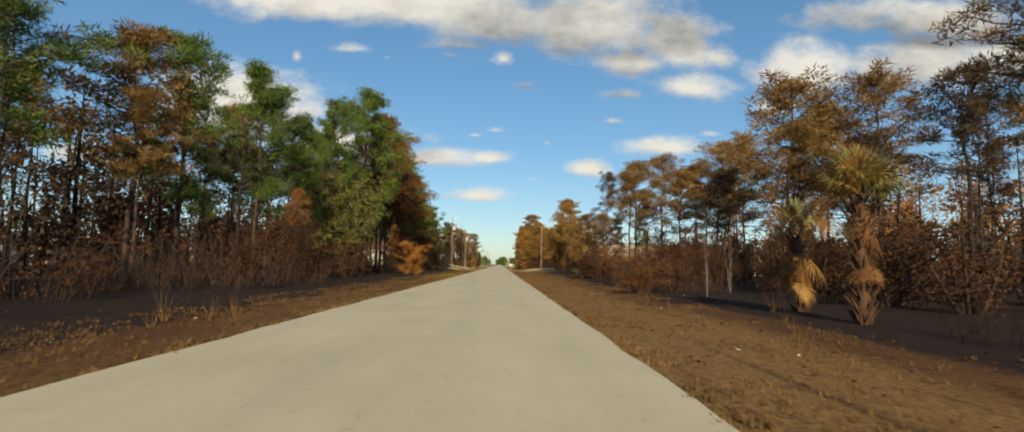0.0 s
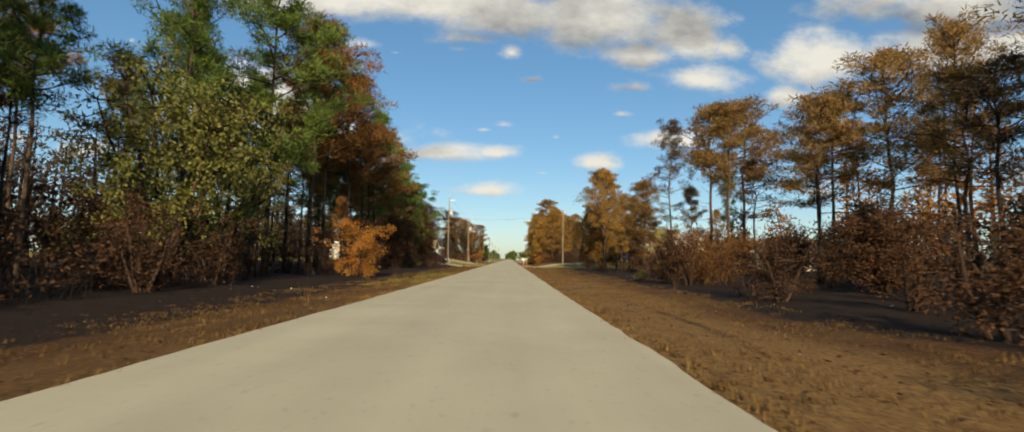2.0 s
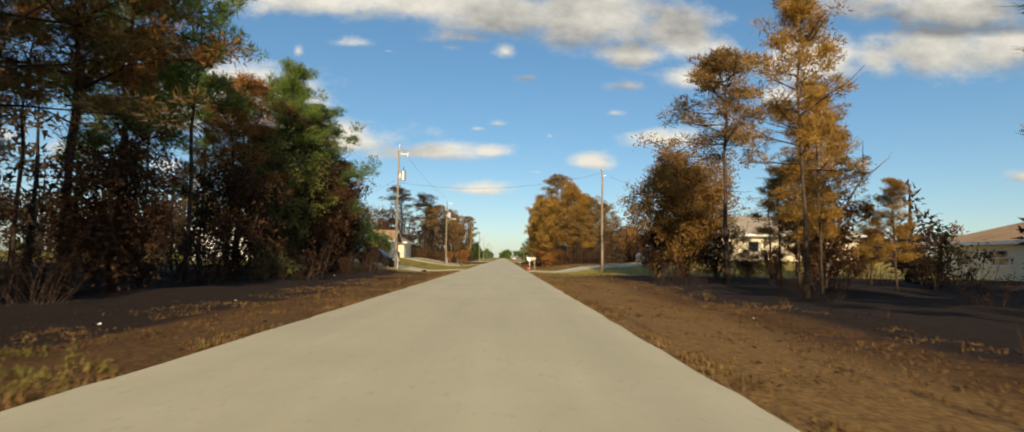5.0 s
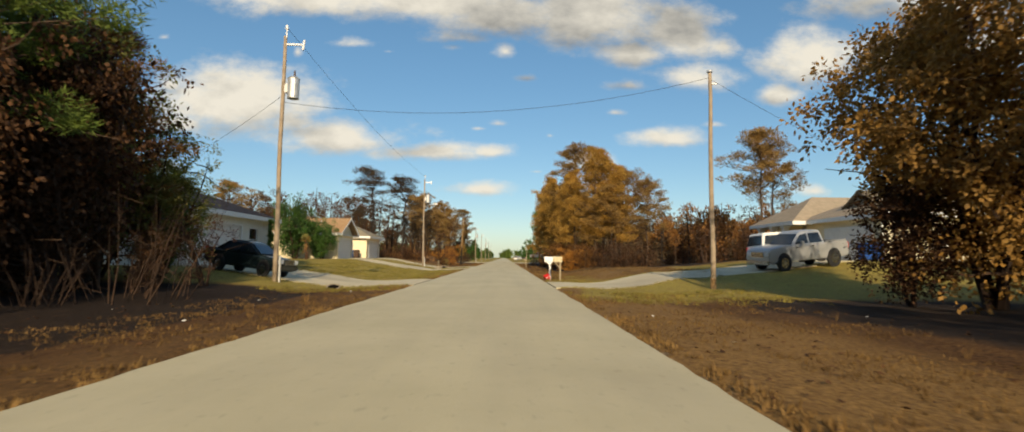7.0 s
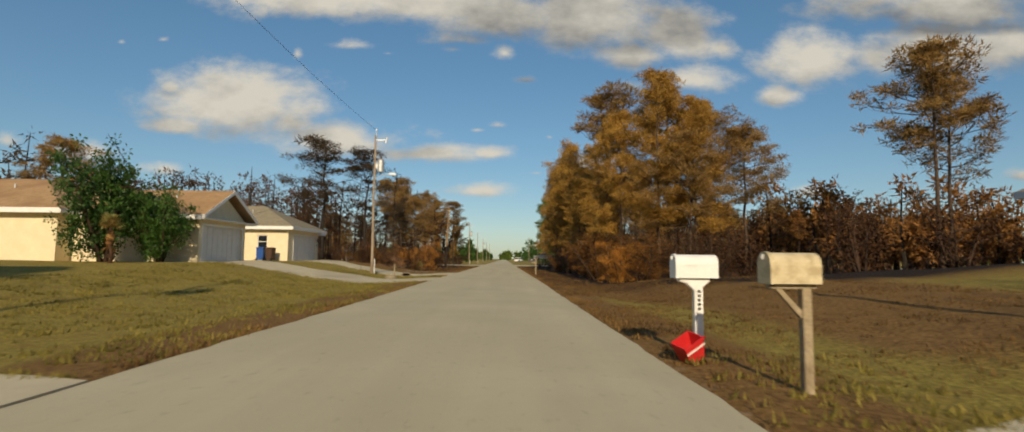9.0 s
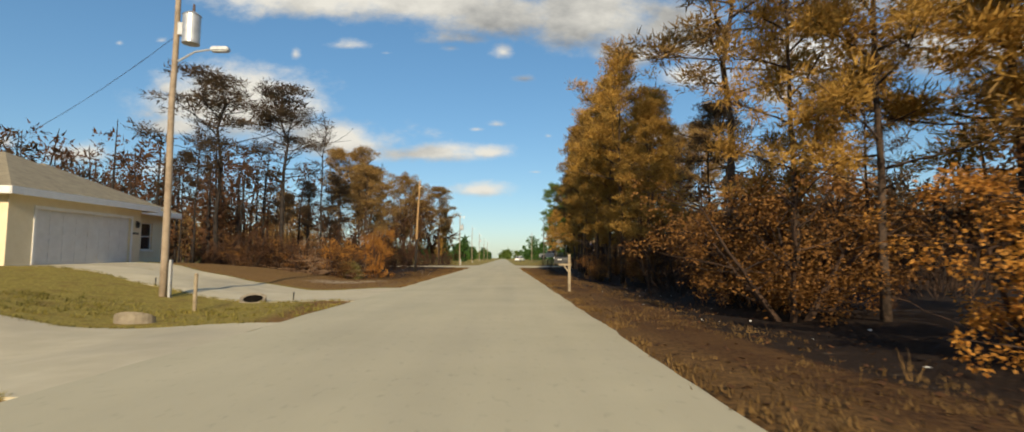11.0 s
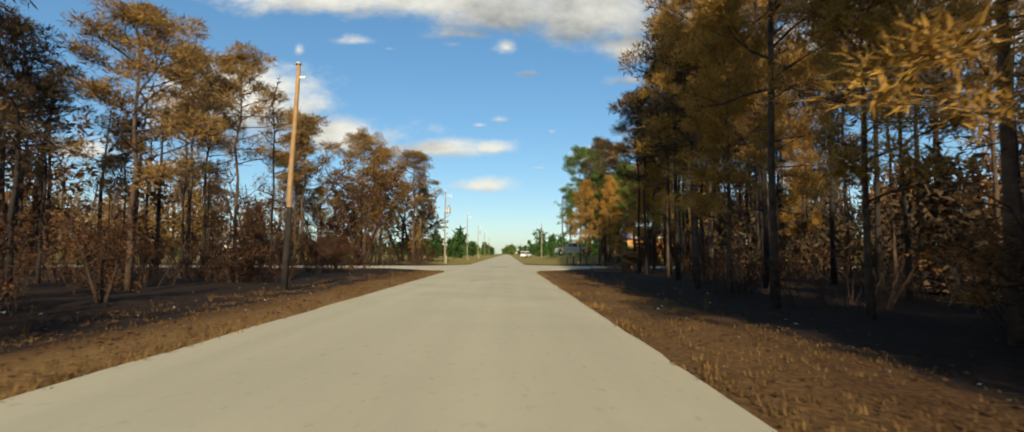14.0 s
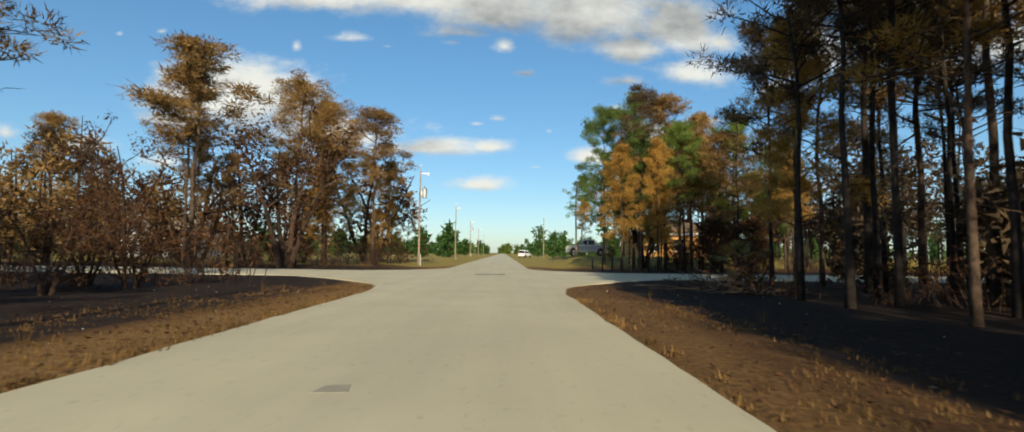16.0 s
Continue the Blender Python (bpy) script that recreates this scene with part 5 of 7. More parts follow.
def box(x0, x1, y0, y1, z0, z1, bevel=0.0, bm=None):
    bm = bm or bmesh.new()
    vs = [bm.verts.new(p) for p in ((x0, y0, z0), (x1, y0, z0), (x1, y1, z0), (x0, y1, z0), (x0, y0, z1), (x1, y0, z1), (x1, y1, z1), (x0, y1, z1))]
    fs = [bm.faces.new([vs[i] for i in q]) for q in ((3, 2, 1, 0), (4, 5, 6, 7), (0, 1, 5, 4), (1, 2, 6, 5), (2, 3, 7, 6), (3, 0, 4, 7))]
    if bevel:
        bmesh.ops.bevel(bm, geom=list({e for f in fs for e in f.edges}), offset=bevel, segments=2, affect="EDGES")
    return bm


def cyl(p, q, r0, r1=None, sides=14):
    v, f = tube([tuple(p), tuple(q)], [r0, r0 if r1 is None else r1], sides)
    bm = bmesh.new()
    vs = [bm.verts.new(c) for c in v]
    for q in f:
        bm.faces.new([vs[i] for i in q])
    return bm


def prism(profile, y0, y1, bevel=0.0, segments=2, place=None):
    """A side profile of (x, z) points extruded along y; place maps (x, z, side) to a half width."""
    bm = bmesh.new()
    rows = []
    for k, y in enumerate((y0, y1)):
        rows.append([bm.verts.new((x, place(x, z) * (-1 if k == 0 else 1) if place else y, z)) for x, z in profile])
    bm.faces.new(rows[0][::-1])
    bm.faces.new(rows[1])
    n = len(profile)
    for i in range(n):
        bm.faces.new((rows[0][i], rows[0][(i + 1) % n], rows[1][(i + 1) % n], rows[1][i]))
    bmesh.ops.recalc_face_normals(bm, faces=bm.faces)
    if bevel:
        bmesh.ops.bevel(bm, geom=list(bm.edges), offset=bevel, segments=segments, affect="EDGES")
    return bm


# ---- utility poles ----
def utility_pole(x, y, h, label, transformer=False, lamp=False, top_only=False, shaft=None):
    z = gz(x, y)
    root = tagged(new("utility_pole"), label, "utility pole", "poles along the road")
    root.location = (x, y, z)
    n = 9
    path = [(0.02 * math.sin(i), 0.015 * math.cos(2 * i), h * i / n - (0.4 if i == 0 else 0)) for i in range(n + 1)]
    piece("shaft", tube(path, [0.108 - 0.034 * i / n for i in range(n + 1)], 14), shaft or POLE_WOOD, root, smooth=True)
    if top_only:
        part("pole_cap", cyl((0, 0, h - 0.02), (0, 0, h + 0.05), 0.13, 0.11), METAL_GREY, root)
        part("hook", box(-0.04, 0.30, -0.03, 0.03, h - 0.55, h - 0.48, 0.01), METAL_GREY, root)
    else:
        part("insulator_post", cyl((0.06, 0, h - 0.1), (0.06, 0, h + 0.35), 0.035, 0.03), METAL_GREY, root)
        part("insulator", cyl((0.06, 0, h + 0.33), (0.06, 0, h + 0.50), 0.07, 0.045), TRIM_WHITE, root)
        part("bracket", box(0.05, 0.85, -0.035, 0.035, h - 0.42, h - 0.34, 0.01), METAL_GREY, root)
        part("cutout", cyl((0.80, 0, h - 0.62), (0.86, 0, h - 0.18), 0.05, 0.04), TRIM_WHITE, root)
    if transformer:
        can = part("transformer", cyl((0.46, 0, h - 2.85), (0.46, 0, h - 1.95), 0.25, 0.25, 20), METAL_GREY, root, "grey pole-mounted transformer can")
        part("lid", cyl((0.46, 0, h - 1.95), (0.46, 0, h - 1.86), 0.27, 0.16, 20), METAL_GREY, can)
        part("bushing", cyl((0.46, 0.08, h - 1.88), (0.46, 0.08, h - 1.55), 0.05, 0.03), PLASTIC_BROWN, can)
        part("mount", box(0.10, 0.24, -0.12, 0.12, h - 2.6, h - 2.2, 0.01), METAL_GREY, can)
    if lamp:
        arm, rad = [(0.1, 0, h - 3.4), (0.6, 0, h - 3.1), (1.2, 0, h - 3.0)], [0.035, 0.03, 0.03]
        piece("lamp_arm", tube(arm, rad, 8), METAL_GREY, root)
        part("lamp_head", box(1.1, 1.65, -0.12, 0.12, h - 3.10, h - 2.94, 0.04), METAL_GREY, root)
    if not top_only:
        part("ground_marker", box(0.17, 0.24, -0.05, 0.05, -0.1, 1.1 if transformer else 0.3, 0.01), METAL_GREY, root)
    return root


POLE_A, POLE_B, POLE_C, POLE_D = (-10.1, 109.7), (8.5, 108.5), (-10.05, 151.6), (-8.2, 186.0)
utility_pole(*POLE_A, 10.9, "weathered wooden pole with a grey transformer", True)
pole_b = utility_pole(*POLE_B, 9.2, "bare wooden pole beside the driveway, stained orange at its foot", False, False, True)
part("foot_stain", cyl((0, 0, -0.1), (0.005, 0, 0.42), 0.114, 0.112, 14), POLE_ORANGE, pole_b, "orange stained foot")
utility_pole(*POLE_C, 10.6, "weathered wooden pole with transformer and street lamp", True, True)
pole_d = utility_pole(*POLE_D, 8.6, "leaning orange new-wood pole, charred below", False, False, True, POLE_ORANGE)
pole_d.rotation_euler = (0, radians(2.0), 0)
piece("charred_base", tube([(0, 0, -0.3), (0.02, 0.0, 1.6), (0.02, -0.01, 3.1)], [0.132, 0.122, 0.114], 14), BARK_BURNT, pole_d, "charred black lower shaft", True)
for fy, fx, lab in ((239, -8.4, 1), (282, -8.6, 0), (325, -8.6, 1), (370, -8.6, 0), (420, -8.6, 0)):
    utility_pole(fx, fy, 9.6, "pale wooden pole far along the road", bool(lab))
for fy, fx in ((247, 8.4), (300, 8.6)):
    utility_pole(fx, fy, 8.8, "wooden pole by the far verge", False, False, True)


def cable(name, a, b, sag, label, r=0.008):
    n = 26
    path = [(a[0] + (b[0] - a[0]) * i / n, a[1] + (b[1] - a[1]) * i / n, a[2] + (b[2] - a[2]) * i / n - 4 * sag * (i / n) * (1 - i / n)) for i in range(n + 1)]
    v, f = tube(path, [r] * (n + 1), 5)
    return tagged(mesh_object(name, v, f, CABLE), label, "cable")


AZ, BZ, CZ = gz(*POLE_A), gz(*POLE_B), gz(*POLE_C)
cable("power_cable", (POLE_A[0], POLE_A[1], 7.9 + AZ), (POLE_B[0], POLE_B[1], 8.95 + BZ), 0.95, "black service cable sagging across the road", 0.009)
cable("power_cable", (POLE_A[0], POLE_A[1], 8.2 + AZ), (-24, 118, 4.4), 0.5, "black service cable from pole to house")
cable("power_cable", (POLE_B[0], POLE_B[1], 8.9 + BZ), (28, 119, 5.4), 0.5, "black service cable from pole to house")
cable("power_cable", (POLE_C[0], POLE_C[1], 8.0 + CZ), (-22, 157, 4.8), 0.4, "black service cable from pole to house")
cable("overhead_wire", (POLE_A[0] + 0.06, POLE_A[1], 11.3 + AZ), (POLE_C[0] + 0.06, POLE_C[1], 11.0 + CZ), 0.6, "thin overhead wire between two poles", 0.009)


# ---- houses ----
def slab_with_holes(u0, u1, z0, z1, holes):
    """Rectangles (u, z) that cover a wall but leave the holes open."""
    us = sorted({u0, u1, *(h[0] for h in holes), *(h[1] for h in holes)})
    zs = sorted({z0, z1, *(h[2] for h in holes), *(h[3] for h in holes)})
    for a, b in zip(us, us[1:]):
        for c, d in zip(zs, zs[1:]):
            if not any(h[0] <= (a + b) / 2 <= h[1] and h[2] <= (c + d) / 2 <= h[3] for h in holes):
                yield a, b, c, d


def house(label, x0, x1, y0, y1, base, wall_mat, roof_mat, wall_h=2.75, rise=2.0, gable=None, garage=None, windows=(), front="east", over=0.55, porch=None):
    """A one-storey stucco house; garage and windows are (face, along0, along1, z0, z1) with z from the base."""
    root = tagged(new("house"), label, "house", "houses along the road")
    T = 0.2
    holes = {"east": [], "west": [], "south": [], "north": []}
    for f, a, b, c, d in ((garage,) if garage else ()) + tuple(windows):
        holes[f].append((a, b, base + c, base + d))
    for f in holes:
        bm = bmesh.new()
        lo, hi = (y0, y1) if f in ("east", "west") else (x0 + T, x1 - T)
        for a, b, c, d in slab_with_holes(lo, hi, base - 1.0, base + wall_h, holes[f]):
            if f == "east":
                box(x1 - T, x1, a, b, c, d, 0, bm)
            elif f == "west":
                box(x0, x0 + T, a, b, c, d, 0, bm)
            elif f == "south":
                box(a, b, y0, y0 + T, c, d, 0, bm)
            else:
                box(a, b, y1 - T, y1, c, d, 0, bm)
        bmesh.ops.remove_doubles(bm, verts=bm.verts, dist=0.001)
        part("wall", bm, wall_mat, root)
    part("floor_slab", box(x0 + T, x1 - T, y0 + T, y1 - T, base - 0.3, base), CONCRETE, root)
    # roof
    e, zt = over, base + wall_h
    X0, X1, Y0, Y1 = x0 - e, x1 + e, y0 - e, y1 + e
    half = min(X1 - X0, Y1 - Y0) / 2
    bm = bmesh.new()
    c = [bm.verts.new(p) for p in ((X0, Y0, zt + 0.02), (X1, Y0, zt + 0.02), (X1, Y1, zt + 0.02), (X0, Y1, zt + 0.02))]
    if gable == "east":        # ridge along x, gable towards the road
        ym = (Y0 + Y1) / 2
        r = [bm.verts.new((X0, ym, zt + rise)), bm.verts.new((X1, ym, zt + rise))]
        quads = ((c[0], c[1], r[1], r[0]), (c[2], c[3], r[0], r[1]))
    elif X1 - X0 >= Y1 - Y0:
        ym = (Y0 + Y1) / 2
        r = [bm.verts.new((X0 + half, ym, zt + rise)), bm.verts.new((X1 - half, ym, zt + rise))]
        quads = ((c[0], c[1], r[1], r[0]), (c[2], c[3], r[0], r[1]), (c[1], c[2], r[1]), (c[3], c[0], r[0]))
    else:
        xm = (X0 + X1) / 2
        r = [bm.verts.new((xm, Y0 + half, zt + rise)), bm.verts.new((xm, Y1 - half, zt + rise))]
        quads = ((c[1], c[2], r[1], r[0]), (c[3], c[0], r[0], r[1]), (c[0], c[1], r[0]), (c[2], c[3], r[1]))
    fs = [bm.faces.new(q) for q in quads]
    g = bmesh.ops.extrude_face_region(bm, geom=fs)
    for v in (v for v in g["geom"] if isinstance(v, bmesh.types.BMVert)):
        v.co.z += 0.10
    bmesh.ops.recalc_face_normals(bm, faces=bm.faces)
    roof = part("roof", bm, roof_mat, root)
    # shingle courses: low steps up the slopes that face the road and the street
    if gable == "east":
        bm = bmesh.new()
        ym = (y0 + y1) / 2
        a = [bm.verts.new(p) for p in ((x1, y0, zt), (x1, y1, zt), (x1, ym, zt + rise - 0.25), (x1 - 0.2, y0, zt), (x1 - 0.2, y1, zt), (x1 - 0.2, ym, zt + rise - 0.25))]
        for q in ((0, 1, 2), (5, 4, 3), (0, 3, 4, 1), (1, 4, 5, 2), (2, 5, 3, 0)):
            bm.faces.new([a[i] for i in q])
        part("gable_wall", bm, wall_mat, root)
        for s in (0, 1):
            bm = bmesh.new()
            ya = Y0 if s == 0 else Y1
            a = [bm.verts.new(p) for p in ((X1 + 0.03, ya, zt - 0.10), (X1 + 0.03, ym, zt + rise - 0.12), (X1 + 0.03, ym, zt + rise + 0.08), (X1 + 0.03, ya, zt + 0.10))]
            fcs = [bm.faces.new(a)]
            ex = bmesh.ops.extrude_face_region(bm, geom=fcs)
            for v in (v for v in ex["geom"] if isinstance(v, bmesh.types.BMVert)):
                v.co.x -= 0.06
            part("barge_board", bm, TRIM_WHITE, roof)
    for k, bx in enumerate(((X0, X1, Y0 - 0.03, Y0 + 0.02), (X0, X1, Y1 - 0.02, Y1 + 0.03), (X0 - 0.03, X0 + 0.02, Y0, Y1), (X1 - 0.02, X1 + 0.03, Y0, Y1))):
        if gable == "east" and k > 1:
            continue
        part("fascia", box(*bx, zt - 0.16, zt + 0.11), TRIM_WHITE, roof, "white fascia board")
    part("soffit", box(X0 + 0.03, X1 - 0.03, Y0 + 0.03, Y1 - 0.03, zt - 0.10, zt - 0.04), TRIM_WHITE, roof)
    part("vent_pipe", cyl(((X0 + X1) / 2 + 1.2, (Y0 + Y1) / 2 - half * 0.35, zt + rise * 0.5), ((X0 + X1) / 2 + 1.2, (Y0 + Y1) / 2 - half * 0.35, zt + rise * 0.65 + 0.35), 0.05), METAL_GREY, roof)
    if garage:
        _, a, b, c0, d0 = garage
        door = part("garage_door", box(x1 - 0.16, x1 - 0.11, a, b, base + c0, base + d0), DOOR_WHITE, root, "white sectional garage door")
        rows_, cols = 4, 8
        for i in range(rows_):
            for j in range(cols):
                ya, yb = a + (b - a) * j / cols, a + (b - a) * (j + 1) / cols
                za, zb = base + c0 + (d0 - c0) * i / rows_, base + c0 + (d0 - c0) * (i + 1) / rows_
                part("panel", box(x1 - 0.112, x1 - 0.085, ya + 0.06, yb - 0.06, za + 0.07, zb - 0.06, 0.012), DOOR_WHITE, door)
        for ya, yb, za, zb in ((a - 0.12, a, base + c0, base + d0 + 0.12), (b, b + 0.12, base + c0, base + d0 + 0.12), (a, b, base + d0, base + d0 + 0.12)):
            part("door_trim", box(x1 - 0.02, x1 + 0.025, ya, yb, za, zb), TRIM_WHITE, root)
    for f, a, b, c0, d0 in windows:
        zc, zd = base + c0, base + d0

        def at(u0, u1, w0, w1, z0, z1):
            if f == "east":
                return box(x1 - w1, x1 - w0, u0, u1, z0, z1)
            if f == "south":
                return box(u0, u1, y0 + w0, y0 + w1, z0, z1)
            if f == "west":
                return box(x0 + w0, x0 + w1, u0, u1, z0, z1)
            return box(u0, u1, y1 - w1, y1 - w0, z0, z1)
        win = part("window", at(a, b, 0.11, 0.13, zc, zd), GLASS_DARK, root, "dark sash window")
        m_ = (zc + zd) / 2
        for q in ((a, a + 0.05, zc, zd), (b - 0.05, b, zc, zd), (a + 0.05, b - 0.05, zc, zc + 0.05), (a + 0.05, b - 0.05, zd - 0.05, zd), (a + 0.05, b - 0.05, m_ - 0.02, m_ + 0.02)):
            part("window_frame", at(q[0], q[1], 0.07, 0.108, q[2], q[3]), TRIM_WHITE, win)
        part("window_sill", at(a - 0.08, b + 0.08, -0.05, 0.10, zc - 0.07, zc - 0.005), TRIM_WHITE, win)
    if porch:
        ya, yb, xo = porch
        part("porch_floor", box(x1, xo + 0.4, ya, yb, base - 0.8, base - 0.02), CONCRETE, root)
        part("porch_beam", box(xo - 0.15, xo + 0.15, ya, yb, base + wall_h - 0.45, base + wall_h - 0.10), TRIM_WHITE, root)
    return root


house("white stucco house with a dark brown hip roof", -31, -16.6, 114.2, 123.9, 0.85, WALL_WHITE, SHINGLE_BROWN, 2.75, 2.1, None,
      ("east", 115.0, 119.9, 0.02, 2.15), (("south", -21.5, -20.3, 0.9, 2.1), ("east", 121.0, 122.2, 0.6, 2.1)))
house("cream stucco house wing with a tan hip roof", -36, -24.0, 139.7, 148.5, 0.85, WALL_CREAM, SHINGLE_TAN, 2.75, 2.2, None, None,
      (("south", -28.3, -27.6, 0.8, 2.2), ("south", -30.9, -30.2, 0.8, 2.2), ("east", 140.6, 141.6, 0.8, 2.1)))
house("cream gabled garage wing with a white door", -23.9, -17.0, 140.7, 146.0, 0.80, WALL_CREAM, SHINGLE_TAN, 2.6, 1.7, "east",
      ("east", 141.1, 145.6, 0.02, 2.15), ())
house("cream garage wing with an olive-grey hip roof", -28, -17.7, 154.8, 161.9, 0.90, WALL_CREAM, SHINGLE_OLIVE, 2.7, 2.0, None,
      ("east", 156.0, 161.2, 0.02, 2.15), (("south", -20.2, -19.4, 1.0, 2.1),))
house("cream house with an olive-grey hip roof set back beside its garage", -33, -19.2, 158.6, 166.2, 0.90, WALL_CREAM, SHINGLE_OLIVE, 2.7, 2.2, None,
      None, (("east", 164.2, 165.1, 0.7, 2.15),))
r1 = house("cream stucco house with a grey-tan hip roof", 22.6, 38, 118.0, 126.4, 1.3, WALL_CREAM, SHINGLE_GREY, 2.75, 2.3, None, None,
           (("south", 26, 27.2, 0.9, 2.1), ("south", 31, 32.2, 0.9, 2.1)))
house("porch wing with a grey-tan hip roof", 22.6, 36, 127.0, 131.0, 1.3, WALL_CREAM, SHINGLE_GREY, 2.75, 2.2, None, None, (("west", 128.4, 129.6, 0.8, 2.1), ("west", 129.9, 130.6, 0.8, 2.1)), porch=None, over=1.5)
house("cream house with a terracotta roof among the trees", 40, 53, 101, 110, 0.3, WALL_CREAM, SHINGLE_TAN, 2.75, 1.9, None, None, (("west", 103, 104.5, 0.9, 2.1), ("west", 106.5, 108, 0.9, 2.1), ("south", 43, 44.2, 0.9, 2.1)))
house("orange stucco house behind the trees", 17.5, 29, 254, 264, 1.0, WALL_ORANGE, SHINGLE_TAN, 2.9, 2.0, None, None, (("south", 18.7, 19.9, 0.7, 2.2), ("south", 22.0, 23.2, 0.7, 2.2)))
house("white gabled house behind the trees", -55, -44, 262, 270, 0.1, WALL_WHITE, SHINGLE_GREY, 3.2, 2.6, "east")
house("small white house deep in the woods", -58, -50, 58, 66, 0.1, WALL_WHITE, SHINGLE_GREY, 2.6, 1.6, None, None, (("east", 61, 62.2, 0.9, 2.0),))

# double garage door of the house beside the pick-up, facing the road
gd = part("garage_door", box(22.50, 22.56, 119.0, 124.0, 1.32, 3.5), DOOR_WHITE, r1, "white sectional garage door")
for i in range(4):
    for j in range(8):
        part("panel", box(22.47, 22.498, 119.06 + j * 0.625, 119.57 + j * 0.625, 1.39 + i * 0.545, 1.80 + i * 0.545, 0.012), DOOR_WHITE, gd)


def gablet(root, x, y, z, half, rise, depth):
    """A small gable that stands on a roof slope and faces the road; its wall colour has shade painted in."""
    # the wall is cream in shade, painted here with the olive roof colour
    for name, grow, x0, material in (("gablet_wall", 0.0, x, SHINGLE_OLIVE), ("gablet_roof", 0.28, x - 0.22, SHINGLE_GREY)):
        bm = bmesh.new()
        h, r = half + grow, rise * (half + grow) / half
        front = [bm.verts.new(q) for q in ((x0, y - h, z - (0.0 if grow else 0.6)), (x0, y + h, z - (0.0 if grow else 0.6)), (x0, y, z + r))]
        back = [bm.verts.new((x0 + depth, v.co.y, v.co.z)) for v in front]
        if grow:
            low = [[bm.verts.new((v.co.x, v.co.y, v.co.z - 0.09)) for v in row] for row in (front, back)]
            for i, j in ((0, 2), (2, 1)):
                bm.faces.new((front[i], front[j], back[j], back[i]))
                bm.faces.new((low[0][j], low[0][i], low[1][i], low[1][j]))
                bm.faces.new((front[j], front[i], low[0][i], low[0][j]))
        else:
            bm.faces.new(front)
            for i, j in ((0, 1), (1, 2), (2, 0)):
                bm.faces.new((front[j], front[i], back[i], back[j]))
        part(name, bm, material, root, "cream gable end, coloured dark for its shade" if not grow else "")


gablet(r1, 23.6, 121.6, 4.75, 1.7, 1.05, 3.4)
part("downspout", cyl((22.52, 118.15, 1.3), (22.52, 118.15, 4.0), 0.05, None, 8), TRIM_WHITE, r1, "white downspout")
lamp = tagged(new("wall_lamp"), "dark carriage lamp on the garage wall", "lamp")
lamp.location = (-17.7, 161.55, 2.75)
part("bracket", box(0.0, 0.10, -0.03, 0.03, 0.16, 0.20, 0.008), PLASTIC_BLACK, lamp)
part("lantern", prism([(0.03, -0.12), (0.15, -0.12), (0.17, 0.10), (0.09, 0.18), (0.01, 0.10)], -0.06, 0.06, 0.012), PLASTIC_BLACK, lamp)
sign = tagged(new("wall_sign"), "row of small dark bars on the garage wall", "sign")
sign.location = (-17.695, 161.55, 2.35)
for i in range(4):
    part("bar", box(0.0, 0.012, -0.20 + 0.11 * i, -0.13 + 0.11 * i, -0.05, 0.05), PLASTIC_BLACK, sign)


def porch_column(x, y, z, h):
    root = tagged(new("porch_column"), "white square porch column on a broad base", "column", "porch columns")
    root.location = (x, y, z)
    part("base", box(-0.30, 0.30, -0.30, 0.30, -0.6, 0.95, 0.03), TRIM_WHITE, root)
    part("shaft", box(-0.20, 0.20, -0.20, 0.20, 0.95, h - 0.18, 0.02), TRIM_WHITE, root)
    part("capital", box(-0.29, 0.29, -0.29, 0.29, h - 0.18, h, 0.03), TRIM_WHITE, root)


for py in (127.4, 129.2, 131.2):
    porch_column(21.5, py, 1.3, 2.6)


# ---- vehicles ----
def wheel(root, x, y, r, w=0.24, rim_mat=None):
    s = 1 if y > 0 else -1
    v, f = tube([(x, y - s * w, r), (x, y - s * w * 0.85, r), (x, y - s * 0.03, r), (x, y, r)], [r * 0.92, r, r, r * 0.92], 26)
    tyre = piece("wheel", (v, f), RUBBER, root, "black tyre")
    part("rim", cyl((x, y - s * 0.06, r), (x, y + s * 0.012, r), r * 0.62, r * 0.60, 22), rim_mat or CHROME, tyre, "silver alloy rim")
    for k in range(5):
        a = 2 * math.pi * k / 5
        dx, dz = math.cos(a) * r * 0.38, math.sin(a) * r * 0.38
        part("slot", cyl((x + dx, y, r + dz), (x + dx, y + s * 0.016, r + dz), r * 0.11, None, 8), PLASTIC_BLACK, tyre)
    part("hub", cyl((x, y, r), (x, y + s * 0.03, r), r * 0.13, r * 0.1, 10), CHROME, tyre)


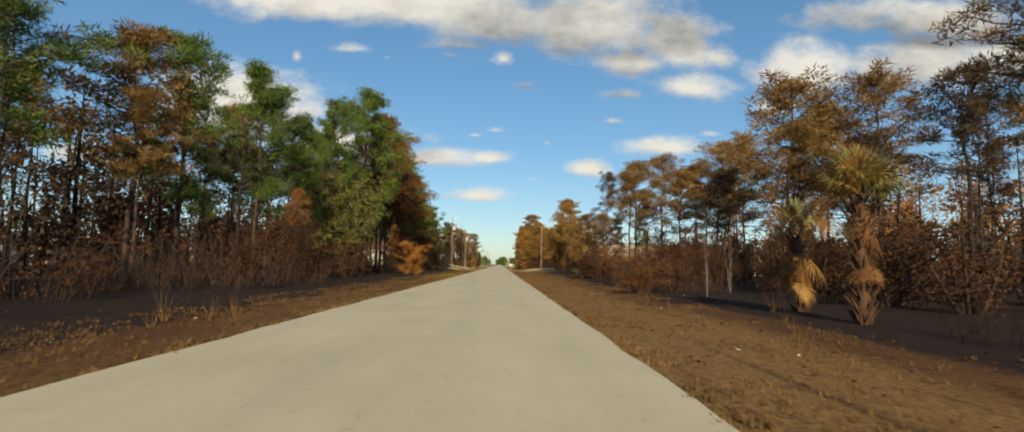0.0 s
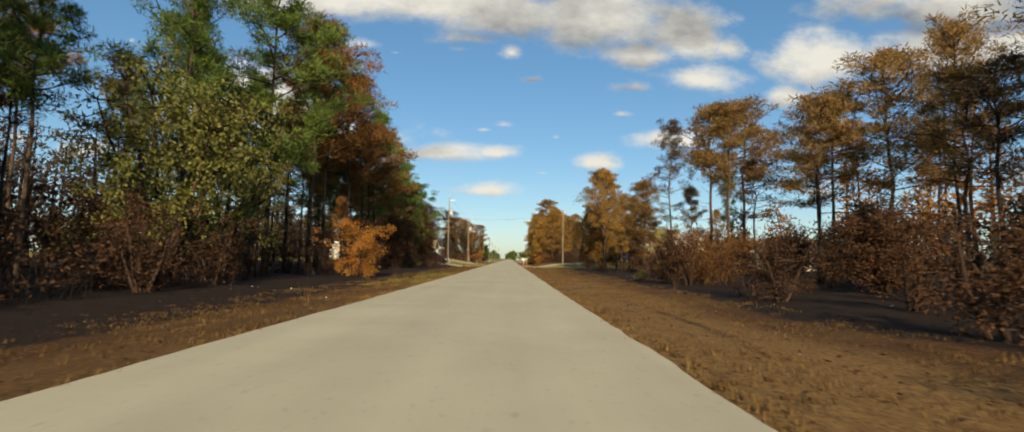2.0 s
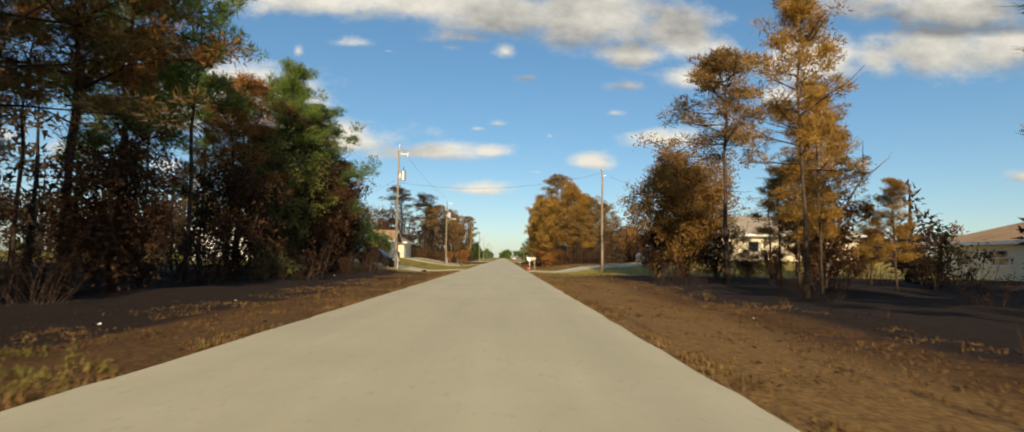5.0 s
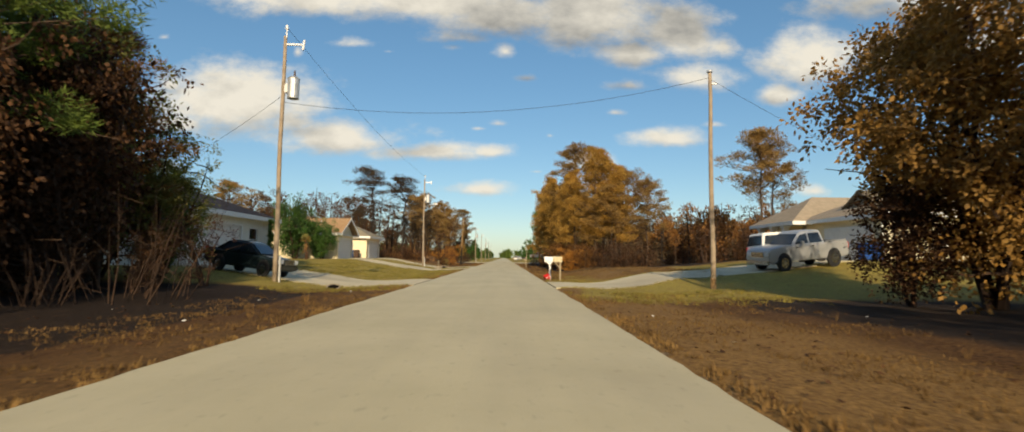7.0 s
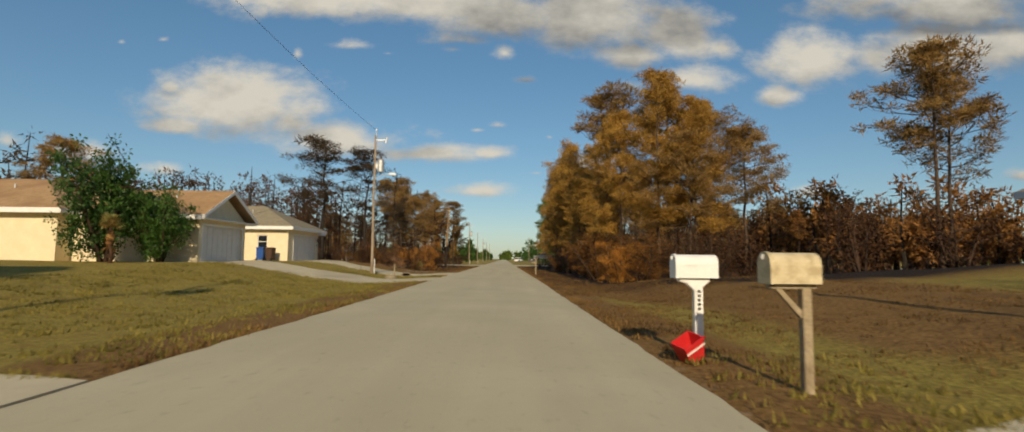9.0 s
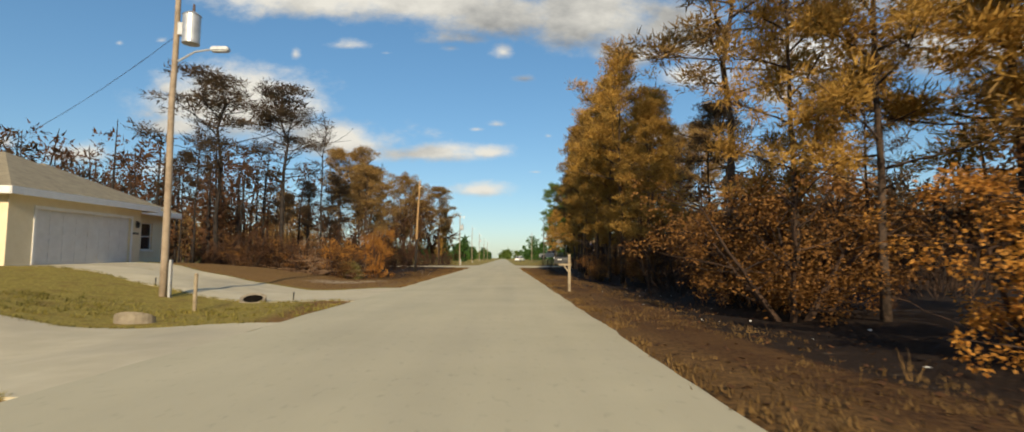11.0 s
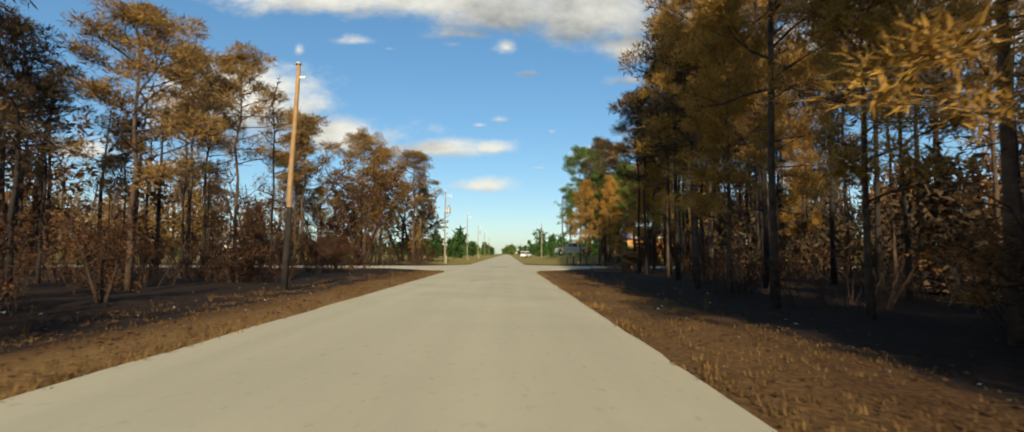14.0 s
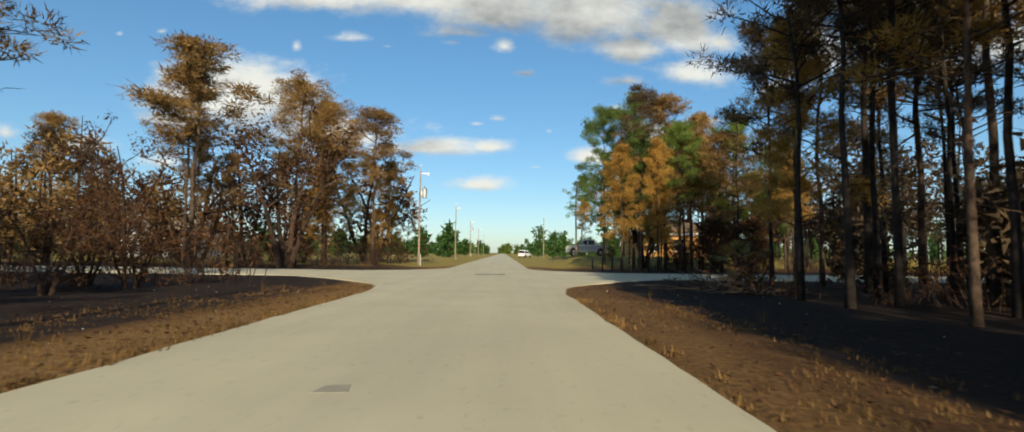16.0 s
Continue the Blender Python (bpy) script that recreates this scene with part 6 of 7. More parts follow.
def vehicle(name, label, paint, length, width, low, cabin, wheels, r, belt, roof_w=0.80, panes=(), bed=None, kind="car", chrome_face=False, soft=0.05):
    """low, cabin: side profiles (x forward, z up); wheels: x of the axles; panes: side windows as (x, z) outlines."""
    root = tagged(new(name), label, kind)
    hw = width / 2
    zmax = max(z for x, z in low)
    part("body", prism(low, -hw, hw, soft, 3, lambda x, z: hw * (1 - 0.05 * max(0, (0.55 - z)) - 0.05 * max(0.0, abs(x) / (length / 2) - 0.75) * 4 * 0.4)), paint, root)
    ct = max(z for x, z in cabin)

    def half(x, z):
        return hw * (0.96 - (0.96 - roof_w) * max(0, z - belt) / (ct - belt))
    part("cabin", prism(cabin, -hw, hw, soft, 3, half), paint, root)
    for s in (-1, 1):
        for out in panes:
            bm = bmesh.new()
            a = [bm.verts.new((x, s * (half(x, z) + 0.006), z)) for x, z in out]
            b = [bm.verts.new((x, s * (half(x, z) - 0.02), z)) for x, z in out]
            bm.faces.new(a if s < 0 else a[::-1])
            n = len(out)
            for i in range(n):
                bm.faces.new((a[i], a[(i + 1) % n], b[(i + 1) % n], b[i]))
            part("side_window", bm, GLASS_DARK, root, "dark tinted side window")
        part("mirror", box(cabin[1][0] - 0.05, cabin[1][0] + 0.12, min(s * hw, s * (hw + 0.2)), max(s * hw, s * (hw + 0.2)), belt + 0.02, belt + 0.2, 0.03), paint, root)
    # windscreen and rear window on the sloped ends of the cabin
    def screen(p, q, lab, out):
        bm = bmesh.new()
        vs = []
        for t_, k in ((0.12, 1), (0.92, 1), (0.92, -1), (0.12, -1)):
            x, z = p[0] + (q[0] - p[0]) * t_, p[1] + (q[1] - p[1]) * t_
            vs.append(bm.verts.new((x + out[0], k * (half(x, z) - 0.09), z + out[1])))
        bm.faces.new(vs)
        ex = bmesh.ops.extrude_face_region(bm, geom=list(bm.faces))
        for v in (v for v in ex["geom"] if isinstance(v, bmesh.types.BMVert)):
            v.co.x -= out[0] * 2
            v.co.z -= out[1] * 2
        part(lab, bm, GLASS_DARK, root)
    screen(cabin[0], cabin[1], "windscreen", (0.012, 0.012))
    screen(cabin[-1], cabin[-2], "rear_window", (-0.012, 0.012))
    for x in wheels:
        for s in (-1, 1):
            part("wheel_arch", cyl((x, s * (hw - 0.10), r + 0.02), (x, s * (hw + 0.006), r + 0.02), r * 1.17, r * 1.17, 26), PLASTIC_BLACK, root)
            wheel(root, x, s * (hw + 0.025), r)
    xf, xr = length / 2, -length / 2
    zl = zmax * 0.72
    for s in (-1, 1):
        part("headlight", box(xf - 0.16, xf + 0.012, min(s * hw * 0.58, s * hw * 0.93), max(s * hw * 0.58, s * hw * 0.93), zl - 0.09, zl + 0.10, 0.02), LENS_CLEAR, root, "clear headlight")
        part("tail_light", box(xr - 0.012, xr + 0.12, min(s * hw * 0.80, s * hw * 0.97), max(s * hw * 0.80, s * hw * 0.97), zl - 0.10, zl + 0.28, 0.02), LENS_RED, root, "red tail light")
    gr = part("grille", box(xf - 0.08, xf + 0.015, -hw * 0.52, hw * 0.52, zl - 0.16, zl + 0.11, 0.02), CHROME if chrome_face else PLASTIC_BLACK, root)
    for i in range(3):
        part("grille_bar", box(xf, xf + 0.03, -hw * 0.48, hw * 0.48, zl - 0.10 + i * 0.075, zl - 0.075 + i * 0.075), CHROME if not chrome_face else PLASTIC_BLACK, gr)
    part("bumper", box(xf - 0.10, xf + 0.07, -hw * 0.95, hw * 0.95, 0.38, 0.58, 0.04), CHROME if chrome_face else paint, root)
    part("bumper", box(xr - 0.07, xr + 0.10, -hw * 0.95, hw * 0.95, 0.40, 0.60, 0.04), CHROME if chrome_face else paint, root)
    for s in (-1, 1):
        for x in (wheels[1] + (wheels[0] - wheels[1]) * 0.42, wheels[1] + (wheels[0] - wheels[1]) * 0.72):
            part("door_handle", box(x - 0.09, x + 0.09, s * hw - 0.02, s * hw + 0.025, belt - 0.12, belt - 0.08, 0.008), CHROME if chrome_face else paint, root)
    if bed:
        part("bed_liner", box(bed[0], bed[1], -hw * 0.86, hw * 0.86, zmax - 0.06, zmax + 0.008), PLASTIC_BLACK, root)
        for s in (-1, 1):
            part("bed_rail", box(bed[0], bed[1], min(s * hw * 0.86, s * hw * 0.97), max(s * hw * 0.86, s * hw * 0.97), zmax, zmax + 0.06, 0.015), paint, root)
    return root


def parked(x, y, turn, size):
    """A pose on the sloping drive: pitch and roll follow the ground under the wheels."""
    c, k = math.cos(radians(turn)), math.sin(radians(turn))
    fore = (gz(x + 1.4 * c, y + 1.4 * k) - gz(x - 1.4 * c, y - 1.4 * k)) / 2.8
    left = (gz(x - 0.8 * k, y + 0.8 * c) - gz(x + 0.8 * k, y - 0.8 * c)) / 1.6
    z = (gz(x + 1.4 * c, y + 1.4 * k) + gz(x - 1.4 * c, y - 1.4 * k)) / 2 + 0.012
    return pose(x, y, z, 0, 0, turn) @ pose(0, 0, 0, math.degrees(left), -math.degrees(fore), 0) @ Matrix.Diagonal((*size, 1))


PICKUP_LOW = [(-2.9, 0.52), (-2.9, 1.20), (-2.75, 1.25), (1.05, 1.25), (1.45, 1.26), (2.6, 1.18), (2.86, 1.08), (2.92, 0.55), (2.75, 0.45), (-2.7, 0.45)]
PICKUP_CAB = [(1.30, 1.20), (0.55, 1.84), (0.30, 1.92), (-0.85, 1.94), (-1.02, 1.86), (-1.20, 1.20)]
PICKUP_PANES = [((1.0, 1.30), (0.52, 1.74), (0.02, 1.80), (0.02, 1.30)), ((-0.08, 1.30), (-0.08, 1.80), (-0.86, 1.80), (-1.0, 1.30))]
truck = vehicle("pickup_truck", "silver-white crew-cab pick-up parked on the drive", PAINT_SILVER, 5.84, 2.0, PICKUP_LOW, PICKUP_CAB, (1.85, -1.75), 0.42, 1.25, 0.78, PICKUP_PANES, (-2.75, -1.25), "pickup truck", True)
truck.matrix_basis = parked(16.2, 116.0, 192, (0.88, 0.94, 1.06))
SUV_LOW = [(-2.55, 0.5), (-2.55, 1.05), (-2.45, 1.10), (1.2, 1.10), (2.3, 1.02), (2.52, 0.9), (2.55, 0.5), (2.4, 0.4), (-2.4, 0.4)]
SUV_CAB = [(1.35, 1.06), (0.65, 1.78), (0.40, 1.86), (-2.15, 1.88), (-2.32, 1.80), (-2.50, 1.06)]
SUV_PANES = [((1.02, 1.16), (0.58, 1.68), (-0.05, 1.72), (-0.05, 1.16)), ((-0.14, 1.16), (-0.14, 1.72), (-1.1, 1.72), (-1.1, 1.16)), ((-1.2, 1.16), (-1.2, 1.72), (-2.18, 1.70), (-2.34, 1.16))]
suv = vehicle("suv", "white sport utility wagon, its tail to the road", PAINT_WHITE, 5.1, 1.95, SUV_LOW, SUV_CAB, (1.6, -1.5), 0.38, 1.10, 0.82, SUV_PANES, None, "car")
suv.matrix_basis = parked(17.9, 120.0, 6, (0.92, 0.96, 1.04))
SEDAN_LOW = [(-2.35, 0.42), (-2.38, 0.85), (-2.2, 0.98), (-1.5, 1.0), (1.0, 0.93), (2.0, 0.82), (2.3, 0.68), (2.36, 0.42), (2.2, 0.28), (-2.2, 0.28)]
SEDAN_CAB = [(1.15, 0.90), (0.35, 1.36), (0.05, 1.44), (-0.75, 1.44), (-1.05, 1.38), (-1.75, 0.95)]
SEDAN_PANES = [((0.85, 0.98), (0.32, 1.29), (-0.12, 1.34), (-0.12, 0.98)), ((-0.2, 0.98), (-0.2, 1.34), (-0.95, 1.31), (-1.35, 0.98))]
car = vehicle("sedan_car", "black sedan parked on the drive, nose to the road", PAINT_BLACK, 4.7, 1.78, SEDAN_LOW, SEDAN_CAB, (1.42, -1.36), 0.33, 0.95, 0.74, SEDAN_PANES, None, "car", False, 0.10)
car.matrix_basis = parked(-12.5, 112.5, -10, (0.84, 0.92, 1.08))
far_truck = copy_thing(truck, pose(10.2, 250.0, gz(10.2, 250.0) + 0.02, 0, 0, 172))
far_truck["label"] = "white pick-up parked beside the far verge"
far_car = copy_thing(suv, pose(5.8, 330, 0.0, 0, 0, 64))
far_car["label"] = "white wagon far off along the verge"


# ---- mailboxes ----
def box_shell(w, h, ln):
    """A mailbox: flat bottom, half-round top, along x."""
    prof = [(-w / 2, 0.0), (w / 2, 0.0)] + [(w / 2 * math.cos(a), h - w / 2 + w / 2 * math.sin(a)) for a in (math.pi * i / 12 for i in range(13))]
    bm = bmesh.new()
    a = [bm.verts.new((-ln / 2, y, z)) for y, z in prof]
    b = [bm.verts.new((ln / 2, y, z)) for y, z in prof]
    n = len(prof)
    for i in range(n):
        bm.faces.new((a[i], a[(i + 1) % n], b[(i + 1) % n], b[i]))
    bm.faces.new(a[::-1])
    bm.faces.new(b)
    bmesh.ops.recalc_face_normals(bm, faces=bm.faces)
    return bm


def mailbox_head(root, z, w, h, ln, material, flag=None, at_x=0.0):
    head = part("box", box_shell(w, h, ln), material, root)
    head.location = (at_x, 0, z)
    lid = part("door", box_shell(w + 0.02, h + 0.015, 0.035), material, head)
    lid.location = (-ln / 2 - 0.012, 0, -0.004)
    part("latch", box(-ln / 2 - 0.06, -ln / 2 - 0.03, -0.02, 0.02, h * 0.78, h * 0.95, 0.006), METAL_GREY, head)
    if flag:
        part("flag", box(-ln * 0.30, -ln * 0.30 + 0.15, -w / 2 - 0.012, -w / 2 - 0.004, h * 0.52, h * 0.62, 0.002), flag, head, "signal flag")
    return head


mb1 = tagged(new("mailbox"), "white plastic mailbox on a moulded white post", "mailbox", "roadside mailboxes")
mb1.location = (2.48, 117.6, gz(2.54, 117.6))
mailbox_head(mb1, 1.03, 0.24, 0.30, 0.52, BOX_WHITE, BOX_WHITE, -0.03)
part("post", box(-0.055, 0.055, -0.055, 0.055, -0.3, 1.0, 0.015), BOX_WHITE, mb1)
part("bracket", prism([(-0.26, 1.03), (0.14, 1.03), (0.14, 0.99), (0.06, 0.92), (-0.05, 0.86), (-0.16, 0.96), (-0.26, 0.99)], -0.06, 0.06, 0.01), BOX_WHITE, mb1)
for i in range(5):
    part("marking", box(-0.02, 0.02, -0.061, -0.0555, 0.62 + i * 0.055, 0.655 + i * 0.055), PLASTIC_BLACK, mb1, "dark marking bar")
mb2 = tagged(new("mailbox"), "aged cream metal mailbox on a wooden post", "mailbox", "roadside mailboxes")
mb2.location = (2.90, 115.85, gz(2.92, 115.8))
mailbox_head(mb2, 1.05, 0.25, 0.30, 0.47, BOX_CREAM, None, -0.13)
part("post", box(-0.045, 0.045, -0.045, 0.045, -0.3, 1.03, 0.006), POST_WOOD, mb2)
part("arm", box(-0.36, 0.10, -0.05, 0.05, 1.0, 1.045, 0.006), POST_WOOD, mb2)
part("brace", prism([(-0.30, 1.0), (-0.24, 1.0), (-0.04, 0.78), (-0.04, 0.70)], -0.03, 0.03), POST_WOOD, mb2)
mb3 = tagged(new("mailbox"), "black metal mailbox on a tall wooden post", "mailbox", "roadside mailboxes")
mb3.matrix_basis = pose(2.62, 155.9, gz(2.62, 155.9)) @ Matrix.Scale(0.985, 4)
mailbox_head(mb3, 1.07, 0.20, 0.26, 0.50, BOX_BLACK, TRIM_WHITE, -0.30)
part("post", box(-0.05, 0.05, -0.05, 0.05, -0.3, 1.43, 0.006), POST_WOOD, mb3)
part("arm", box(-0.42, 0.08, -0.075, 0.045, 0.985, 1.065, 0.006), POST_WOOD, mb3)
part("brace", prism([(-0.24, 0.985), (-0.17, 0.985), (-0.05, 0.82), (-0.05, 0.74)], -0.035, 0.035), POST_WOOD, mb3)

bin_ = tagged(new("recycling_bin"), "red plastic crate tipped against the mailbox post", "bin")
bin_.matrix_basis = pose(2.36, 117.5, gz(2.32, 117.4) + 0.02, 12, -28, 20) @ Matrix.Scale(0.78, 4)
bm = bmesh.new()
lo = [bm.verts.new(p) for p in ((-0.15, -0.13, 0), (0.15, -0.13, 0), (0.15, 0.13, 0), (-0.15, 0.13, 0))]
hi = [bm.verts.new(p) for p in ((-0.20, -0.17, 0.36), (0.20, -0.17, 0.36), (0.20, 0.17, 0.36), (-0.20, 0.17, 0.36))]
hi2 = [bm.verts.new(p) for p in ((-0.185, -0.155, 0.36), (0.185, -0.155, 0.36), (0.185, 0.155, 0.36), (-0.185, 0.155, 0.36))]
lo2 = [bm.verts.new(p) for p in ((-0.135, -0.115, 0.015), (0.135, -0.115, 0.015), (0.135, 0.115, 0.015), (-0.135, 0.115, 0.015))]
bm.faces.new(lo[::-1])
bm.faces.new(lo2)
for i in range(4):
    j = (i + 1) % 4
    bm.faces.new((lo[i], lo[j], hi[j], hi[i]))
    bm.faces.new((hi[i], hi[j], hi2[j], hi2[i]))
    bm.faces.new((hi2[i], hi2[j], lo2[j], lo2[i]))
part("tub", bm, PLASTIC_RED, bin_)
part("rim", prism([(-0.22, 0.34), (0.22, 0.34), (0.22, 0.37), (-0.22, 0.37)], -0.19, -0.172), PLASTIC_RED, bin_)
part("band", box(-0.19, 0.19, -0.168, -0.155, 0.22, 0.25), TRIM_WHITE, bin_, "white stripe")


# ---- wheelie bins, culverts, brush pile, fence, litter ----
def wheelie_bin(x, y, material, label, turn=0):
    root = tagged(new("wheelie_bin"), label, "bin", "wheelie bins")
    root.matrix_basis = pose(x, y, gz(x, y) + 0.02, 0, 0, turn)
    part("tub", prism([(-0.24, 0.06), (0.22, 0.06), (0.29, 0.95), (-0.31, 0.95)], -0.27, 0.27, 0.02), material, root)
    part("lid", prism([(-0.33, 0.95), (0.33, 0.95), (0.28, 1.02), (-0.28, 1.06)], -0.30, 0.30, 0.015), material, root)
    part("handle", cyl((-0.36, -0.24, 0.97), (-0.36, 0.24, 0.97), 0.018), material, root)
    for s in (-1, 1):
        part("wheel", cyl((-0.24, s * 0.22, 0.11), (-0.24, s * 0.28, 0.11), 0.11, None, 16), RUBBER, root)
    return root


wheelie_bin(-19.3, 153.6, PLASTIC_BLUE, "blue wheelie bin beside the garage", 90)
wheelie_bin(-18.6, 153.7, PLASTIC_BROWN, "brown wheelie bin beside the garage", 80)
wheelie_bin(21.3, 117.0, PLASTIC_BLUE, "blue wheelie bin by the house corner", 90)
wheelie_bin(20.6, 116.9, PLASTIC_BLUE, "blue wheelie bin by the house corner", 95)


def culvert(x, y, turn, size=0.62):
    """A mitred pipe end set in a concrete collar, under the drive; its inner shade is a black cap."""
    root = tagged(new("culvert"), "concrete culvert end with a dark oval mouth", "culvert")
    root.matrix_basis = pose(x, y, gz(x, y) - 0.02, 0, 0, turn) @ Matrix.Scale(size, 4)
    n = 20
    out, inn = [], []
    bm = bmesh.new()
    for i in range(n):
        a = 2 * math.pi * i / n
        out.append(bm.verts.new((0.62 * math.cos(a), 0.42 * math.sin(a), 0.06 + 0.20 * (1 + math.sin(a)))))
        inn.append(bm.verts.new((0.46 * math.cos(a), 0.28 * math.sin(a), 0.05 + 0.16 * (1 + math.sin(a)))))
    low = [bm.verts.new((v.co.x * 1.02, v.co.y, -0.3)) for v in out]
    for i in range(n):
        j = (i + 1) % n
        bm.faces.new((out[i], out[j], inn[j], inn[i]))
        bm.faces.new((low[i], low[j], out[j], out[i]))
    part("collar", bm, CONCRETE_OLD, root)
    hole = bmesh.new()
    ring = [hole.verts.new((0.47 * math.cos(a), 0.29 * math.sin(a), 0.045 + 0.16 * (1 + math.sin(a)))) for a in (2 * math.pi * i / n for i in range(n))]
    back = [hole.verts.new((v.co.x * 0.9, v.co.y + 0.05, v.co.z - 0.06)) for v in ring]
    for i in range(n):
        hole.faces.new((ring[i], ring[(i + 1) % n], back[(i + 1) % n], back[i]))
    # closed black face paints the shade of the open pipe
    hole.faces.new(ring)
    hole.faces.new(back[::-1])
    part("mouth", hole, SHADE_BLACK, root, "black cap for the shade in the pipe")


culvert(-7.4, 109.2, 8, 0.48)
culvert(-7.5, 151.9, 8)
culvert(-7.6, 146.8, 188)


def brush_pile(x, y, count, seed, reach, hgt):
    rng = random.Random(seed)
    root = tagged(new("brush_pile"), "heap of cut branches and dry brush", "brush pile")
    root.location = (x, y, gz(x, y))
    ch, tips = [], []
    for _ in range(count):
        a, q = rng.uniform(0, 6.28), reach * math.sqrt(rng.random())
        z = hgt * (1 - (q / reach) ** 1.5) * rng.uniform(0.1, 1)
        p, r = limb((q * math.cos(a), q * math.sin(a), z), (rng.gauss(0, 1), rng.gauss(0, 1), rng.gauss(0.1, 0.25)), rng.uniform(0.9, 2.4), rng.uniform(0.012, 0.035), rng, 0.16, 4)
        p = [(u, v, max(w, 0.02)) for u, v, w in p]
        ch.append(tube(p, r, 4))
        tips += p[2:]
    tagged(piece("branch", join(ch), DRY_BRANCH, root, "dry brown cut branches"), kind="stuff")
    cents = [(*rng.choice(tips), 0.2) for _ in range(count // 2)]
    tagged(piece("leaves", blades(cents, 14, 0.14, 0.04, rng, 0.1, 0.5, True), LEAF_RUST, root), kind="stuff")


brush_pile(-14.2, 173.0, 240, 71, 3.4, 2.6)
brush_pile(-11.0, 168.5, 110, 72, 2.0, 1.3)
brush_pile(8.2, 204.0, 60, 73, 1.6, 0.8)

for k in range(9):
    fp = tagged(new("fence_post"), "short dark wooden post by the far corner", "fence post", "posts by the corner")
    fx, fy = 6.6 + 0.75 * k, 224.4 + 0.25 * k
    fp.location = (fx, fy, gz(fx, fy))
    part("post", cyl((0, 0, -0.2), (0.03 * (k % 3 - 1), 0, 0.95 + 0.12 * (k % 3)), 0.07, 0.06, 8), BARK_BURNT, fp)

def stake(x, y, h, r, material, label):
    root = tagged(new("stake"), label, "stake", "stakes beside the drive")
    root.location = (x, y, gz(x, y))
    part("shaft", cyl((0, 0, -0.15), (0.01, 0, h), r, r * 0.9, 10), material, root)
    part("tip", cyl((0.01, 0, h), (0.01, 0, h + 0.03), r * 1.15, r * 0.7, 10), material, root)


stake(-7.9, 149.5, 0.95, 0.05, POST_WOOD, "weathered wooden post beside the culvert")
stake(-6.4, 152.2, 0.24, 0.022, PLASTIC_BLACK, "short dark marker stake at the drive's edge")
stake(-11.3, 153.2, 0.24, 0.022, PLASTIC_BLACK, "short dark marker stake at the drive's edge")

tp = tagged(mesh_object("tarpaulin", [(18.1, 253.2, 3.90), (20.3, 253.2, 3.90), (20.3, 254.4, 4.42), (18.1, 254.4, 4.42), (18.1, 253.2, 3.84), (20.3, 253.2, 3.84), (20.3, 254.4, 4.36), (18.1, 254.4, 4.36)],
            [(0, 1, 2, 3), (7, 6, 5, 4), (0, 4, 5, 1), (1, 5, 6, 2), (2, 6, 7, 3), (3, 7, 4, 0)], PLASTIC_BLUE), "blue tarpaulin over the roof edge", "tarpaulin")


def hedge_tree(x, y, h):
    """A slim dark columnar cypress beside the garage."""
    rng = random.Random(int(h * 100))
    root = tagged(new("cypress"), "slim dark columnar cypress beside the garage", "tree")
    root.location = (x, y, gz(x, y))
    piece("trunk", tube([(0, 0, -0.1), (0, 0, h * 0.95)], [0.05, 0.01], 6), BARK_PINE, root)
    cents = [(rng.gauss(0, 0.06), rng.gauss(0, 0.06), h * (0.06 + 0.92 * i / 60), 0.17 * (1 - 0.7 * i / 60)) for i in range(60)]
    piece("crown", blades(cents, 26, 0.16, 0.035, rng, 1.2), LEAF_GREEN, root)


hedge_tree(-15.7, 122.0, 3.0)
hedge_tree(-15.8, 123.1, 3.7)


def tar_patch(x0, x1, y0, y1, label, material=PATCH_TAR):
    vs = [(x, y, z) for z in (0.034, -0.01) for x, y in ((x0, y0), (x1, y0 + 0.03), (x1 - 0.04, y1), (x0 + 0.05, y1 - 0.03))]
    tagged(mesh_object("tar_patch", vs, [(0, 1, 2, 3), (0, 4, 5, 1), (1, 5, 6, 2), (2, 6, 7, 3), (3, 7, 4, 0)], material), label, "road patch", kind="structure")


tar_patch(-1.5, 0.2, 214.2, 215.2, "dark tar patch across the lane")
tar_patch(-1.54, -1.24, 189.72, 190.02, "small faded tar patch in the lane", PATCH_FADED)


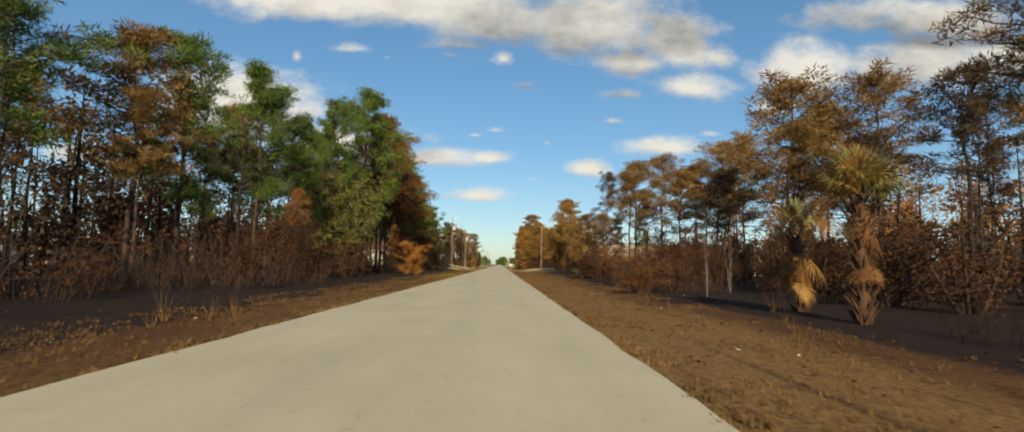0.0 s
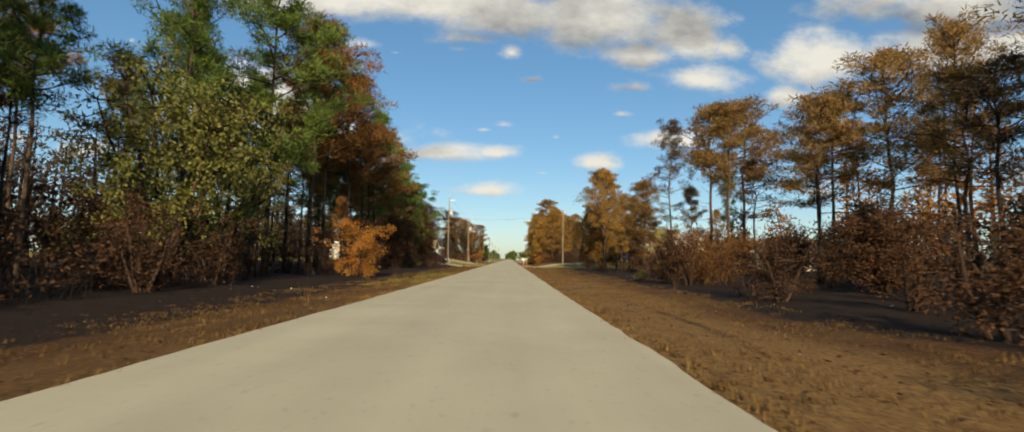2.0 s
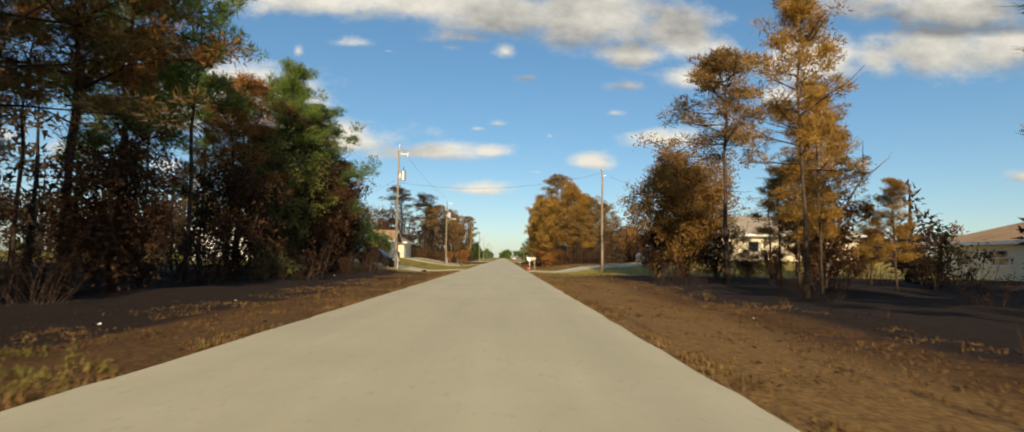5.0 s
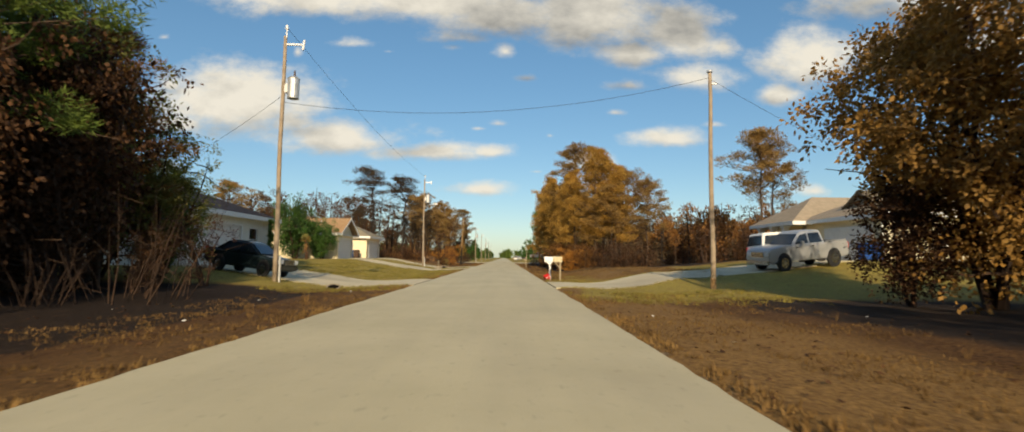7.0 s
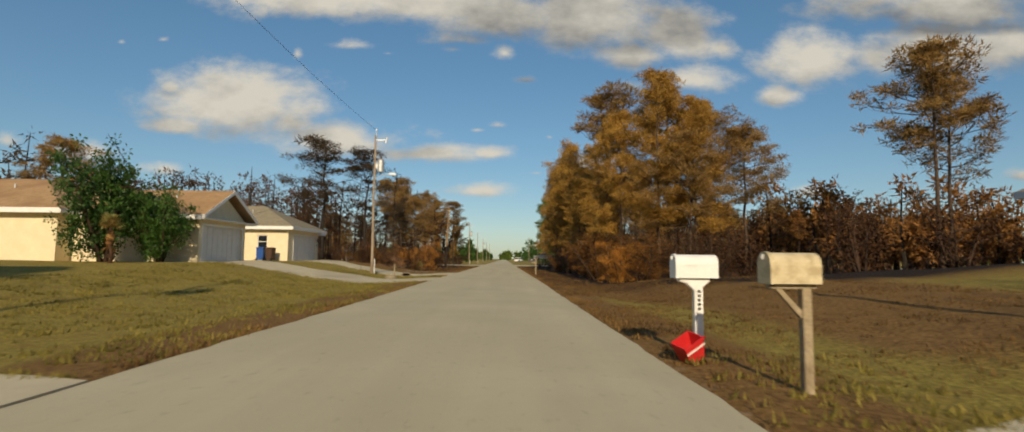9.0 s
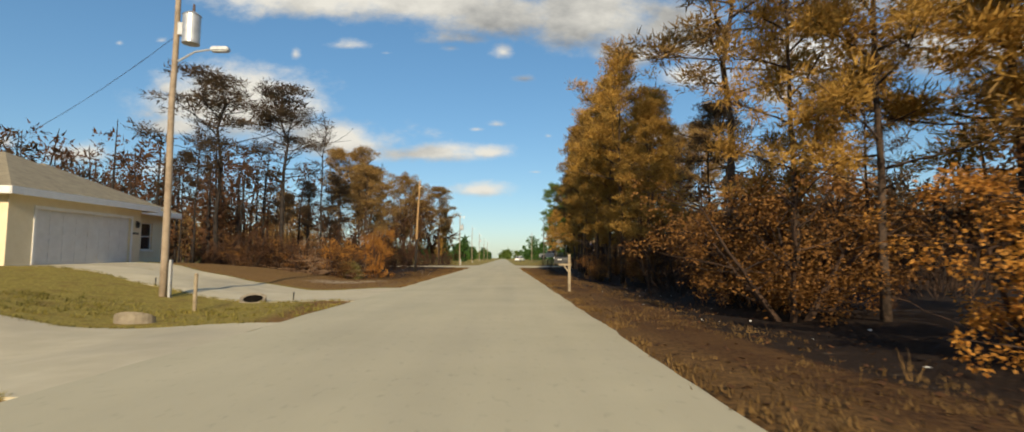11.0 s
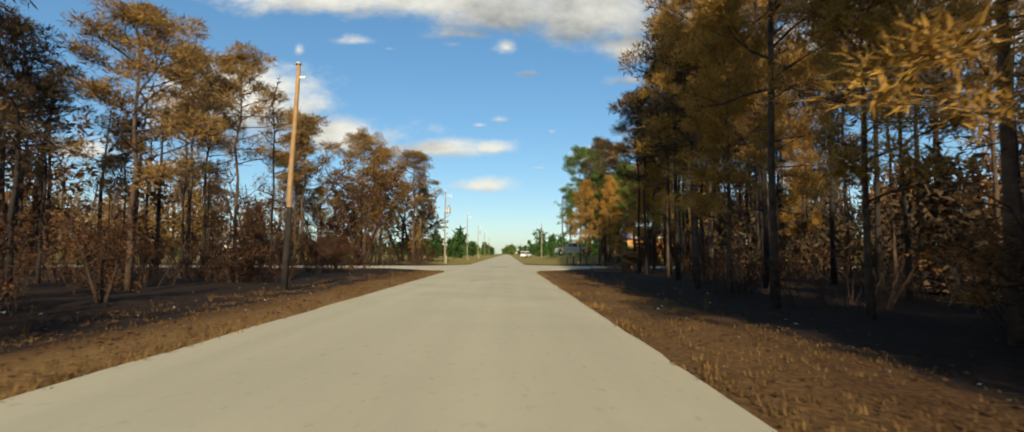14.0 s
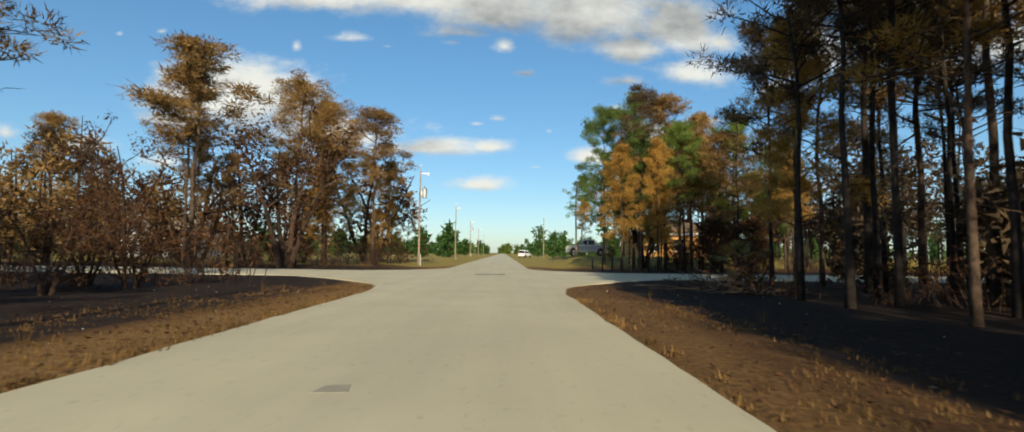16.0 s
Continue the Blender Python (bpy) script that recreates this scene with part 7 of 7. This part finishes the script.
# ---- grass, weeds and litter on the verges ----
def grass(name, label, material, zones, count, h0, h1, seed, width=0.014):
    """Blades in small tufts over the zones (x0, x1, y0, y1)."""
    g = np.random.default_rng(seed)
    area = np.array([(b - a) * (d - c) for a, b, c, d in zones])
    pick = g.choice(len(zones), count, p=area / area.sum())
    z4 = np.array(zones)[pick]
    x, y = z4[:, 0] + (z4[:, 1] - z4[:, 0]) * g.random(count), z4[:, 2] + (z4[:, 3] - z4[:, 2]) * g.random(count)
    keep = np.array([noise.noise((a * 0.5, b * 0.5, 9.0)) + 0.6 * noise.noise((a * 2.1, b * 2.1, 5.0)) > -0.12 for a, b in zip(x, y)])
    x, y = x[keep], y[keep]
    gzs = np.array([gz(a, b) for a, b in zip(x, y)])
    per = 6
    X, Y, Z = (np.repeat(v, per) for v in (x, y, gzs))
    n = len(X)
    X, Y = X + g.normal(0, 0.05, n), Y + g.normal(0, 0.05, n)
    a, h, lean = g.random(n) * 6.283, h0 + (h1 - h0) * g.random(n) ** 2, g.random(n) * 0.9
    w = width * (0.6 + 0.8 * g.random(n))
    ca, sa = np.cos(a), np.sin(a)
    P = np.stack([np.stack([X - sa * w, Y + ca * w, Z - 0.01], 1), np.stack([X + sa * w, Y - ca * w, Z - 0.01], 1), np.stack([X + ca * h * lean, Y + sa * h * lean, Z + h], 1)], 1).reshape(-1, 3)
    me = bpy.data.meshes.new(name)
    me.from_pydata(P.tolist(), [], np.arange(3 * n).reshape(-1, 3).tolist())
    me.materials.append(material)
    return tagged(new(name, me), label, "grass", kind="stuff")


grass("dry_grass", "short dry brown grass along both verges", GRASS_DRY, [(-8.6, -4.15, -6, 108), (2.05, 7.6, -6, 107), (2.05, 5.2, 118, 200), (-8.8, -4.15, 165, 206), (2.05, 12.0, 116, 140)], 52000, 0.015, 0.09, 5, 0.010)
grass("green_grass", "mown lawn with green and yellow blades", GRASS_GREEN, [(-15, -4.2, 117, 139), (-9.5, -4.2, 106, 109), (-12, -4.2, 146.5, 150), (2.1, 4.5, 114.5, 118), (2.1, 9.5, 102, 108), (-7.0, -4.2, 46, 68)], 9000, 0.03, 0.12, 6)
grass("edge_grass", "tufts of pale grass along the asphalt edges", GRASS_DRY, [(-4.45, -4.02, -5, 109), (1.95, 2.35, -5, 107), (1.95, 2.35, 116, 200), (-4.45, -4.02, 116.5, 139.8), (-4.45, -4.02, 158, 202)], 5200, 0.03, 0.12, 7)


def drive_fringe(edges, count, seed):
    """Tufts that lean over the sides of the drives."""
    g = random.Random(seed)
    vs, fs = [], []
    for (x0, y0), (x1, y1) in edges:
        for _ in range(count):
            t = g.random()
            x, y = x0 + (x1 - x0) * t + g.gauss(0, 0.05), y0 + (y1 - y0) * t + g.gauss(0, 0.06)
            z = gz(x, y) - 0.01
            for _ in range(5):
                a, h, w = g.uniform(0, 6.28), g.uniform(0.03, 0.10), 0.012
                px, py = x + g.gauss(0, 0.04), y + g.gauss(0, 0.04)
                k = len(vs)
                vs += [(px - w * math.sin(a), py + w * math.cos(a), z), (px + w * math.sin(a), py - w * math.cos(a), z), (px + 0.6 * h * math.cos(a), py + 0.6 * h * math.sin(a), z + h)]
                fs.append((k, k + 1, k + 2))
    return tagged(mesh_object("fringe_grass", vs, fs, GRASS_GREEN), "grass tufts over the edges of the drives", "grass", kind="stuff")


drive_fringe([((-16.5, 112.56), (-4.3, 109.93)), ((-16.5, 120.13), (-4.3, 116.15)), ((-16.5, 140.77), (-4.3, 140.2)), ((-16.5, 145.99), (-4.3, 145.7)), ((-17, 154.95), (-4.3, 150.95)), ((-17, 160.6), (-4.3, 157.64)),
              ((2.2, 108.9), (11, 113.6)), ((2.2, 114.2), (11, 118.4))], 320, 17)


def make_weed(seed, h, label):
    rng = random.Random(seed)
    root = tagged(new("dry_weed"), label, "weed", "weeds on the verge")
    ch = []
    for _ in range(9):
        a = rng.uniform(0, 6.28)
        p, r = limb((0.04 * math.cos(a), 0.04 * math.sin(a), -0.03), (0.3 * math.cos(a), 0.3 * math.sin(a), 1), h * rng.uniform(0.5, 1), 0.007, rng, 0.14, 3)
        ch.append(tube(p, r, 3, False))
    tagged(piece("stalk", join(ch), GRASS_DRY, root), kind="stuff")
    return root


weeds = [make_weed(51, 0.8, "tall dry weed stalks on the verge"), make_weed(52, 0.5, "dry weed tuft on the verge")]
wr = random.Random(8)
for i, (x0, x1, y0, y1, n) in enumerate(((-7.4, -4.4, 0, 104, 56), (4.2, 8.5, 4, 100, 30), (3.6, 6.4, 140, 205, 16), (-9.5, -5.5, 166, 205, 14))):
    for _ in range(n):
        x, y, k = wr.uniform(x0, x1), wr.uniform(y0, y1), wr.randrange(2)
        m = pose(x, y, gz(x, y), 0, 0, wr.uniform(0, 360)) @ Matrix.Scale(wr.uniform(0.4, 1.0), 4)
        copy_thing(weeds[k], m)
weeds[0].matrix_basis = pose(-6.9, 11.5, gz(-6.9, 11.5), 0, 0, 20)
weeds[1].matrix_basis = pose(-6.6, 7.6, gz(-6.6, 7.6), 0, 0, 80)


def litter(name, label, material, zones, count, s0, s1, seed, category):
    rng = random.Random(seed)
    vs, fs = [], []
    for _ in range(count):
        x0, x1, y0, y1 = rng.choice(zones)
        x, y = rng.uniform(x0, x1), rng.uniform(y0, y1)
        s, a, z = rng.uniform(s0, s1), rng.uniform(0, 6.28), gz(x, y) + 0.012
        c, d = math.cos(a) * s, math.sin(a) * s
        k = len(vs)
        vs += [(x + c, y + d, z + rng.uniform(0, 0.03)), (x - d * 0.6, y + c * 0.6, z + rng.uniform(0, 0.04)), (x - c, y - d, z + rng.uniform(0, 0.03)), (x + d * 0.6, y - c * 0.6, z)]
        fs.append((k, k + 1, k + 2, k + 3))
    return tagged(mesh_object(name, vs, fs, material), label, category, kind="stuff")


litter("fallen_leaves", "fallen dry leaves scattered over the verge", LEAF_RUST, [(-9.5, -4.3, -5, 108), (-9.5, -4.3, 160, 206), (2.2, 8.5, -5, 107), (2.2, 6.5, 130, 206)], 9000, 0.025, 0.06, 61, "leaves")
litter("pale_debris", "pale bits of litter, shell and ash on the ground", RUBBISH, [(-11, -5.5, -5, 106), (3.0, 11, -5, 100), (3.5, 8, 136, 206), (-11, -5.5, 166, 206)], 260, 0.015, 0.055, 62, "litter")
